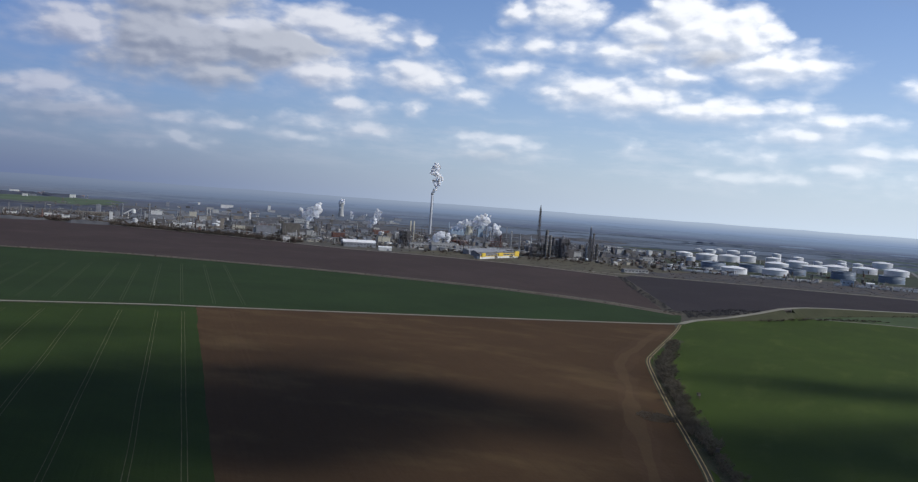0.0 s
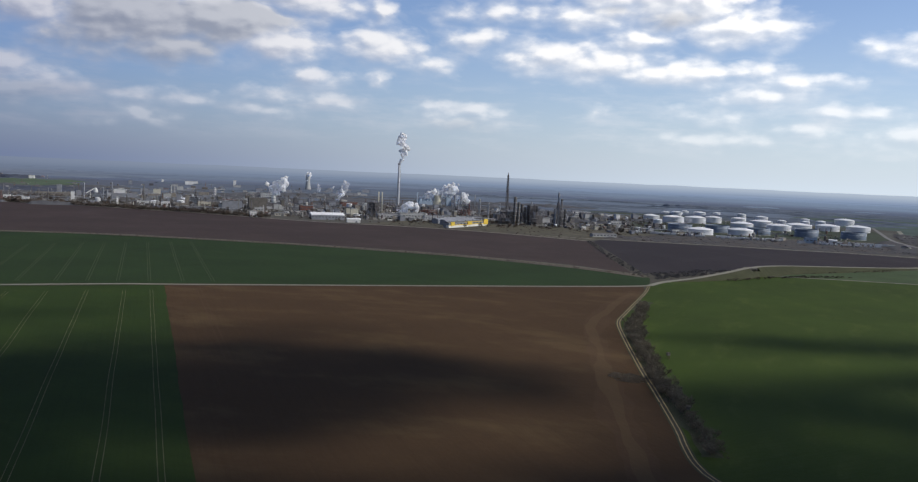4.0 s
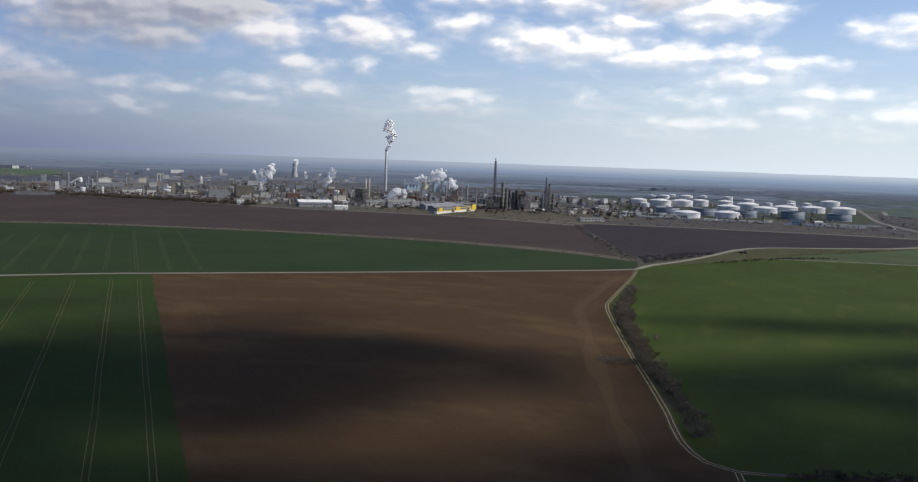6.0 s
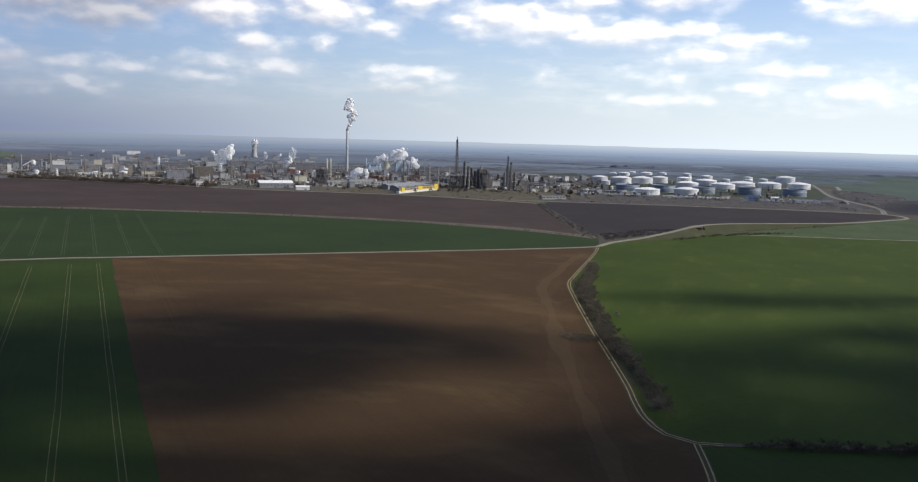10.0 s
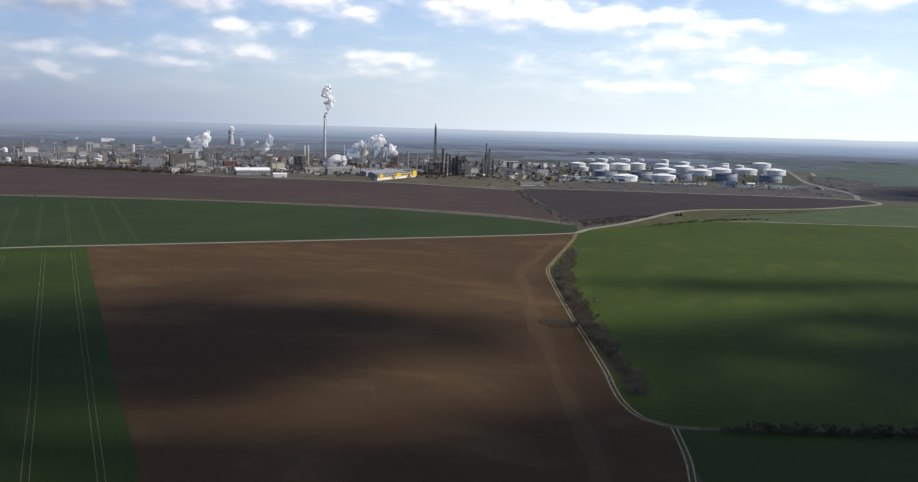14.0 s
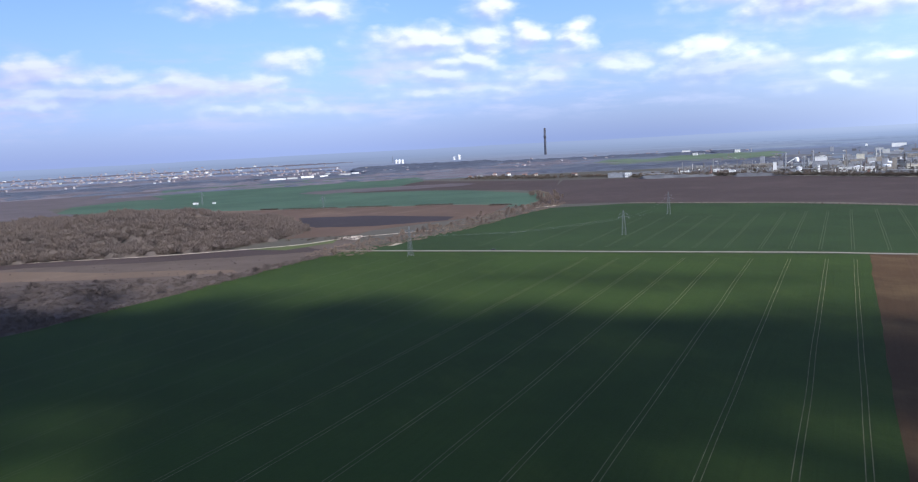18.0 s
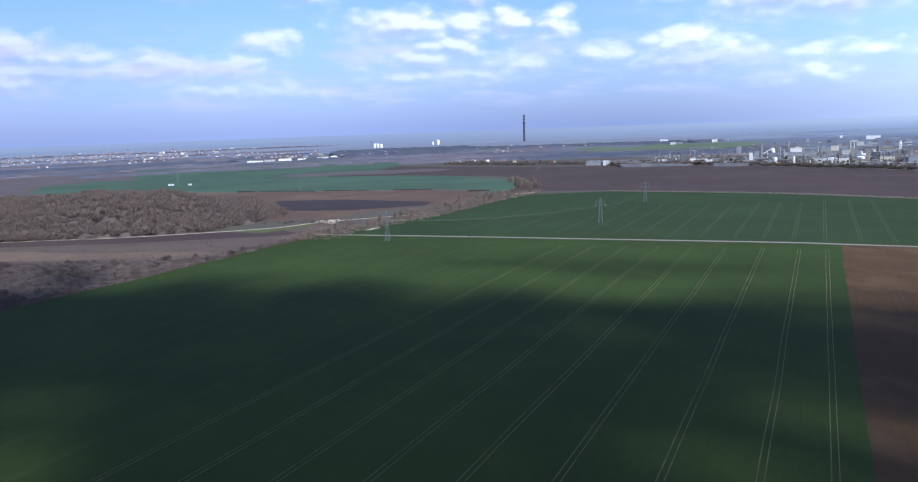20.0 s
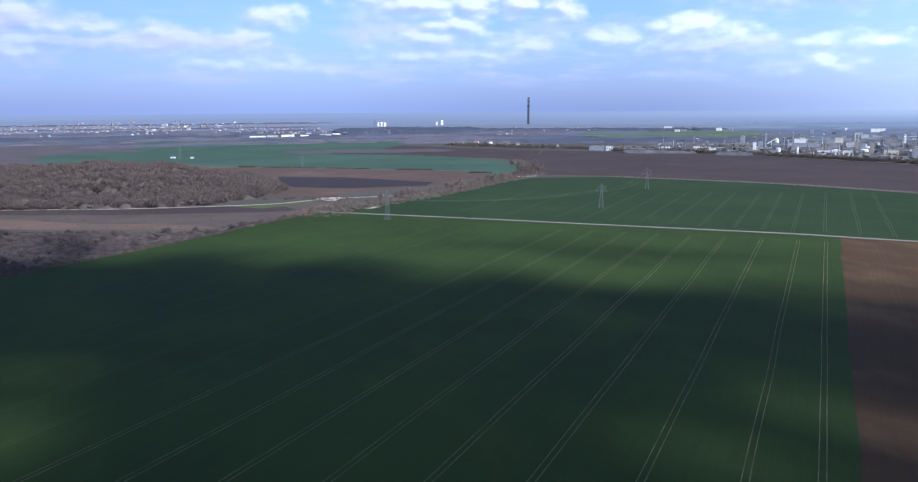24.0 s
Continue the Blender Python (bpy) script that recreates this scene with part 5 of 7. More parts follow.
def puffs(rows, seed=1, rough=0.8):
    """Lumpy billows: rows of x, y, z, radius; gives vertices and triangles."""
    vs, fs, n = [], [], 0
    for i, (x, y, z, r) in enumerate(rows):
        k = np.array([1 + rough * noise.fractal(Vector(p) * 1.3 + Vector((i * 3.1, seed, 0)), 0.75, 2.1, 4) for p in ICO_V.tolist()])
        vs.append(ICO_V * k[:, None] * r + (x, y, z))
        fs.append(ICO_F + n)
        n += len(ICO_V)
    return np.vstack(vs), np.vstack(fs)


def plume(x, y, z, points, label, count=26, seed=0, material=None, host_z=None):
    """Steam: billows along a line of (dx, dz, radius) from its source."""
    rnd = random.Random(seed)
    rows = []
    for i in range(count):
        s = rnd.random() * (len(points) - 1)
        k = min(int(s), len(points) - 2)
        u = s - k
        a, b = points[k], points[k + 1]
        cx, cz, r = (a[j] + (b[j] - a[j]) * u for j in range(3))
        rows.append((rnd.gauss(cx, r * 0.42), rnd.gauss(0, r * 0.4), rnd.gauss(cz, r * 0.4), r * rnd.uniform(0.26, 0.58)))
    v, f = puffs(rows, seed, 0.6)
    ob = arrays("steam_plume", v, f, material or M_STEAM)
    ob.data.polygons.foreach_set("use_smooth", [True] * len(ob.data.polygons))
    skin = ob.modifiers.new("blend", "REMESH")
    skin.mode, skin.voxel_size, skin.use_smooth_shade = "VOXEL", 1.0, True
    even = ob.modifiers.new("even", "SMOOTH")
    even.factor, even.iterations = 0.5, 9
    ob.location = (x, y, z)
    return tagged(ob, label, "steam", "steam plumes")


# ---- the works: white halls and blocks in the west ----
MATS = {"W": M_WHITE, "G": M_GREY, "T": M_TAN, "D": M_DARK, "R": M_RUST, "C": M_CREAM, "L": M_LIGHT, "B": M_BROWN}
NOTE = {"W": "white clad works building with flat roof", "G": "grey clad works building with roof units", "T": "tan brick works building with low roof", "D": "dark steel-clad works building without windows",
        "R": "red-brown works hall with low roof", "C": "cream rendered works hall with low roof", "L": "light concrete works block with flat roof", "B": "large grey-brown clad works building"}
WEST = [("W", -1024, 1772, 13, 10, 9), ("W", -1018, 1803, 23, 10, 6), ("W", -950, 1712, 13, 12, 9), ("T", -1045, 2016, 86, 18, 8), ("G", -1102, 2146, 11, 11, 22), ("W", -887, 1784, 7, 7, 21),
        ("G", -950, 1940, 10, 12, 17), ("W", -971, 2206, 36, 24, 15), ("G", -842, 1945, 52, 22, 15), ("D", -780, 1800, 17, 12, 13)]
WEST_B = [("W", -710, 1786, 68, 14, 8), ("G", -898, 2219, 27, 20, 14), ("C", -916, 2326, 20, 16, 15), ("G", -677, 1845, 10, 12, 22), ("T", -644, 1806, 8, 9, 24), ("C", -610, 1816, 27, 16, 11),
          ("T", -801, 2379, 28, 18, 10), ("W", -1842, 2959, 30, 14, 11), ("W", -1708, 2807, 17, 10, 8), ("G", -1707, 2851, 22, 10, 6), ("W", -1615, 2951, 19, 12, 11)]
WEST_C = [("W", -1100, 3127, 46, 14, 12), ("G", -1242, 2913, 12, 12, 14), ("W", -1239, 3202, 8, 8, 9), ("G", -1199, 1637, 55, 16, 10), ("W", -1178, 1640, 12, 12, 10), ("W", -1096, 1753, 19, 12, 7),
          ("T", -1126, 1690, 80, 12, 4), ("W", -945, 3157, 10, 10, 22), ("L", -560, 2150, 40, 16, 9), ("L", -640, 2480, 46, 20, 12), ("G", -700, 2120, 30, 18, 12)]
CENTRE = [("B", -481, 1772, 37, 26, 27), ("G", -526, 1740, 40, 18, 18), ("D", -477, 1869, 25, 16, 12), ("W", -429, 1556, 13, 9, 9), ("T", -449, 1646, 34, 14, 6), ("C", -395, 1628, 24, 12, 5),
          ("R", -389, 1834, 28, 16, 11), ("W", -303, 1566, 22, 10, 9), ("R", -346, 2153, 44, 20, 10), ("C", -267, 1701, 25, 18, 16), ("L", -192, 1691, 42, 14, 9)]
CENTRE_B = [("L", -146, 1730, 57, 16, 11), ("L", -92, 1690, 53, 12, 10), ("G", -38, 1798, 75, 14, 6), ("W", 270, 2307, 57, 18, 6), ("L", 288, 1818, 26, 14, 9), ("L", 211, 1446, 46, 12, 4.5),
            ("L", -112, 1992, 55, 16, 7), ("L", -43, 1997, 56, 16, 8), ("W", 330, 2180, 22, 12, 7), ("L", 210, 2000, 30, 14, 6), ("W", 240, 2120, 18, 12, 8), ("C", 180, 1900, 20, 12, 7)]
for rows in (WEST, WEST_B, WEST_C, CENTRE, CENTRE_B):
    for key, x, y, w, d, h in rows:
        far_off = math.hypot(x, y) > 2600
        building(x, y, w, d, h, MATS[key], NOTE[key], GRID + random.uniform(-2, 2), windows=0 if far_off or key in "DG" or h > 14 else 1, group="works buildings",
                 roof="flat" if h > 5.5 else "gable", units=1 if far_off else 3)
COLUMNS_W = [(-901, 1864, 1.8, 40, M_GREY), (-874, 1900, 2.4, 30, M_STEEL), (-865, 1902, 2.2, 24, M_STEEL), (-771, 1742, 2.6, 17, M_WHITE), (-779, 1815, 2.3, 15, M_WHITE), (-827, 2196, 2.0, 34, M_LIGHT),
             (-821, 2205, 1.6, 30, M_LIGHT), (-693, 2003, 2.0, 28, M_BROWN), (-770, 2384, 3.2, 26, M_WHITE), (-743, 2296, 2.2, 23, M_WHITE), (-493, 1960, 5.2, 28, M_WHITE)]
COLUMNS_E = [(-6, 1959, 2.0, 40, M_LIGHT), (14, 1891, 1.4, 37, M_GREY), (66, 1690, 3.0, 56, M_BROWN), (74, 1693, 2.6, 46, M_BROWN), (81, 1700, 2.6, 42, M_DARK), (88, 1705, 2.2, 36, M_BROWN), (160, 1690, 1.8, 56, M_DARK),
             (147, 1683, 1.9, 37, M_GREY), (168, 1691, 2.2, 36, M_BROWN), (-30, 1930, 1.6, 30, M_RUST), (40, 1940, 1.5, 33, M_STEEL), (-60, 2080, 1.6, 34, M_GREY), (-75, 2250, 1.8, 40, M_GREY)]
for x, y, r, h, m in COLUMNS_W + COLUMNS_E:
    kind = "white" if m in (M_WHITE, M_LIGHT) else "dark" if m == M_DARK else "rusty red" if m == M_RUST else "grey"
    column(x, y, r, h, m, f"tall {kind} process column with round platforms", decks=2 + int(h / 14))
stack(-811, 1807, 1.0, 46, M_GREY, "thin grey steel works stack")
stack(-748, 1825, 0.9, 44, M_BROWN, "thin brown steel stack")
stack(-223, 1787, 1.3, 51, M_CREAM, "twin pale slender steel stack")
stack(-216, 1791, 1.3, 51, M_CREAM, "twin pale slender steel stack")
stack(-1580, 2990, 1.2, 14, M_GREY, "short grey steel stack")

# the conveyor dome and gallery
dome = thing("conveyor_hall", -998, 2129, GRID, "white arched hall with a sloping conveyor gallery", "hall")
part("vault", Geo().lathe(0, 0, [(5, 0), (5, 13), (4.3, 16), (2.5, 18.5), (0.05, 19.5)], 20, False), M_WHITE, dome)
part("gallery", Geo().beam((-26, -3, 3), (-2, 0, 18), 2.4), M_WHITE, dome)
part("trestle", Geo().box(-16, -2, 0, 1.0, 2.5, 9), M_STEEL, dome)

# long sheds and halls at the edge of the works
building(-294, 1575, 63, 26, 9, M_GREY, "long low grey hall with white gates and pale roof", GRID, "gable", M_TANKROOF, 1, "long_hall", "hall", doors=3)
building(-235, 1524, 24, 12, 6, M_WHITE, "small white gabled hangar at the fence", GRID - 6, "gable", M_TANKROOF, 0, "hangar", "hall")


def yellow_hall():
    """The long hall with a white base and yellow bays that runs away from the fields."""
    x0, y0, x1, y1 = -58, 1489, 10, 1618
    L, ang = math.hypot(x1 - x0, y1 - y0), math.degrees(math.atan2(y1 - y0, x1 - x0))
    b = thing("yellow_white_hall", (x0 + x1) / 2, (y0 + y1) / 2, ang, "long white and grey hall with yellow bays", "hall")
    part("wall", Geo().box(0, 6, 0, L, 12, 9.5), M_GREY, b)
    part("white_base", Geo().box(0, -0.15, 0, L + 0.4, 0.4, 4.2), M_WHITE, b, "white wall base")
    part("gable_gate", Geo().box(-L / 2 - 0.05, 3, 0, 0.3, 5, 5.0), M_WHITE, b)
    part("roof", Geo().gable(0, 6, 9.5, L + 1, 13, 1.4), M_BROWN, b)
    part("yellow_band", Geo().box(0, -0.45, 4.2, L + 0.4, 0.3, 1.2), M_YELLOW, b, "yellow band along the wall")
    part("yellow_cornice", Geo().box(L * 0.2, -0.45, 8.4, L * 0.6, 0.3, 0.9), M_YELLOW, b, "yellow cornice under the eaves")
    for px, w, h in ((-L * 0.42, 12, 10.5), (0.02 * L, 16, 10.5), (0.46 * L, 16, 12.5)):
        part("yellow_bay", Geo().box(px, -0.9, 2.6 if px > 10 else 4.0, w, 1.6, h - (2.6 if px > 10 else 4.0)), M_YELLOW, b, "yellow clad bay")
    for i in range(9):
        part("window", Geo().box(-L * 0.36 + L * 0.085 * i, -0.05, 5.6, 7.0, 0.3, 1.8), M_GLASS, b)
    for i in range(5):
        part("roof_unit", Geo().box(-L * 0.4 + L * 0.2 * i, 6, 10.4, 4, 2.4, 1.6), M_STEEL, b)


yellow_hall()
for k in range(3):  # parallel naves, each set further back
    building(-28 - 17 * k, 1590 + 34 * k, 120, 14, 8, M_GREY, "long grey hall nave with grey roof", 62.2, "gable", M_GREY, 0, "hall_nave", "hall", "hall naves", doors=0)

# small sheds, tanks, pipes and posts all over the works, far too many to count
def works_jumble(name, az0, az1, r0, r1, count, big, tall, seed, label):
    rnd, g = random.Random(seed), Geo()
    for i in range(count):
        a = rnd.uniform(az0, az1)
        near = max(r0, 1584 - 19.5 * (a + 12))  # behind the edge of the bare field
        r = near + (r1 - near) * rnd.random() ** 1.2
        x, y = polar(a, r)
        z = gz(x, y)
        k = rnd.random()
        if k < 0.12:
            g.box(x, y, z, rnd.uniform(0.6, 1.6), rnd.uniform(0.6, 1.6), rnd.uniform(0.3, 1.0) * tall)
        elif k < 0.3:
            q, h = rnd.uniform(1.0, 3.2), rnd.uniform(2.5, 9.0)
            g.lathe(x, y, [(q, z), (q, z + h), (q * 0.6, z + h + 0.6), (0.02, z + h + 0.8)], 8, False)
        elif k < 0.48:
            t, n = radians(rnd.choice((GRID, GRID + 90))), rnd.uniform(8, 30)
            h = z + rnd.uniform(1.0, 6.0)
            g.beam((x, y, h), (x + n * math.cos(t), y + n * math.sin(t), h), rnd.uniform(0.4, 1.2))
            g.box(x, y, z, 0.5, 0.5, h - z)
        else:
            w, d, h = rnd.uniform(0.25, 1.0) * big, rnd.uniform(0.2, 0.6) * big, rnd.uniform(2.0, 0.42 * big)
            g.box(x, y, z, w, d, h, GRID)
            if k > 0.8:
                g.box(x + w * 0.1, y, z + h, w * 0.4, d * 0.4, rnd.uniform(0.8, 2.4), GRID)
    g.smooth = False
    tagged(part(name, g, M_JUMBLE), label, "industrial clutter", "", "stuff")


works_jumble("works_clutter", -32.5, -17.0, 1660, 2380, 900, 10.0, 26.0, 41, "jumble of small sheds, vessels, pipes and posts across the works")
works_jumble("works_clutter_centre", -17.0, -0.5, 1640, 2390, 950, 10.0, 26.0, 42, "jumble of small vessels, pipes and sheds round the chimneys")
works_jumble("works_clutter_east", 0.5, 11.5, 1650, 2380, 420, 11.0, 18.0, 43, "jumble of small sheds, vessels and pipes beside process units")
works_jumble("works_clutter_far", -30.0, -9.0, 2420, 3200, 170, 18.0, 22.0, 44, "scattered far sheds and posts behind the works")
works_jumble("tank_farm_clutter", 12.0, 24.5, 1600, 2250, 170, 7.0, 9.0, 45, "small pump houses, pipes and posts between storage tanks")
WOODS = [(-35, -30, 1900, 1960), (-33, -27, 2090, 2140), (-29, -25, 1845, 1885), (-27, -22, 2260, 2330), (-25, -20, 1990, 2030), (-22, -18, 1800, 1830), (-21, -15, 2120, 2170), (-18, -12, 1930, 1965),
         (-14, -8, 2250, 2300), (-12, -7, 2020, 2060), (-8, -2, 1845, 1875), (-5, 1, 2180, 2230), (-1, 5, 2010, 2050), (3, 9, 2280, 2340), (4, 10, 1880, 1915), (7, 12, 2080, 2120)]
for a0, a1, r0, r1 in WOODS:
    band("works_trees", a0, a1, r0, r1, M_WORKWOOD, "bare grey-brown trees between works buildings", 6.5, 0.1, 9.0, 9.0)

# ---- the works: chimneys, towers, units ----
chimney = stack(-236, 2330, 3.3, 118, M_STACK, "tall slender concrete chimney with steam at its top", "tall_chimney", 1, "")
part("cap_ring", Geo().lathe(0, 0, [(3.4, 113), (3.6, 114), (3.6, 118.5), (2.7, 118.5)], 20, False), M_GREY, chimney)
lattice_tower(70, 2384, 9, 3.4, 98, "tall dark lattice flare tower", "flare_tower", M_DARK, 13, 0.6)
stack(70, 2384, 1.1, 106, M_DARK, "dark flare pipe inside a lattice tower", "flare_pipe", 0, "")
flare = lattice_tower(153, 1685, 12, 2.6, 50, "dark tapered lattice tower round a column", "column_tower", M_DARK, 7, 0.7)
column(153, 1685, 1.5, 69, M_STEEL, "tall pale-topped process column in a lattice", decks=4)
process_unit(-230, 1745, 24, 16, 33, "dark open steel process unit", floors=5)
process_unit(48, 1690, 30, 18, 29, "dark open steel process unit with vessels", floors=4, vessels=7)
process_unit(103, 1705, 21, 16, 43, "tall dark process unit with decks", floors=6, vessels=9)
process_unit(76, 1702, 24, 14, 24, "dark low process unit between two taller ones", floors=4, vessels=8)
process_unit(154, 1692, 22, 10, 24, "dark process structure round columns", floors=3, vessels=5)
process_unit(-120, 1850, 34, 18, 16, "rusty open steel process unit", floors=3, steel=M_RUST)
process_unit(-860, 1850, 26, 12, 18, "grey open steel process unit", floors=3, steel=M_STEEL)
process_unit(-660, 1900, 30, 14, 20, "grey open steel process unit", floors=4, steel=M_GREY)
process_unit(-30, 2060, 34, 16, 22, "dark open steel process unit", floors=4)
process_unit(-40, 1900, 28, 14, 18, "rusty open steel process unit", floors=3, steel=M_RUST)
process_unit(-590, 1930, 26, 14, 16, "brown steel process unit", floors=3, steel=M_RUST)
pipe_rack(-620, 1700, -480, 1655)
pipe_rack(-420, 1720, -240, 1660)
pipe_rack(-170, 1650, -20, 1602)
pipe_rack(-100, 1772, 60, 1720)
pipe_rack(300, 1640, 420, 1600)
pipe_rack(420, 1790, 470, 1950)
pipe_rack(-960, 1830, -800, 1780)
for x, y, r in ((147, 1663, 3.0), (358, 2068, 4.3)):
    b = thing("sphere_tank", x, y, 0, "small white spherical gas tank on legs", "tank")
    part("sphere", Geo().lathe(0, 0, [(r * math.sin(math.pi * k / 10) + 0.01, r * 1.25 - r * math.cos(math.pi * k / 10)) for k in range(11)], 16, False), M_TANKROOF, b)
    for k in range(5):
        part("leg", Geo().box(r * 0.85 * math.cos(k * 1.2566), r * 0.85 * math.sin(k * 1.2566), 0, 0.4, 0.4, r * 1.25), M_STEEL, b)


def cooling_tower(x, y, r, h, label, wall=None):
    b = thing("cooling_tower", x, y, 0, label, "cooling tower", "cooling towers")
    prof = [(r * math.sqrt(1 + ((z - 0.75) / 0.62) ** 2) * 0.62, z * h) for z in (0.06, 0.15, 0.3, 0.45, 0.6, 0.75, 0.9, 1.0)]
    inner = [(a - 0.6, z) for a, z in reversed(prof)]
    part("shell", Geo().lathe(0, 0, prof + inner, 28, False), wall or M_LIGHT, b)
    for k in range(16):
        a = 2 * math.pi * k / 16
        part("column_leg", Geo().beam((r * 1.02 * math.cos(a), r * 1.02 * math.sin(a), 0), (r * 0.95 * math.cos(a + 0.15), r * 0.95 * math.sin(a + 0.15), h * 0.065), 0.7), M_LIGHT, b)
    return b


cooling_tower(-664, 3153, 13, 52, "distant pale concrete cooling tower with steam", M_LIGHT)
cooling_tower(-129, 2389, 15, 32, "pale concrete cooling tower", M_CREAM)
cells = thing("cooling_cells", -163, 2370, GRID, "row of pale blue cooling cells with fan stacks", "cooling tower")
for k in range(4):
    part("cell", Geo().box(-15 + 10 * k, 0, 0, 9.6, 14, 15), M_BLUE, cells)
    part("fan_cowl", Geo().lathe(-15 + 10 * k, 0, [(4.4, 15), (3.6, 18), (3.9, 21), (3.6, 21), (3.3, 18)], 16, False), M_BLUE, cells)
building(-98, 2380, 14, 12, 27, M_BLUE, "pale blue clad works tower", GRID)
stack(-180, 2300, 1.2, 40, M_BLUE, "pale blue steel stack")
stack(-60, 2330, 1.2, 44, M_GREY, "slim grey steel stack")
stack(-20, 2200, 1.2, 42, M_GREY, "slim grey steel stack")

plume(-236, 2330, 117.6, [(0, 0, 3.0), (6, 12, 6.5), (13, 25, 9.0), (15, 42, 12.0), (4, 58, 14.0), (9, 70, 11.0), (2, 80, 7.0)], "white steam rising from the tall chimney", 95, 1)
plume(-501, 2044, 26, [(0, 0, 4), (-8, 8, 11), (-16, 16, 15), (8, 26, 13), (16, 40, 8)], "white steam drifting over a white vessel", 80, 2)
plume(-360, 2150, 16, [(-14, 0, 6), (-8, 14, 10), (2, 28, 11), (6, 46, 8)], "thin grey steam over a red hall", 46, 3, M_STEAM_THIN)
plume(-360, 2148, 16, [(-14, 0, 5), (-8, 14, 8), (2, 26, 8)], "white steam over a red hall", 30, 13)
plume(-134, 2400, 20, [(-30, 6, 7), (-6, 4, 9), (8, 10, 13), (26, 20, 17), (46, 28, 17), (52, 42, 10)], "white steam cloud from a cooling tower", 100, 4)
plume(-163, 2370, 20, [(-12, 0, 6), (4, 12, 9), (24, 22, 11)], "white steam over cooling cells", 36, 5)
plume(-100, 2370, 8, [(20, 0, 7), (34, 12, 11), (50, 22, 13)], "white steam between works buildings", 36, 15)
plume(-172, 1760, 9, [(-6, 0, 5), (6, 8, 9), (14, 18, 10), (32, 12, 7)], "white steam over a low works hall", 46, 6)
plume(-664, 3153, 50, [(0, 0, 11), (2, 12, 13), (-4, 24, 10)], "white steam above a cooling tower", 36, 7)
plume(-605, 3050, 6, [(0, 0, 6), (6, 10, 9), (0, 24, 8)], "thin pale steam in the distance", 18, 8, M_STEAM_THIN)
plume(-545, 3000, 22, [(0, 0, 5), (8, 4, 6)], "small white steam puff in the distance", 10, 9)

for x, y, w, dd, h in ((52, 1702, 30, 10, 25), (103, 1714, 19, 11, 39), (76, 1712, 20, 9, 21), (-230, 1754, 22, 10, 27), (154, 1704, 13, 7, 20), (40, 1740, 22, 12, 16), (118, 1730, 12, 12, 18)):
    building(x, y, w, dd, h, M_DARK, "dark steel-clad enclosure of a process unit", windows=0, units=4, doors=0, name="process_enclosure", group="process enclosures")

# ---- the tank farm ----
TANKS_FRONT = [(430, 1650, 24.5, 13), (522, 1695, 24.5, 13), (571, 1735, 23, 17), (664, 1722, 23, 20), (756, 1715, 24, 18), (405, 1715, 24, 19), (489, 1745, 24, 18.5)]
TANKS_MID = [(682, 1935, 27, 14), (690, 2080, 26, 16), (746, 1985, 29, 16), (824, 2012, 27, 15.5), (900, 2020, 27, 15), (598, 1935, 25, 15.5), (416, 1985, 10.5, 12.5), (436, 2161, 20.5, 15)]
TANKS_BACK = [(474, 2080, 25.5, 18), (535, 2110, 26, 17.5), (594, 2160, 20.5, 18), (664, 2180, 18.5, 17), (770, 2320, 16, 18.4), (807, 2268, 11, 11.3), (885, 2310, 12, 10), (949, 2365, 13, 10), (1012, 2360, 26, 18.4)]
TANKS_FAR = [(762, 2474, 12.8, 17.5), (674, 2611, 19, 11), (566, 2599, 11, 9), (588, 2537, 16, 12.5), (723, 2596, 10.8, 12.8), (664, 2755, 11.5, 6), (930, 2430, 12, 12)]
FLOATING = {(571, 1735), (664, 1722), (756, 1715), (405, 1715), (489, 1745)}
for rows in (TANKS_FRONT, TANKS_MID, TANKS_BACK, TANKS_FAR):
    for x, y, r, h in rows:
        tank(x, y, r, h * 0.82, floating=(x, y) in FLOATING)


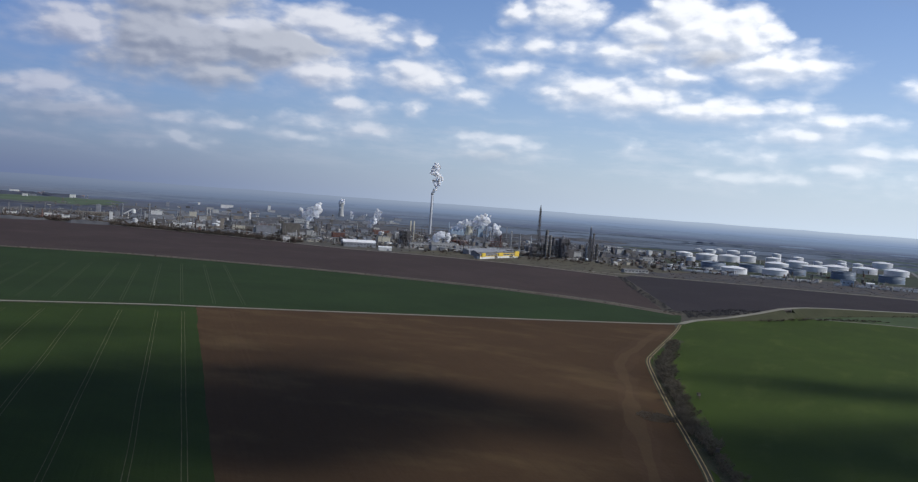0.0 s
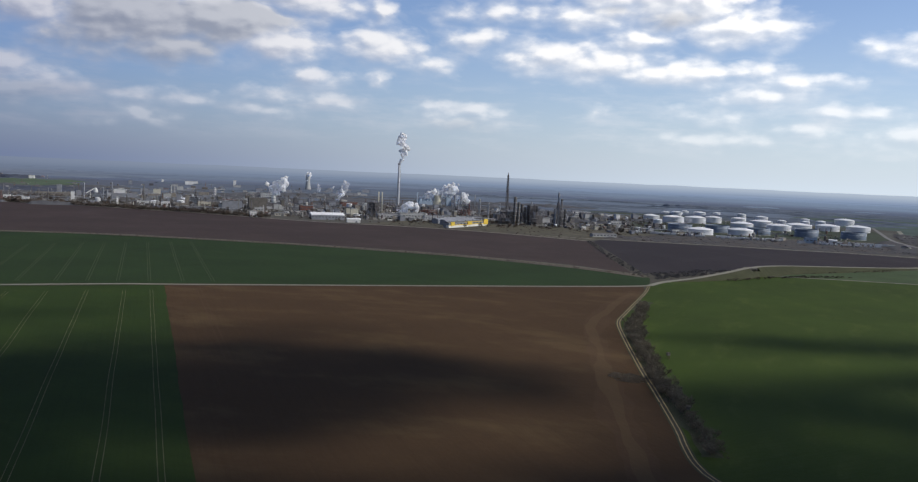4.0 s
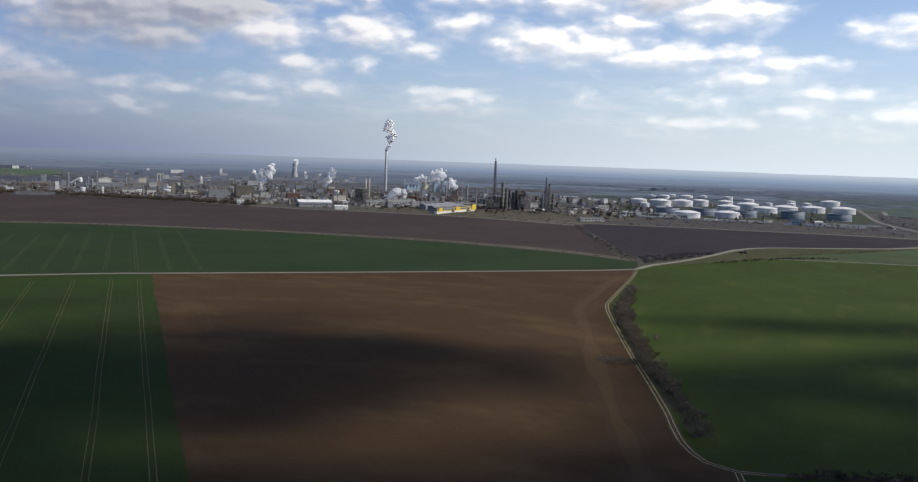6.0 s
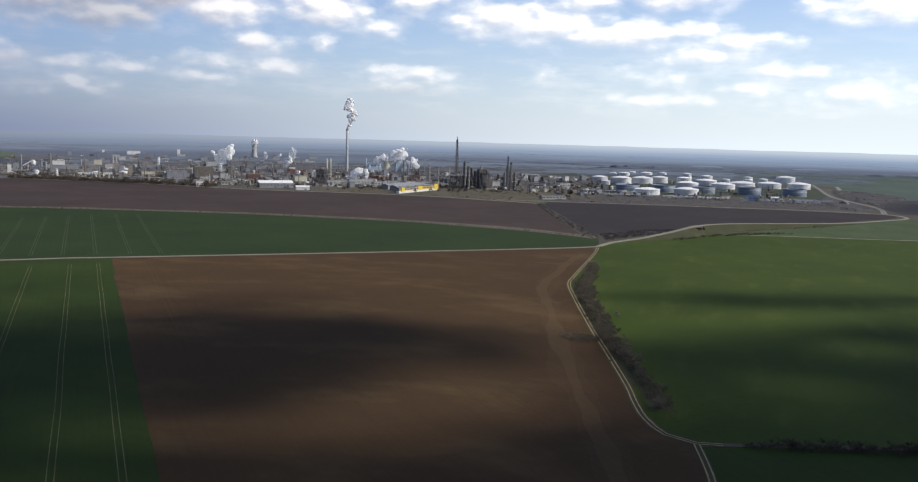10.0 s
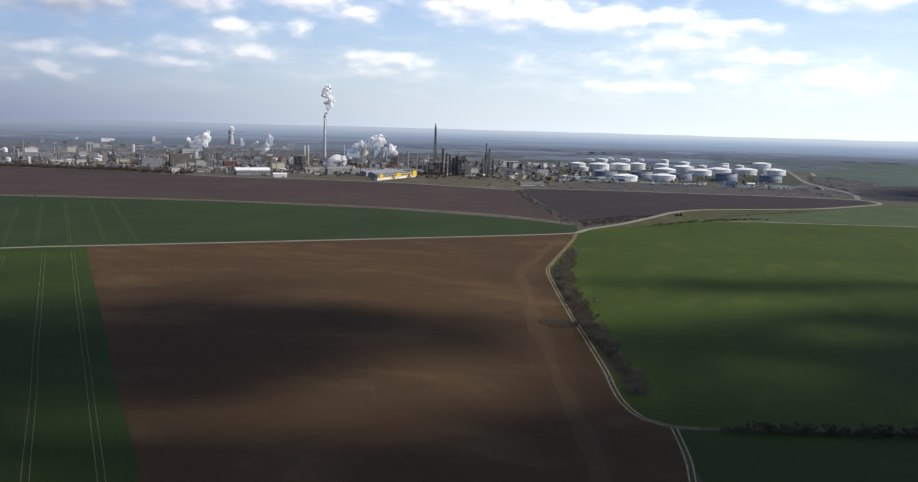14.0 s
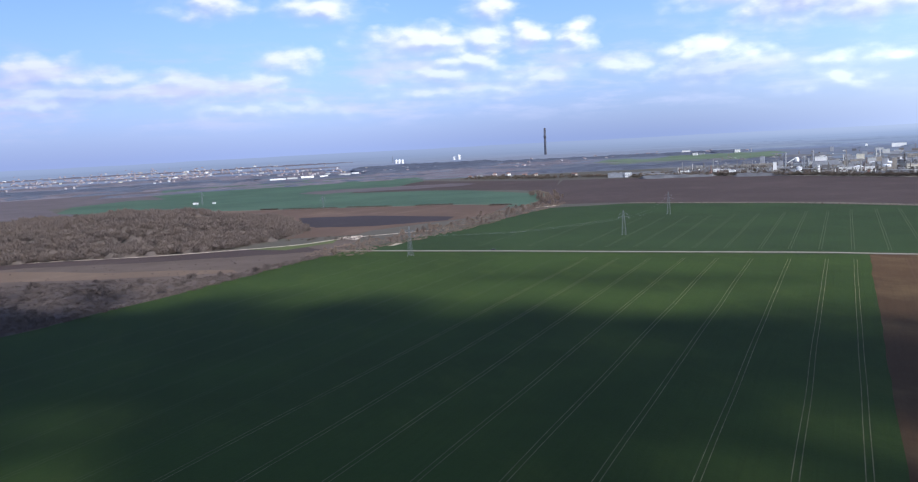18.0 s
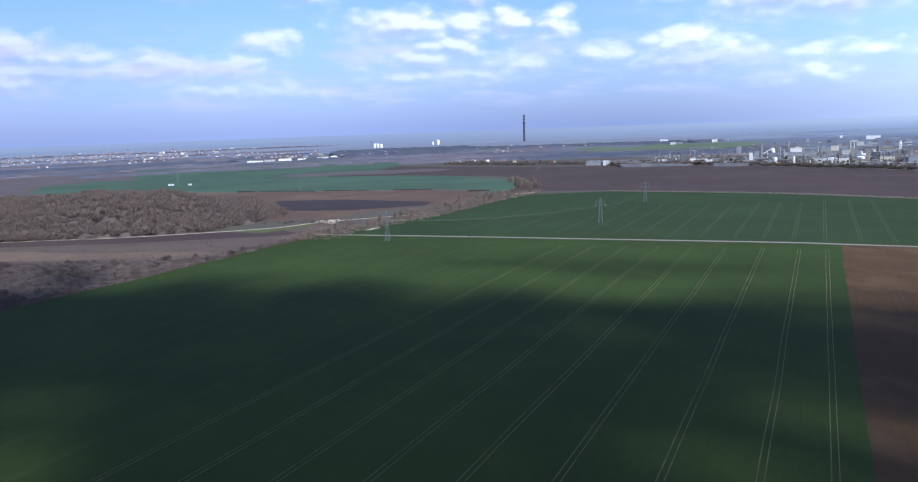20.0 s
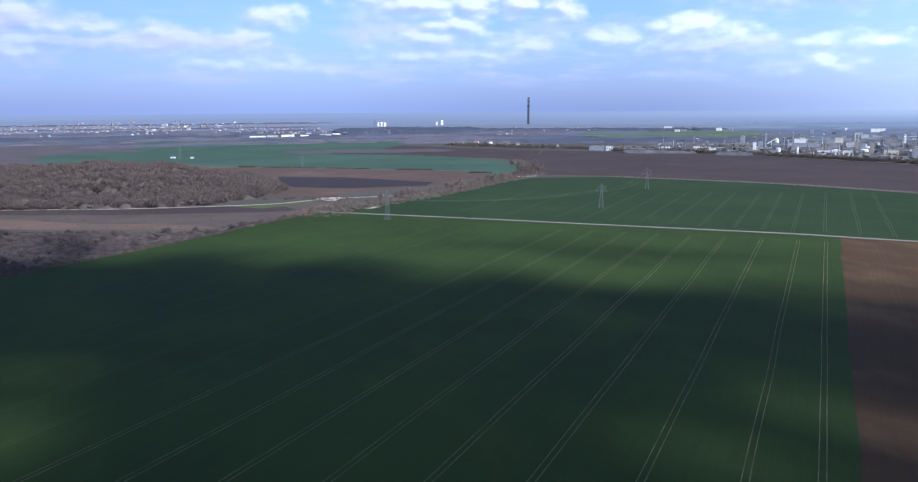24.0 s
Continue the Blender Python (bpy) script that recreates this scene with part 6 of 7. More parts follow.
# ---- trees and shrubs ----
def twig_tree(seed, h, spread, stems=1, limbs=9, twigs=110, low=0.35, fine=1.0):
    """A leafless tree or shrub as arrays: tapered trunk and limbs, then a crown of many thin twigs. Gives wood and twig parts."""
    rnd = random.Random(seed)
    wood, tips = Geo(), []
    for s in range(stems):
        a = rnd.uniform(0, 6.28)
        off = 0.0 if stems == 1 else rnd.uniform(0.1, 0.5) * spread
        base = Vector((off * math.cos(a), off * math.sin(a), -0.3))
        lean = Vector((rnd.uniform(-0.12, 0.12), rnd.uniform(-0.12, 0.12), 1)) if stems == 1 else Vector((math.cos(a) * 0.5, math.sin(a) * 0.5, 1))
        top = base + lean * h * (0.8 if stems == 1 else rnd.uniform(0.6, 0.9))
        wood.beam(base, base.lerp(top, 0.55), 0.045 * h / stems ** 0.5, 0.028 * h / stems ** 0.5, 5)
        wood.beam(base.lerp(top, 0.55), top, 0.028 * h / stems ** 0.5, 0.008 * h, 4)
        tips.append((base.lerp(top, 0.6), top))
        for k in range(max(2, limbs // stems)):
            u = rnd.uniform(low, 0.9)
            p = base.lerp(top, u)
            t = rnd.uniform(0, 6.28)
            reach = spread * rnd.uniform(0.55, 1.0) * (1.15 - u * 0.7)
            q = p + Vector((math.cos(t) * reach, math.sin(t) * reach, reach * rnd.uniform(0.35, 0.95)))
            wood.beam(p, q, 0.018 * h, 0.006 * h, 3)
            tips.append((p, q))
    vs, fs = [], []
    for i in range(twigs):
        p, q = rnd.choice(tips)
        o = p.lerp(q, rnd.uniform(0.25, 1.0))
        d = ((q - p).normalized() + Vector((rnd.gauss(0, 0.7), rnd.gauss(0, 0.7), rnd.gauss(0.35, 0.5)))).normalized()
        L = h * rnd.uniform(0.1, 0.26)
        w = d.cross(Vector((rnd.gauss(0, 1), rnd.gauss(0, 1), rnd.gauss(0, 1)))).normalized() * h * rnd.uniform(0.010, 0.022) * fine
        n = len(vs)
        m = o + d * L * 0.55 + Vector((0, 0, 0.04 * L))
        vs += [tuple(o - w), tuple(o + w), tuple(m + w * 0.9), tuple(m - w * 0.9), tuple(o + d * L)]
        fs += [(n, n + 1, n + 2), (n, n + 2, n + 3), (n + 3, n + 2, n + 4)]
    return wood, np.array(vs), np.array(fs)


def as_arrays(wood, v, f):
    """Wood and twigs together as one set of triangles."""
    tris = []
    for q in wood.f:
        tris += [(q[0], q[i], q[i + 1]) for i in range(1, len(q) - 1)]
    wv = np.array(wood.v)
    return np.vstack([wv, v]), np.vstack([np.array(tris), f + len(wv)])


def thicket(name, kinds, places, material, label, category="shrubs"):
    """Very many small trees or shrubs as one mesh: places are x, y, z, scale."""
    rnd = random.Random(len(places))
    vs, fs, n = [], [], 0
    for x, y, z, s in places:
        v, f = kinds[rnd.randrange(len(kinds))]
        a = rnd.uniform(0, 6.28)
        c, si = math.cos(a), math.sin(a)
        k = s * rnd.uniform(0.75, 1.2)
        w = v * (s, s, k)
        vs.append(np.stack([w[:, 0] * c - w[:, 1] * si + x, w[:, 0] * si + w[:, 1] * c + y, w[:, 2] + z], 1))
        fs.append(f + n)
        n += len(v)
    return tagged(arrays(name, np.vstack(vs), np.vstack(fs), material), label, category, "", "stuff")


SHRUB_SETS = [twig_tree(100 + i, 4.4, 2.6, 6, 30, 620, 0.08, 0.55) for i in range(6)]
TREE_SETS = [twig_tree(200 + i, 10.0, 3.8, 1, 16, 420, 0.2, 0.6) for i in range(6)]
BUSHES = [as_arrays(*s) for s in (twig_tree(300 + i, 1.0, 0.75, 3, 12, 90, 0.05, 1.3) for i in range(5))]


def tuft(seed, tall, blades=64):
    """A small far-off bush or bare tree, one metre high: a loose mass of twigs, each one thin blade."""
    rnd = random.Random(seed)
    vs, fs = [], []
    if tall:
        w = Geo().beam((0, 0, -0.03), (rnd.uniform(-0.04, 0.04), rnd.uniform(-0.04, 0.04), 0.6), 0.045, 0.02, 3)
        vs += w.v
        fs += [(f[0], f[i], f[i + 1]) for f in w.f for i in range(1, len(f) - 1)]
    for i in range(blades):
        a, u = rnd.uniform(0, 6.2832), rnd.random() ** 0.6
        wide = (0.48 if tall else 0.66) * u * rnd.uniform(0.6, 1.1)
        z = rnd.uniform(0.25, 0.75) * (1.1 - 0.4 * u) if tall else rnd.uniform(0.0, 0.5) * (1.1 - 0.5 * u)
        p = Vector((wide * math.cos(a), wide * math.sin(a), z))
        d = Vector((math.cos(a) * u + rnd.gauss(0, 0.35), math.sin(a) * u + rnd.gauss(0, 0.35), rnd.uniform(0.3, 1.3))).normalized()
        e = d.cross(Vector((rnd.gauss(0, 1), rnd.gauss(0, 1), rnd.gauss(0, 1)))).normalized() * rnd.uniform(0.02, 0.05)
        n = len(vs)
        vs += [tuple(p - e), tuple(p + e), tuple(p + d * rnd.uniform(0.2, 0.42))]
        fs.append((n, n + 1, n + 2))
    return np.array(vs), np.array(fs)


BUSH_TUFTS, TREE_TUFTS = [tuft(i, False) for i in range(8)], [tuft(20 + i, True, 120) for i in range(8)]


def canopy(name, poly, count, radius, height, cell, material, label, seed, floor=None, category="wood"):
    """A leafless wood or thicket seen from above: the ground and, on it, rounded crowns grown into one another."""
    rnd, rng = random.Random(seed), np.random.default_rng(seed)
    floor = floor or (lambda x, y: 0.0)
    xs, ys = [p[0] for p in poly], [p[1] for p in poly]
    gx, gy = np.arange(min(xs) - 9, max(xs) + 9, cell), np.arange(min(ys) - 9, max(ys) + 9, cell)
    X, Y = np.meshgrid(gx, gy, indexing="ij")
    X, Y = X + rng.uniform(-0.3, 0.3, X.shape) * cell, Y + rng.uniform(-0.3, 0.3, X.shape) * cell
    G = np.array([[floor(a, b) for a, b in zip(p, q)] for p, q in zip(X.tolist(), Y.tolist())]) - 0.3
    H = np.full(X.shape, -1.0)
    for x, y, z, h in fill(poly, count, height[0], height[1], seed):
        r = rnd.uniform(*radius)
        i0, i1 = np.searchsorted(gx, (x - r - cell, x + r + cell))
        j0, j1 = np.searchsorted(gy, (y - r - cell, y + r + cell))
        d = ((X[i0:i1, j0:j1] - x) ** 2 + (Y[i0:i1, j0:j1] - y) ** 2) / (r * r)
        H[i0:i1, j0:j1] = np.maximum(H[i0:i1, j0:j1], np.where(d < 1, h * (0.55 + 0.45 * np.sqrt(np.maximum(0, 1 - d))), -1.0))
    for k in range(2):  # twigs grow into one another
        P = np.pad(H, 1, mode="edge")
        H = (P[1:-1, 1:-1] * 2 + P[:-2, 1:-1] + P[2:, 1:-1] + P[1:-1, :-2] + P[1:-1, 2:]) / 6
    H = np.where(H > 0, H + rng.normal(0, 0.035, H.shape) * height[1], H)
    nx, ny = X.shape
    at = np.arange(nx * ny).reshape(nx, ny)
    a, b, c, d = at[:-1, :-1].ravel(), at[1:, :-1].ravel(), at[1:, 1:].ravel(), at[:-1, 1:].ravel()
    up = (H > 0).ravel()
    keep = up[a] | up[b] | up[c] | up[d]
    tris = np.vstack([np.stack([a, b, c], 1)[keep], np.stack([a, c, d], 1)[keep]])
    ob = arrays(name, np.stack([X.ravel(), Y.ravel(), (G + H).ravel()], 1), tris, material)
    return tagged(ob, label, category, "", "stuff")


def plant_set(sets, name, twig_mat, label, category, group):
    """The first of each kind, from which the others are copied."""
    made = []
    for wood, v, f in sets:
        b = thing(name, 0, 0, 0, label, category, group, 0)
        part("trunk" if name == "bare_tree" else "stem", wood, M_BARK, b)
        arrays("crown", v, f, twig_mat, b)
        made.append(b)
    return made


def scatter(made, places):
    """Stands the first ones and their copies at places x, y, scale."""
    for i, (x, y, s) in enumerate(places):
        m = pose(x, y, gz(x, y), 0, 0, random.uniform(0, 360))
        if i < len(made):
            made[i].matrix_basis = m
            made[i].scale = (s, s, s)
        else:
            ob = copy_thing(made[i % len(made)], m)
            ob.scale = (s, s, s)


def along(pts, n, spread, lo, hi, seed):
    """n places x, y, scale along a line of points, spread to both sides."""
    rnd = random.Random(seed)
    segs = list(zip(pts, pts[1:]))
    lens = [math.dist(a, b) for a, b in segs]
    out = []
    for i in range(n):
        d = sum(lens) * (i + rnd.uniform(0.1, 0.9)) / n
        for (a, b), L in zip(segs, lens):
            if d <= L:
                break
            d -= L
        u = min(1, d / L)
        nx, ny = (b[1] - a[1]) / L, -(b[0] - a[0]) / L
        o = rnd.uniform(-spread, spread)
        out.append((a[0] + (b[0] - a[0]) * u + nx * o, a[1] + (b[1] - a[1]) * u + ny * o, rnd.uniform(lo, hi)))
    return out


def inside(poly, x, y):
    hit = False
    for (x0, y0), (x1, y1) in zip(poly, poly[1:] + poly[:1]):
        if (y0 > y) != (y1 > y) and x < (x1 - x0) * (y - y0) / (y1 - y0) + x0:
            hit = not hit
    return hit


def fill(poly, n, lo, hi, seed, z=None):
    rnd = random.Random(seed)
    xs, ys = [p[0] for p in poly], [p[1] for p in poly]
    out = []
    while len(out) < n:
        x, y = rnd.uniform(min(xs), max(xs)), rnd.uniform(min(ys), max(ys))
        if inside(poly, x, y):
            out.append((x, y, z(x, y) if z else gz(x, y), rnd.uniform(lo, hi)))
    return out


# the hedge along the dirt track
hedge = plant_set(SHRUB_SETS, "hedge_shrub", M_TWIG, "leafless grey-brown shrub in the trackside hedge", "shrub", "hedge along the track")
H_LINE = [(134, 670), (118, 605), (107.5, 570), (102, 530), (97, 470), (93.5, 420), (92.5, 370), (91.5, 330), (90, 300)]
scatter(hedge, along(H_LINE, 115, 3.6, 0.55, 1.15, 5) + along(H_LINE[1:7], 70, 4.2, 0.8, 1.4, 6))
thicket("hedge_brambles", BUSHES, [(x, y, 0.1, s) for x, y, s in along(H_LINE, 420, 5.0, 0.8, 2.0, 7)], M_TWIG, "low brown brambles under the trackside hedge")
# the dark hedge across the south-east
hedge2 = plant_set(SHRUB_SETS, "hedge_shrub", M_TWIG_DARK, "dense dark leafless hedge shrub", "shrub", "hedge across the fields")
scatter(hedge2, along([(112, 264), (200, 258), (420, 244)], 95, 1.6, 0.6, 0.95, 8))
thicket("hedge_undergrowth", BUSHES, [(x, y, 0.1, s) for x, y, s in along([(106, 263), (200, 258), (420, 244)], 520, 2.4, 1.2, 2.6, 9)], M_TWIG_DARK, "dense dark undergrowth of a field hedge")
thicket("field_scrub", BUSHES, fill([(68, 420), (71, 410), (78, 406), (86, 409), (87, 417), (80, 425), (72, 427)], 300, 0.8, 1.7, 10), M_TWIG, "dark patch of low scrub in the ploughed field")
# tree line along the west edge of the wheat
trees = plant_set(TREE_SETS, "bare_tree", M_TWIG_PALE, "leafless pale brown field-edge tree", "tree", "field-edge trees")
T_LINE = [(-660, 440), (-690, 490), (-715, 600), (-745, 700), (-790, 800), (-830, 930), (-860, 990)]
scatter(trees, along(T_LINE, 80, 20.0, 0.5, 1.0, 11) + along([(-1010, 1140), (-910, 1045), (-850, 985)], 40, 24.0, 0.8, 1.3, 12))
thicket("tree_line_scrub", BUSH_TUFTS, [(x, y, 0.1, s) for x, y, s in along(T_LINE, 1500, 30.0, 1.0, 3.6, 13)], M_TWIG_PALE, "pale brown scrub along a field edge")
thicket("meadow_scrub", BUSH_TUFTS, [(x, y, 0.1, s) for x, y, s in along([(-520, -40), (-556, 150), (-590, 240), (-620, 316), (-648, 378), (-672, 440)], 800, 9.0, 0.8, 3.4, 14)], M_BRUSH,
        "brown leafless scrub beside the wheat")
BRUSH = [(-645, 381), (-626, 341), (-616, 316), (-612, 290), (-592, 256), (-582, 225), (-569, 183), (-551, 153), (-534, 60), (-504, -60), (-700, -60), (-765, 100), (-765, 205), (-734, 225), (-716, 254), (-674, 283), (-652, 318), (-648, 345)]
canopy("meadow_thicket", BRUSH, 1300, (2.0, 5.0), (0.6, 2.0), 2.2, M_BRUSH, "grey-brown leafless thicket along the wheat", 44, None, "shrubs")
thicket("meadow_twigs", BUSH_TUFTS, fill(BRUSH, 3800, 1.2, 3.4, 45), M_BRUSH, "loose grey-brown twigs of a thicket along the wheat")
thicket("meadow_saplings", TREE_TUFTS, fill(BRUSH, 200, 3.5, 7.5, 46), M_BRUSH, "scattered bare saplings in a thicket", "trees")
thicket("meadow_bushes", BUSH_TUFTS, fill([(-930, 240), (-800, 400), (-660, 420), (-600, 150), (-640, 50), (-900, 60)], 200, 0.8, 2.0, 15), M_BRUSH, "scattered brown bushes on a meadow strip")

# the wooded mound in the west
MOUND = [(-975, 60), (-938, 256), (-860, 346), (-820, 410), (-852, 505), (-908, 580), (-1120, 660), (-1330, 560), (-1380, 300), (-1250, 60)]


def mound_z(x, y):
    """The mound swells from its foot along the edge of the wood."""
    if not inside(MOUND, x, y):
        return 0.0
    near = 1e9
    for (x0, y0), (x1, y1) in zip(MOUND, MOUND[1:] + MOUND[:1]):
        dx, dy = x1 - x0, y1 - y0
        u = min(1.0, max(0.0, ((x - x0) * dx + (y - y0) * dy) / (dx * dx + dy * dy)))
        near = min(near, math.hypot(x - x0 - u * dx, y - y0 - u * dy))
    k = min(1.0, near / 150.0)
    return k * k * (3 - 2 * k) * (20.0 + 10.0 * noise.noise((x * 0.014, y * 0.014, 6.0)))


canopy("mound_wood", MOUND, 2500, (3.5, 8.0), (2.8, 6.6), 2.4, M_CANOPY, "dense grey-brown leafless wood on a low mound", 16, mound_z)
thicket("mound_tree_tops", TREE_TUFTS, fill(MOUND, 5600, 7.0, 11.5, 17, mound_z), M_MOUND, "bare tree tops standing out of a wood", "wood")
thicket("mound_edge_scrub", TREE_TUFTS, [(x, y, mound_z(x, y), s) for x, y, s in along([(-985, 130), (-942, 262), (-866, 352), (-828, 412), (-858, 500), (-912, 572)], 620, 13.0, 4.5, 8.0, 47)], M_MOUND, "low bare scrub at the foot of a wooded mound")
thicket("west_wood", TREE_TUFTS, fill([(-1390, 250), (-1500, 560), (-1560, 520), (-1600, 200)], 420, 7.0, 12.0, 18), M_TWIG_DARK, "dark leafless wood edge", "wood")

for a, b in (((-1298, 778), (-1203, 826)), ((-1194, 838), (-1115, 878)), ((-1077, 898), (-1021, 933)), ((-1340, 757), (-1310, 772)), ((-935, 932), (-905, 951))):
    thicket("broken_hedge", BUSH_TUFTS, [(x, y, 0.1, s) for x, y, s in along([a, b], 90, 4.0, 1.5, 4.0, int(-a[0]))], M_TWIG_DARK, "dark broken piece of a field hedge")
thicket("sand_bushes", BUSH_TUFTS, fill([(-830, 490), (-790, 520), (-745, 545), (-760, 575), (-800, 560)], 60, 1.5, 4.0, 71), M_TWIG_DARK, "dark bushes round a sandy patch")

# strips of trees round the works
thicket("works_tree_belt", TREE_TUFTS, [(x, y, 0, s) for x, y, s in along([(-1150, 1612), (-944, 1676), (-784, 1662), (-544, 1602), (-400, 1545)], 560, 16.0, 4.5, 9.5, 19)], M_TUFT, "brown leafless trees along the works fence", "trees")
thicket("works_trees", TREE_TUFTS, fill([(-1180, 1680), (-700, 1720), (-430, 1640), (-420, 1720), (-700, 2000), (-1150, 1980)], 700, 4.0, 9.0, 20), M_TUFT, "bare trees between works buildings", "trees")
thicket("works_trees_mid", TREE_TUFTS, fill([(-420, 1560), (-60, 1500), (60, 1560), (260, 1480), (420, 1560), (420, 2200), (-300, 2250)], 700, 3.0, 8.0, 21), M_TUFT, "bare trees between process units", "trees")
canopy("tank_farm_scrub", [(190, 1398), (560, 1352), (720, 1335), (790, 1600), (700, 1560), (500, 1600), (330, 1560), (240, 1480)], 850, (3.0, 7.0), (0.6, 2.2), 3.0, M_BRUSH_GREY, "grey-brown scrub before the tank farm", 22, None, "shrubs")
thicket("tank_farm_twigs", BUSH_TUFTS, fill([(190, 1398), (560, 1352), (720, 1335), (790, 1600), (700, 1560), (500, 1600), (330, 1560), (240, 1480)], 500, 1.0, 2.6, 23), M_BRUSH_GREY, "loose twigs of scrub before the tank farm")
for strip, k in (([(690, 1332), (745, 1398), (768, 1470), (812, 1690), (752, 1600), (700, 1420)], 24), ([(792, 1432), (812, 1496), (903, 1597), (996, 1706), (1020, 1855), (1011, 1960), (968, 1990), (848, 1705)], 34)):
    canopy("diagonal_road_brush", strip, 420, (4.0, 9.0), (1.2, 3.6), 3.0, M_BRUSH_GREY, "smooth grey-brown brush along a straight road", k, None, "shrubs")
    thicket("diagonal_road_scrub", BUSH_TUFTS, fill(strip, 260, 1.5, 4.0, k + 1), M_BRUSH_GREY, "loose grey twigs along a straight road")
thicket("ditch_hedge", BUSH_TUFTS, [(x, y, 0, s) for x, y, s in along([(172, 1326), (168, 1131), (170, 999), (172, 880)], 170, 5.5, 1.2, 3.8, 24)], M_BRUSH_GREY, "grey leafless hedge along a ditch")
thicket("bridge_scrub", BUSH_TUFTS, fill([(180, 845), (215, 880), (262, 925), (300, 975), (250, 960), (185, 905)], 330, 1.2, 3.4, 25), M_BRUSH_GREY, "brown scrub beside the bridge road")
thicket("bridge_scrub_south", BUSH_TUFTS, [(x, y, 0, s) for x, y, s in along([(255, 868), (300, 905), (345, 930), (420, 960)], 130, 7.0, 1.2, 3.6, 26)], M_TWIG_DARK, "dark scrub at the foot of the embankment")
thicket("north_strip_scrub", BUSH_TUFTS, [(x, y, 0, s) for x, y, s in along([(176, 868), (100, 936), (-28, 996), (-216, 1043), (-361, 1056), (-505, 1061), (-730, 1014)], 330, 6.0, 0.8, 2.6, 27)], M_TWIG_DARK, "dark scrub between two fields")
thicket("road_east_scrub", BUSH_TUFTS, [(x, y, 0, s) for x, y, s in along([(352, 965), (448, 1022), (520, 1060)], 90, 6.0, 1.0, 3.0, 28)], M_TWIG_DARK, "scrub beside the road bank")
thicket("hamlet_trees", TREE_TUFTS, fill([(-1680, 1560), (-1400, 1590), (-1180, 1660), (-1150, 1720), (-1420, 1680), (-1680, 1680)], 300, 4.0, 10.0, 29), M_TUFT, "bare trees round hamlet houses", "trees")



def hide(x, y, turn):
    """A raised hunting hide: legs, box, roof, ladder."""
    b = thing("hunting_hide", x, y, turn, "small wooden hunting hide on stilts by a hedge", "hide", "hunting hides")
    for sx in (-0.7, 0.7):
        for sy in (-0.7, 0.7):
            part("leg", Geo().beam((sx * 1.2, sy * 1.2, 0), (sx, sy, 2.0), 0.14), M_BARK, b)
    part("cabin", Geo().box(0, 0, 2.0, 1.6, 1.6, 1.4), M_BROWN, b)
    part("roof", Geo().box(0, 0, 3.4, 1.9, 1.9, 0.12), M_BARK, b)
    part("ladder", Geo().beam((0, -1.6, 0), (0, -0.8, 2.0), 0.3), M_BARK, b)
    return b


hide(109, 469, 20)
hide(93, 357, -10)

# ---- pylons ----


def pylon(x, y, h, turn, label):
    b = thing("power_pylon", x, y, turn, label, "pylon", "power line pylons")
    half = lambda z: 2.0 - 1.6 * z / h
    corners = ((-1, -1), (1, -1), (1, 1), (-1, 1))
    zs = [0.0, h * 0.2, h * 0.37, h * 0.51, h * 0.63, h * 0.74, h * 0.86, h]
    for cx, cy in corners:
        part("leg", Geo().beam((cx * half(0), cy * half(0), 0), (cx * half(h), cy * half(h), h), 0.18), M_PYLON, b)
    for z0, z1 in zip(zs, zs[1:]):
        for (ax, ay), (bx, by) in zip(corners, corners[1:] + corners[:1]):
            part("brace", Geo().beam((ax * half(z0), ay * half(z0), z0), (bx * half(z1), by * half(z1), z1), 0.085), M_PYLON, b)
            part("brace", Geo().beam((bx * half(z0), by * half(z0), z0), (ax * half(z1), ay * half(z1), z1), 0.085), M_PYLON, b)
    for z, w in ((h * 0.72, 5.2), (h * 0.86, 3.8)):
        for s in (-1, 1):
            g = Geo().beam((0, 0, z + 0.9), (s * w, 0, z), 0.15).beam((0, 0, z), (s * w, 0, z), 0.15)
            arm = part("cross_arm", g, M_PYLON, b)
            part("insulator", Geo().lathe(s * w, 0, [(0.12, z - 1.6), (0.18, z - 0.8), (0.12, z)], 6), M_GREY, arm)
    for cx, cy in corners:
        part("footing", Geo().box(cx * 2.0, cy * 2.0, -0.3, 0.7, 0.7, 0.6), M_GREY, b)
    return b


PYLONS = [(-588, 481, 27.0), (-501, 688, 25.0), (-580, 890, 27.0), (-1227, 814, 22.0), (-1672, 806, 27.0)]
for x, y, h in PYLONS:
    pylon(x, y, h, 24, "grey steel lattice power pylon in the field")
for (xa, ya, ha), (xb, yb, hb) in zip(PYLONS[:2], PYLONS[1:3]):
    for s in (-1, 1):
        line = new("power_line", Geo().mesh("power_line"))
        g = Geo()
        pts = [Vector((xa + (xb - xa) * k / 10 + s * 5, ya + (yb - ya) * k / 10, ha * 0.7 + (hb - ha) * 0.7 * k / 10 - 5.0 * (1 - (k / 5 - 1) ** 2))) for k in range(11)]
        for p, q in zip(pts, pts[1:]):
            g.beam(p, q, 0.05, None, 3)
        line.data = g.mesh("power_line")
        line.data.materials.append(M_STEEL)
        tagged(line, "thin sagging steel power line between pylons", "cable", "power lines")

# ---- houses, town, silos, the far chimney ----


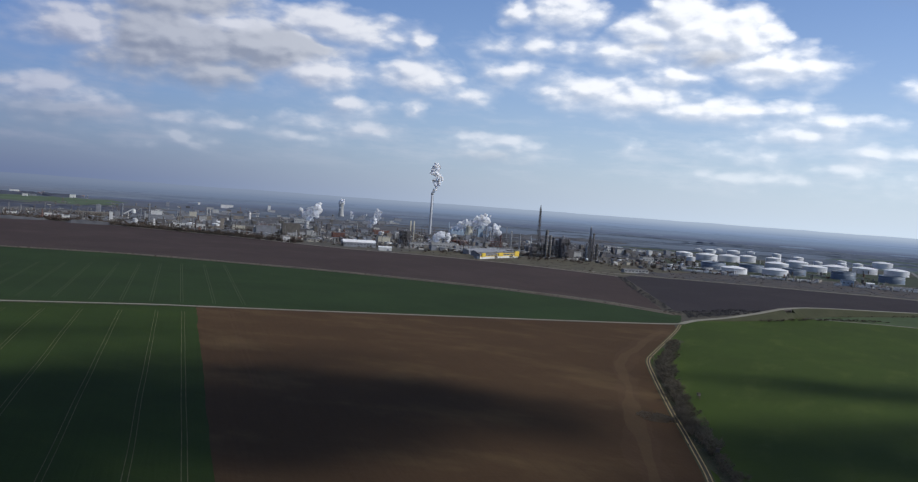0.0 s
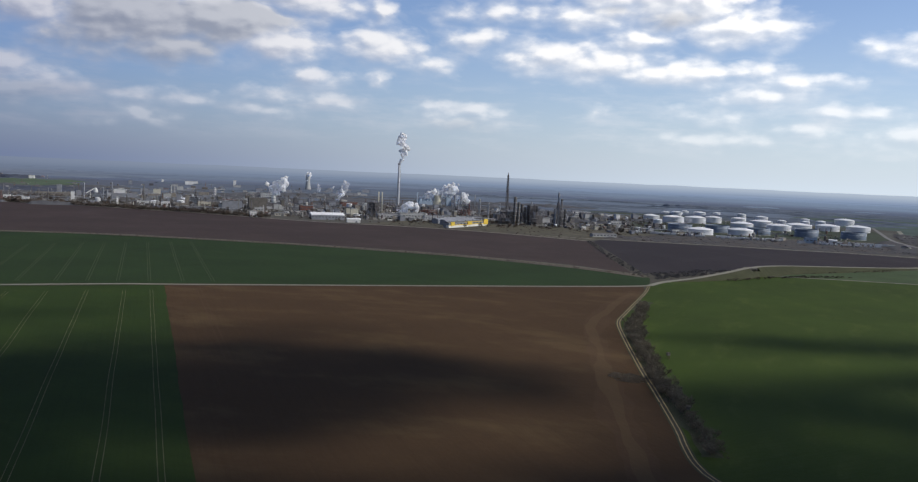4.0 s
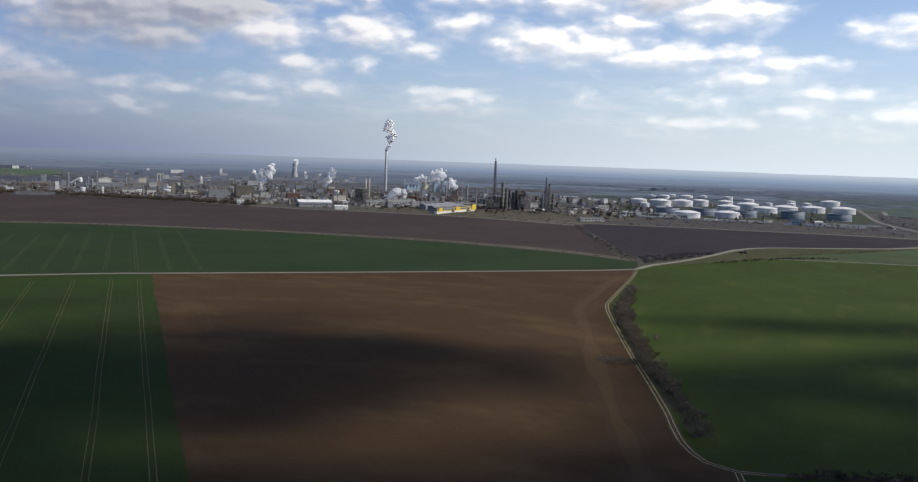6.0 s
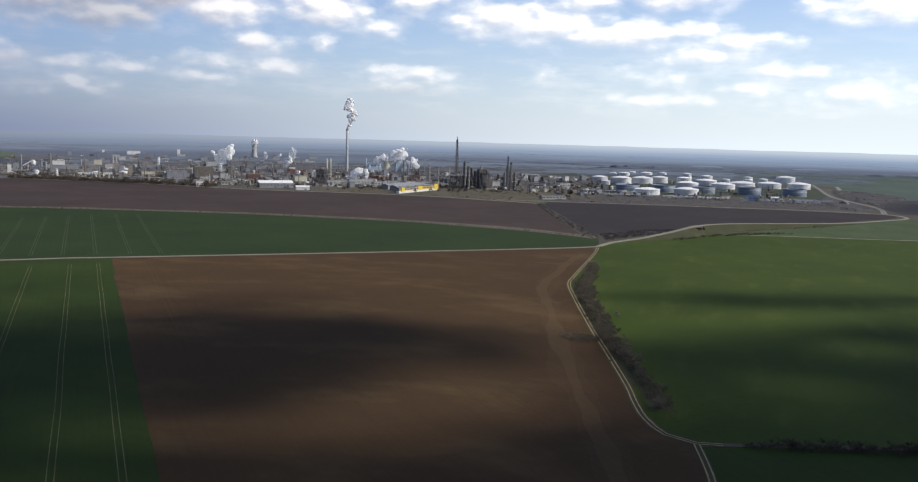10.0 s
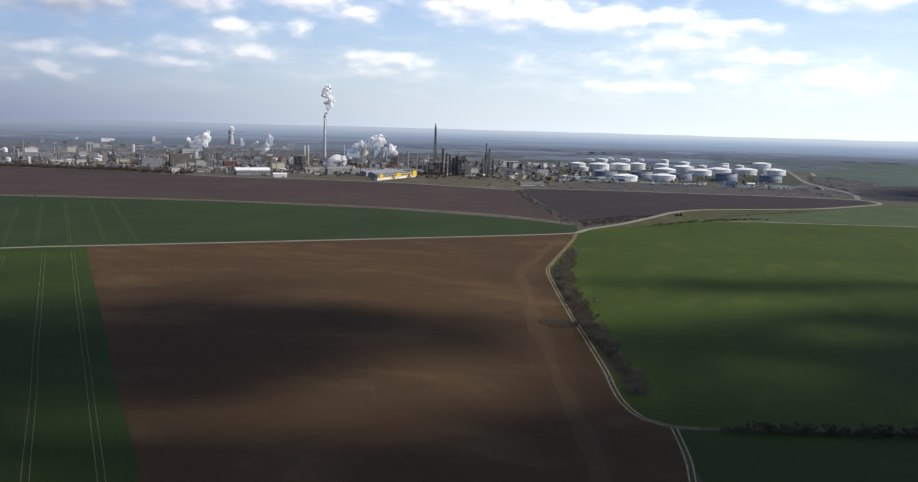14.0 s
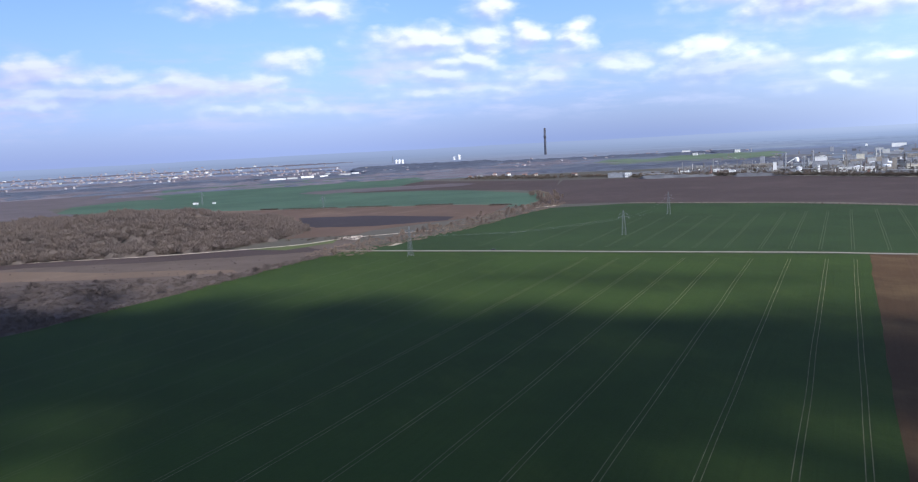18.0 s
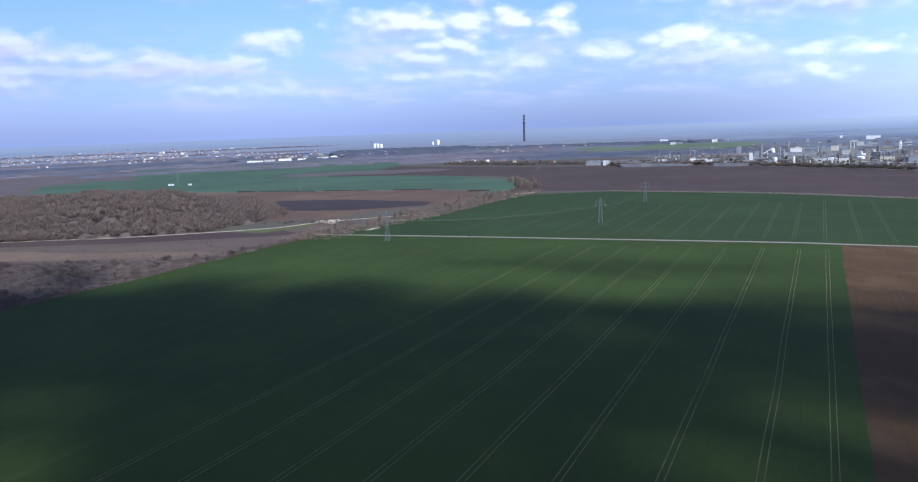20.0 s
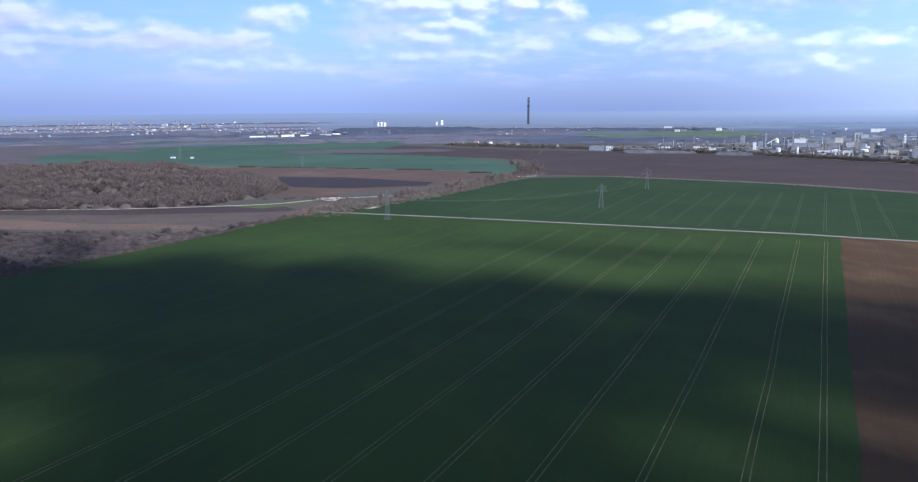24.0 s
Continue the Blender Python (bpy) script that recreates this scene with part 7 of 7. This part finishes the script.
def house(x, y, w, d, h, wall, roof, label, turn=0.0, name="house", group="houses"):
    b = thing(name, x, y, turn, label, "house", group)
    part("wall", Geo().box(0, 0, -0.5, w, d, h + 0.5), wall, b)
    part("roof", Geo().gable(0, 0, h, w + 0.8, d + 0.8, d * 0.36), roof, b)
    part("chimney", Geo().box(w * 0.2, 0.3, h + d * 0.1, 0.8, 0.8, d * 0.36), M_RUST, b)
    for i in (-0.25, 0.25):
        part("window", Geo().box(w * i, -d / 2 - 0.03, h * 0.4, w * 0.16, 0.1, h * 0.28), M_GLASS, b)
    return b


HAMLET = [(-1612, 1574, 15, 9, 5, "G"), (-1592, 1612, 10, 9, 8, "W"), (-1550, 1620, 12, 10, 8, "W"), (-1451, 1620, 9, 8, 5, "C"), (-1572, 1590, 9, 8, 5, "C"), (-1500, 1630, 14, 8, 4, "T"), (-1640, 1565, 11, 8, 4, "T"),
          (-1340, 1640, 16, 8, 4, "T")]
for x, y, w, d, h, k in HAMLET:
    house(x * 1.06, y * 1.06, w, d, h, MATS[k], M_ROOF_RED if k != "G" else M_ROOF, "small house with a pitched roof in a hamlet", random.uniform(-40, 40))
rnd = random.Random(77)
for i in range(44):
    az = rnd.gauss(-67, 4.5) if i < 32 else rnd.uniform(-60, -50)
    r = rnd.uniform(3450, 4250) if i < 32 else rnd.uniform(3150, 3600)
    x, y = polar(az, r)
    building(x, y, rnd.uniform(7, 19), rnd.uniform(7, 11), rnd.uniform(4.5, 9), rnd.choice((M_CREAM, M_LIGHT, M_LIGHT, M_TAN, M_WHITE)), "pale apartment block in the distant town", rnd.uniform(0, 90), windows=0, name="apartment_block",
             group="town blocks", units=1, doors=0)


def town(name, clusters, seed, label):
    """Small houses, far too many to count: pale walls and, as a part, their pitched roofs."""
    rnd, walls, roofs = random.Random(seed), Geo(), Geo()
    for az, r, wide, deep, count in clusters:
        for i in range(count):
            a, q = rnd.gauss(az, wide), rnd.gauss(r, deep)
            x, y = polar(a, q)
            z, w, d, h = gz(x, y), rnd.uniform(7, 15), rnd.uniform(6, 9), rnd.uniform(3.0, 7.0)
            walls.box(x, y, z - 0.5, w, d, h + 0.5)
            roofs.gable(x, y, z + h, w + 0.6, d + 0.6, d * 0.36)
    top = tagged(part(name, walls, M_TOWN), label, "houses", "", "stuff")
    part("roofs", roofs, M_TOWNROOF, top, "red and grey pitched roofs")


town("town_houses", [(-74, 3900, 1.5, 190, 70), (-70.5, 3750, 1.2, 200, 60), (-68, 4050, 1.6, 180, 70), (-65.5, 3650, 1.0, 150, 60), (-63.5, 3950, 1.4, 190, 60), (-60.5, 3720, 1.2, 170, 45), (-57, 3500, 1.5, 150, 30),
                     (-50, 3300, 2.0, 140, 12)], 5, "small pale houses of a distant town")
town("village_houses", [(-42, 3150, 1.2, 90, 10), (-38.5, 3420, 1.6, 60, 10), (-33, 3480, 2.2, 50, 12)], 6, "pale houses of far villages among trees")
HALLS = [(-2400, 1425, 40), (-2385, 1470, 26), (-2372, 1520, 34), (-2350, 1570, 22), (-2330, 1640, 30), (-2340, 1690, 18), (-2345, 1753, 40), (-2335, 1812, 30), (-2325, 1850, 22), (-2250, 1890, 24)]
for i, (x, y, w) in enumerate(HALLS):
    building(x * 1.1, y * 1.1, w * 1.35, 20, 3.4 + i % 3 * 0.9, (M_WHITE, M_LIGHT, M_WHITE)[i % 3], "long white low trading hall", 52 + i * 3, windows=0, name="trading_hall", category="hall", group="trading halls", units=2)
building(-1695, 802, 10, 6, 3.4, M_WHITE, "small white farm shed in a green field", 40, "gable", None, 0, "farm_shed", "shed", units=0)
building(-1662, 828, 6, 5, 2.8, M_WHITE, "small white farm shed in a green field", 40, "gable", None, 0, "farm_shed", "shed", units=0)


def silo(x, y, r, h, label):
    b = thing("silo", x, y, 0, label, "silo", "silos")
    part("shell", Geo().lathe(0, 0, [(r, -1), (r, h * 0.86)], 18, False), M_WHITE, b)
    part("roof", Geo().lathe(0, 0, [(r + 0.2, h * 0.86), (r * 0.5, h * 0.97), (0.02, h)], 18, False), M_TANKROOF, b)
    part("ladder", Geo().box(r + 0.3, 0, 0, 0.4, 0.8, h * 0.86), M_STEEL, b)


silo(-2849, 2623, 5.2, 17, "white round silo on the wooded ridge")
silo(-2828, 2636, 6.4, 25, "tall white round silo on the wooded ridge")
for x, y in ((-2970, 2378), (-2955, 2384), (-2940, 2391)):
    silo(x, y, 6.0, 20, "white round silo in the distance")
spire = stack(-2487, 2847, 4.6, 127, M_SPIRE, "very tall dark grey chimney on the horizon", "far_chimney", 0, "")
part("collar", Geo().lathe(0, 0, [(5.5, 84), (6.1, 86), (6.1, 92), (5.5, 94)], 16, False), M_SPIRE, spire)
mast = lattice_tower(-2985, 2370, 4, 1.5, 34, "thin lattice radio mast beside silos", "radio_mast", M_STEEL, 6, 0.4)

# ---- vehicles and yard clutter ----


def car(x, y, turn, paint, label, L=4.3, W=1.8, group="parked vehicles", name="car"):
    b = thing(name, x, y, turn, label, "car", group, 0.28)
    g = Geo()
    prof = [(-0.5, 0.35), (-0.48, 0.8), (-0.3, 0.92), (-0.2, 1.42), (0.18, 1.45), (0.32, 0.95), (0.48, 0.85), (0.5, 0.4)]
    k = len(prof)
    for s in (-1, 1):
        g.v += [(a * L, s * W / 2 * (0.86 if z > 1.2 else 1.0), z) for a, z in prof]
    g.f += [tuple(range(k)), tuple(range(k, 2 * k))[::-1]] + [((i + 1) % k, i, k + i, k + (i + 1) % k) for i in range(k)]
    part("body", g, paint, b)
    part("windscreen", Geo().beam((0.21 * L, 0, 1.35), (0.3 * L, 0, 1.0), 0.9), M_GLASS, b)
    for sx in (-0.31, 0.31):
        for sy in (-1, 1):
            part("wheel", Geo().beam((sx * L, sy * (W / 2 - 0.2), 0.33), (sx * L, sy * (W / 2 + 0.02), 0.33), 0.62, None, 10), M_RUBBER, b)
    return b


car(-541, 541, 24.5, M_CAR_BLACK, "black car driving on the farm road", 4.6)


def trailer(x, y, turn, label, group):
    """A parked box trailer: box, frame, legs and two axles of wheels."""
    b = thing("parked_trailer", x, y, turn, label, "trailer", group, 0.12)
    part("box", Geo().box(0, 0, 1.2, 11.0, 2.5, 2.7), M_WHITE, b)
    part("frame", Geo().box(0, 0, 0.9, 10.6, 1.2, 0.3), M_DARK, b)
    part("support_leg", Geo().box(3.6, 0, 0, 0.2, 1.6, 0.9), M_STEEL, b)
    for sx in (-4.2, -2.9):
        for sy in (-1, 1):
            part("wheel", Geo().beam((sx, sy * 0.85, 0.5), (sx, sy * 1.2, 0.5), 0.84, None, 10), M_RUBBER, b)
    return b


first = trailer(296, 1600, -12, "white box trailer parked before the tank farm", "parked trailers")
rnd = random.Random(9)
for x0, y0, count, step in ((296, 1592, 14, 9.0), (300, 1612, 10, 11.0), (440, 1556, 15, 7.5), (446, 1574, 12, 9.5), (610, 1500, 9, 11.0), (660, 1545, 8, 12.0)):
    for i in range(count):
        copy_thing(first, pose(x0 + i * step + rnd.uniform(-2, 2), y0 - 0.22 * i * step + rnd.uniform(-2, 2), 0.12, 0, 0, rnd.choice((-12, 78, 78, 168))))
building(598, 1530, 20, 14, 10, M_BLUE, "pale blue pump house before the tank farm", -8, windows=1)
building(575, 1512, 12, 8, 4, M_WHITE, "small white pump hut with low roof", -8)
building(612, 1508, 12, 8, 4, M_WHITE, "small white pump hut with low roof", -8)
building(655, 1570, 14, 9, 5, M_WHITE, "small white gabled yard shed", -8, "gable", M_TANKROOF)
building(560, 1570, 10, 40, 4, M_TAN, "low tan loading ramp shed", -30)
building(745, 1480, 6, 16, 4, M_CREAM, "small cream shed beside scrub", 30, "gable", M_ROOF)
for x, y, w in ((350, 1750, 60), (455, 1740, 50), (610, 1770, 70), (700, 1790, 60)):
    b = thing("bund_wall", x, y, -8, "low concrete bund wall between tanks", "wall", "bund walls")
    part("wall", Geo().box(0, 0, 0, w, 0.6, 2.4), M_LIGHT, b)
    part("coping", Geo().box(0, 0, 2.4, w + 0.2, 0.9, 0.2), M_LIGHT, b)
rnd = random.Random(31)
for i in range(330):  # sheds and small tanks crowded between the larger buildings
    zone = i % 4 if i < 190 else i % 3
    x, y = ((rnd.uniform(-960, -640), rnd.uniform(1740, 2150)), (rnd.uniform(-640, -430), rnd.uniform(1700, 2250)), (rnd.uniform(-420, -60), rnd.uniform(1640, 2250)), (rnd.uniform(-20, 400), rnd.uniform(1740, 2300)))[zone]
    k = rnd.choice("GTBLGTBDGLBGW")
    if rnd.random() < 0.08:
        tank(x, y, rnd.uniform(4, 8), rnd.uniform(6, 11), "small tanks")
    else:
        building(x, y, rnd.uniform(6, 24), rnd.uniform(6, 12), rnd.uniform(3.5, 10) if rnd.random() < 0.8 else rnd.uniform(10, 17), MATS[k], NOTE[k], GRID + rnd.choice((0, 90)), rnd.choice(("flat", "flat", "gable")), windows=rnd.choice((0, 0, 1)), group="works sheds", units=1, name="works_shed")

for i in range(34):  # the far end of the works
    az, r = rnd.uniform(-24, -8), rnd.uniform(2700, 3250)
    x, y = polar(az, r)
    k = rnd.choice("LGGLG")
    building(x, y, rnd.uniform(8, 30), rnd.uniform(8, 14), rnd.uniform(4, 12), MATS[k], NOTE[k], GRID, "flat", windows=0, group="far works blocks", units=1, doors=0, name="works_block")

for i in range(46):  # small sheds and tanks between the process units and the tank farm
    x, y, k = rnd.uniform(190, 430), rnd.uniform(1560, 1880), rnd.choice("LGBTTGCW")
    if i % 9 == 0:
        tank(x, y, rnd.uniform(3, 5), rnd.uniform(4, 8), "small tanks")
    else:
        building(x, y, rnd.uniform(5, 15), rnd.uniform(5, 9), rnd.uniform(3, 6), MATS[k], NOTE[k], GRID + rnd.choice((0, 90)), rnd.choice(("flat", "gable")), windows=0, group="works sheds", units=1, name="works_shed")
thicket("works_scrub", BUSH_TUFTS, fill([(-200, 1500), (0, 1445), (170, 1350), (200, 1400), (330, 1385), (330, 1560), (180, 1640), (-120, 1640)], 220, 1.2, 3.2, 61), M_TWIG_DARK, "dark scrub before the process units")

# ---- clouds overhead, beyond the picture, whose shade lies on the fields ----


def cloud(cx, cy, rx, ry, turn, seed, n=70, alt=1500.0):
    """A flat-based cumulus whose shade falls on (cx, cy)."""
    rnd = random.Random(seed)
    at = Vector((cx, cy, 0)) + SUN_WAY * (alt / SUN_WAY.z)
    c, s = math.cos(radians(turn)), math.sin(radians(turn))
    rows = []
    for i in range(n):
        a, r = rnd.uniform(0, 6.2832), math.sqrt(rnd.random()) * 0.93
        u, v = rx * r * math.cos(a), ry * r * math.sin(a)
        size = min(rx, ry) * rnd.uniform(0.16, 0.42) * (1.15 - 0.6 * r)
        rows.append((u * c - v * s, u * s + v * c, rnd.uniform(0, 0.4) * size + size * 0.3, size))
    core = len(rows) * len(ICO_F)
    for i in range(int(n * 0.9) + 14):  # ragged thin edges
        a, r = rnd.uniform(0, 6.2832), rnd.uniform(0.8, 1.35)
        u, v = rx * r * math.cos(a), ry * r * math.sin(a)
        rows.append((u * c - v * s, u * s + v * c, rnd.uniform(0, 8), min(rx, ry) * rnd.uniform(0.10, 0.26)))
    vs, fs = puffs(rows, seed, 0.4)
    vs[:, 2] *= 0.55
    ob = arrays("cloud", vs, fs, M_CLOUD)
    ob.data.materials.append(M_CLOUD_THIN)
    ob.data.polygons.foreach_set("material_index", [0] * core + [1] * (len(fs) - core))
    ob.data.polygons.foreach_set("use_smooth", [True] * len(ob.data.polygons))
    ob.location = at
    tagged(ob, "white fair-weather cumulus cloud above the fields", "cloud", "clouds", "structure")


cloud(-400, 205, 215, 105, 22, 1, 54)
cloud(-250, 285, 165, 80, 12, 12, 42)
cloud(-132, 374, 108, 66, 12, 2, 86)
cloud(-142, 462, 75, 42, 14, 41, 26)
cloud(-20, 405, 78, 40, -8, 3, 60)
cloud(-112, 318, 85, 40, 10, 14, 48)
cloud(0, 222, 100, 32, 10, 4, 34)
cloud(250, 532, 130, 26, 3, 5, 100)
cloud(390, 450, 150, 55, 8, 24, 80)
cloud(-330, 480, 130, 26, 22, 25, 30)
cloud(285, 340, 190, 90, 8, 6, 100)
cloud(190, 425, 70, 26, 12, 11, 26)
cloud(-345, 120, 150, 85, 25, 18, 36)
cloud(-480, 130, 120, 80, 25, 19, 90)
cloud(-640, 120, 95, 100, 25, 32, 22)
cloud(200, 225, 260, 60, 3, 21, 60)
cloud(-150, 250, 120, 55, 10, 22, 22)
cloud(-170, 110, 120, 70, 30, 16, 14)
cloud(150, 170, 150, 60, 0, 17, 80)
cloud(150, 245, 90, 40, 0, 9, 70)
cloud(55, 255, 60, 34, 30, 10, 60)
cloud(60, 110, 330, 115, 5, 7, 80)
cloud(-270, 60, 260, 105, 40, 8, 28)
cloud(1080, 1450, 250, 120, 20, 31, 60)
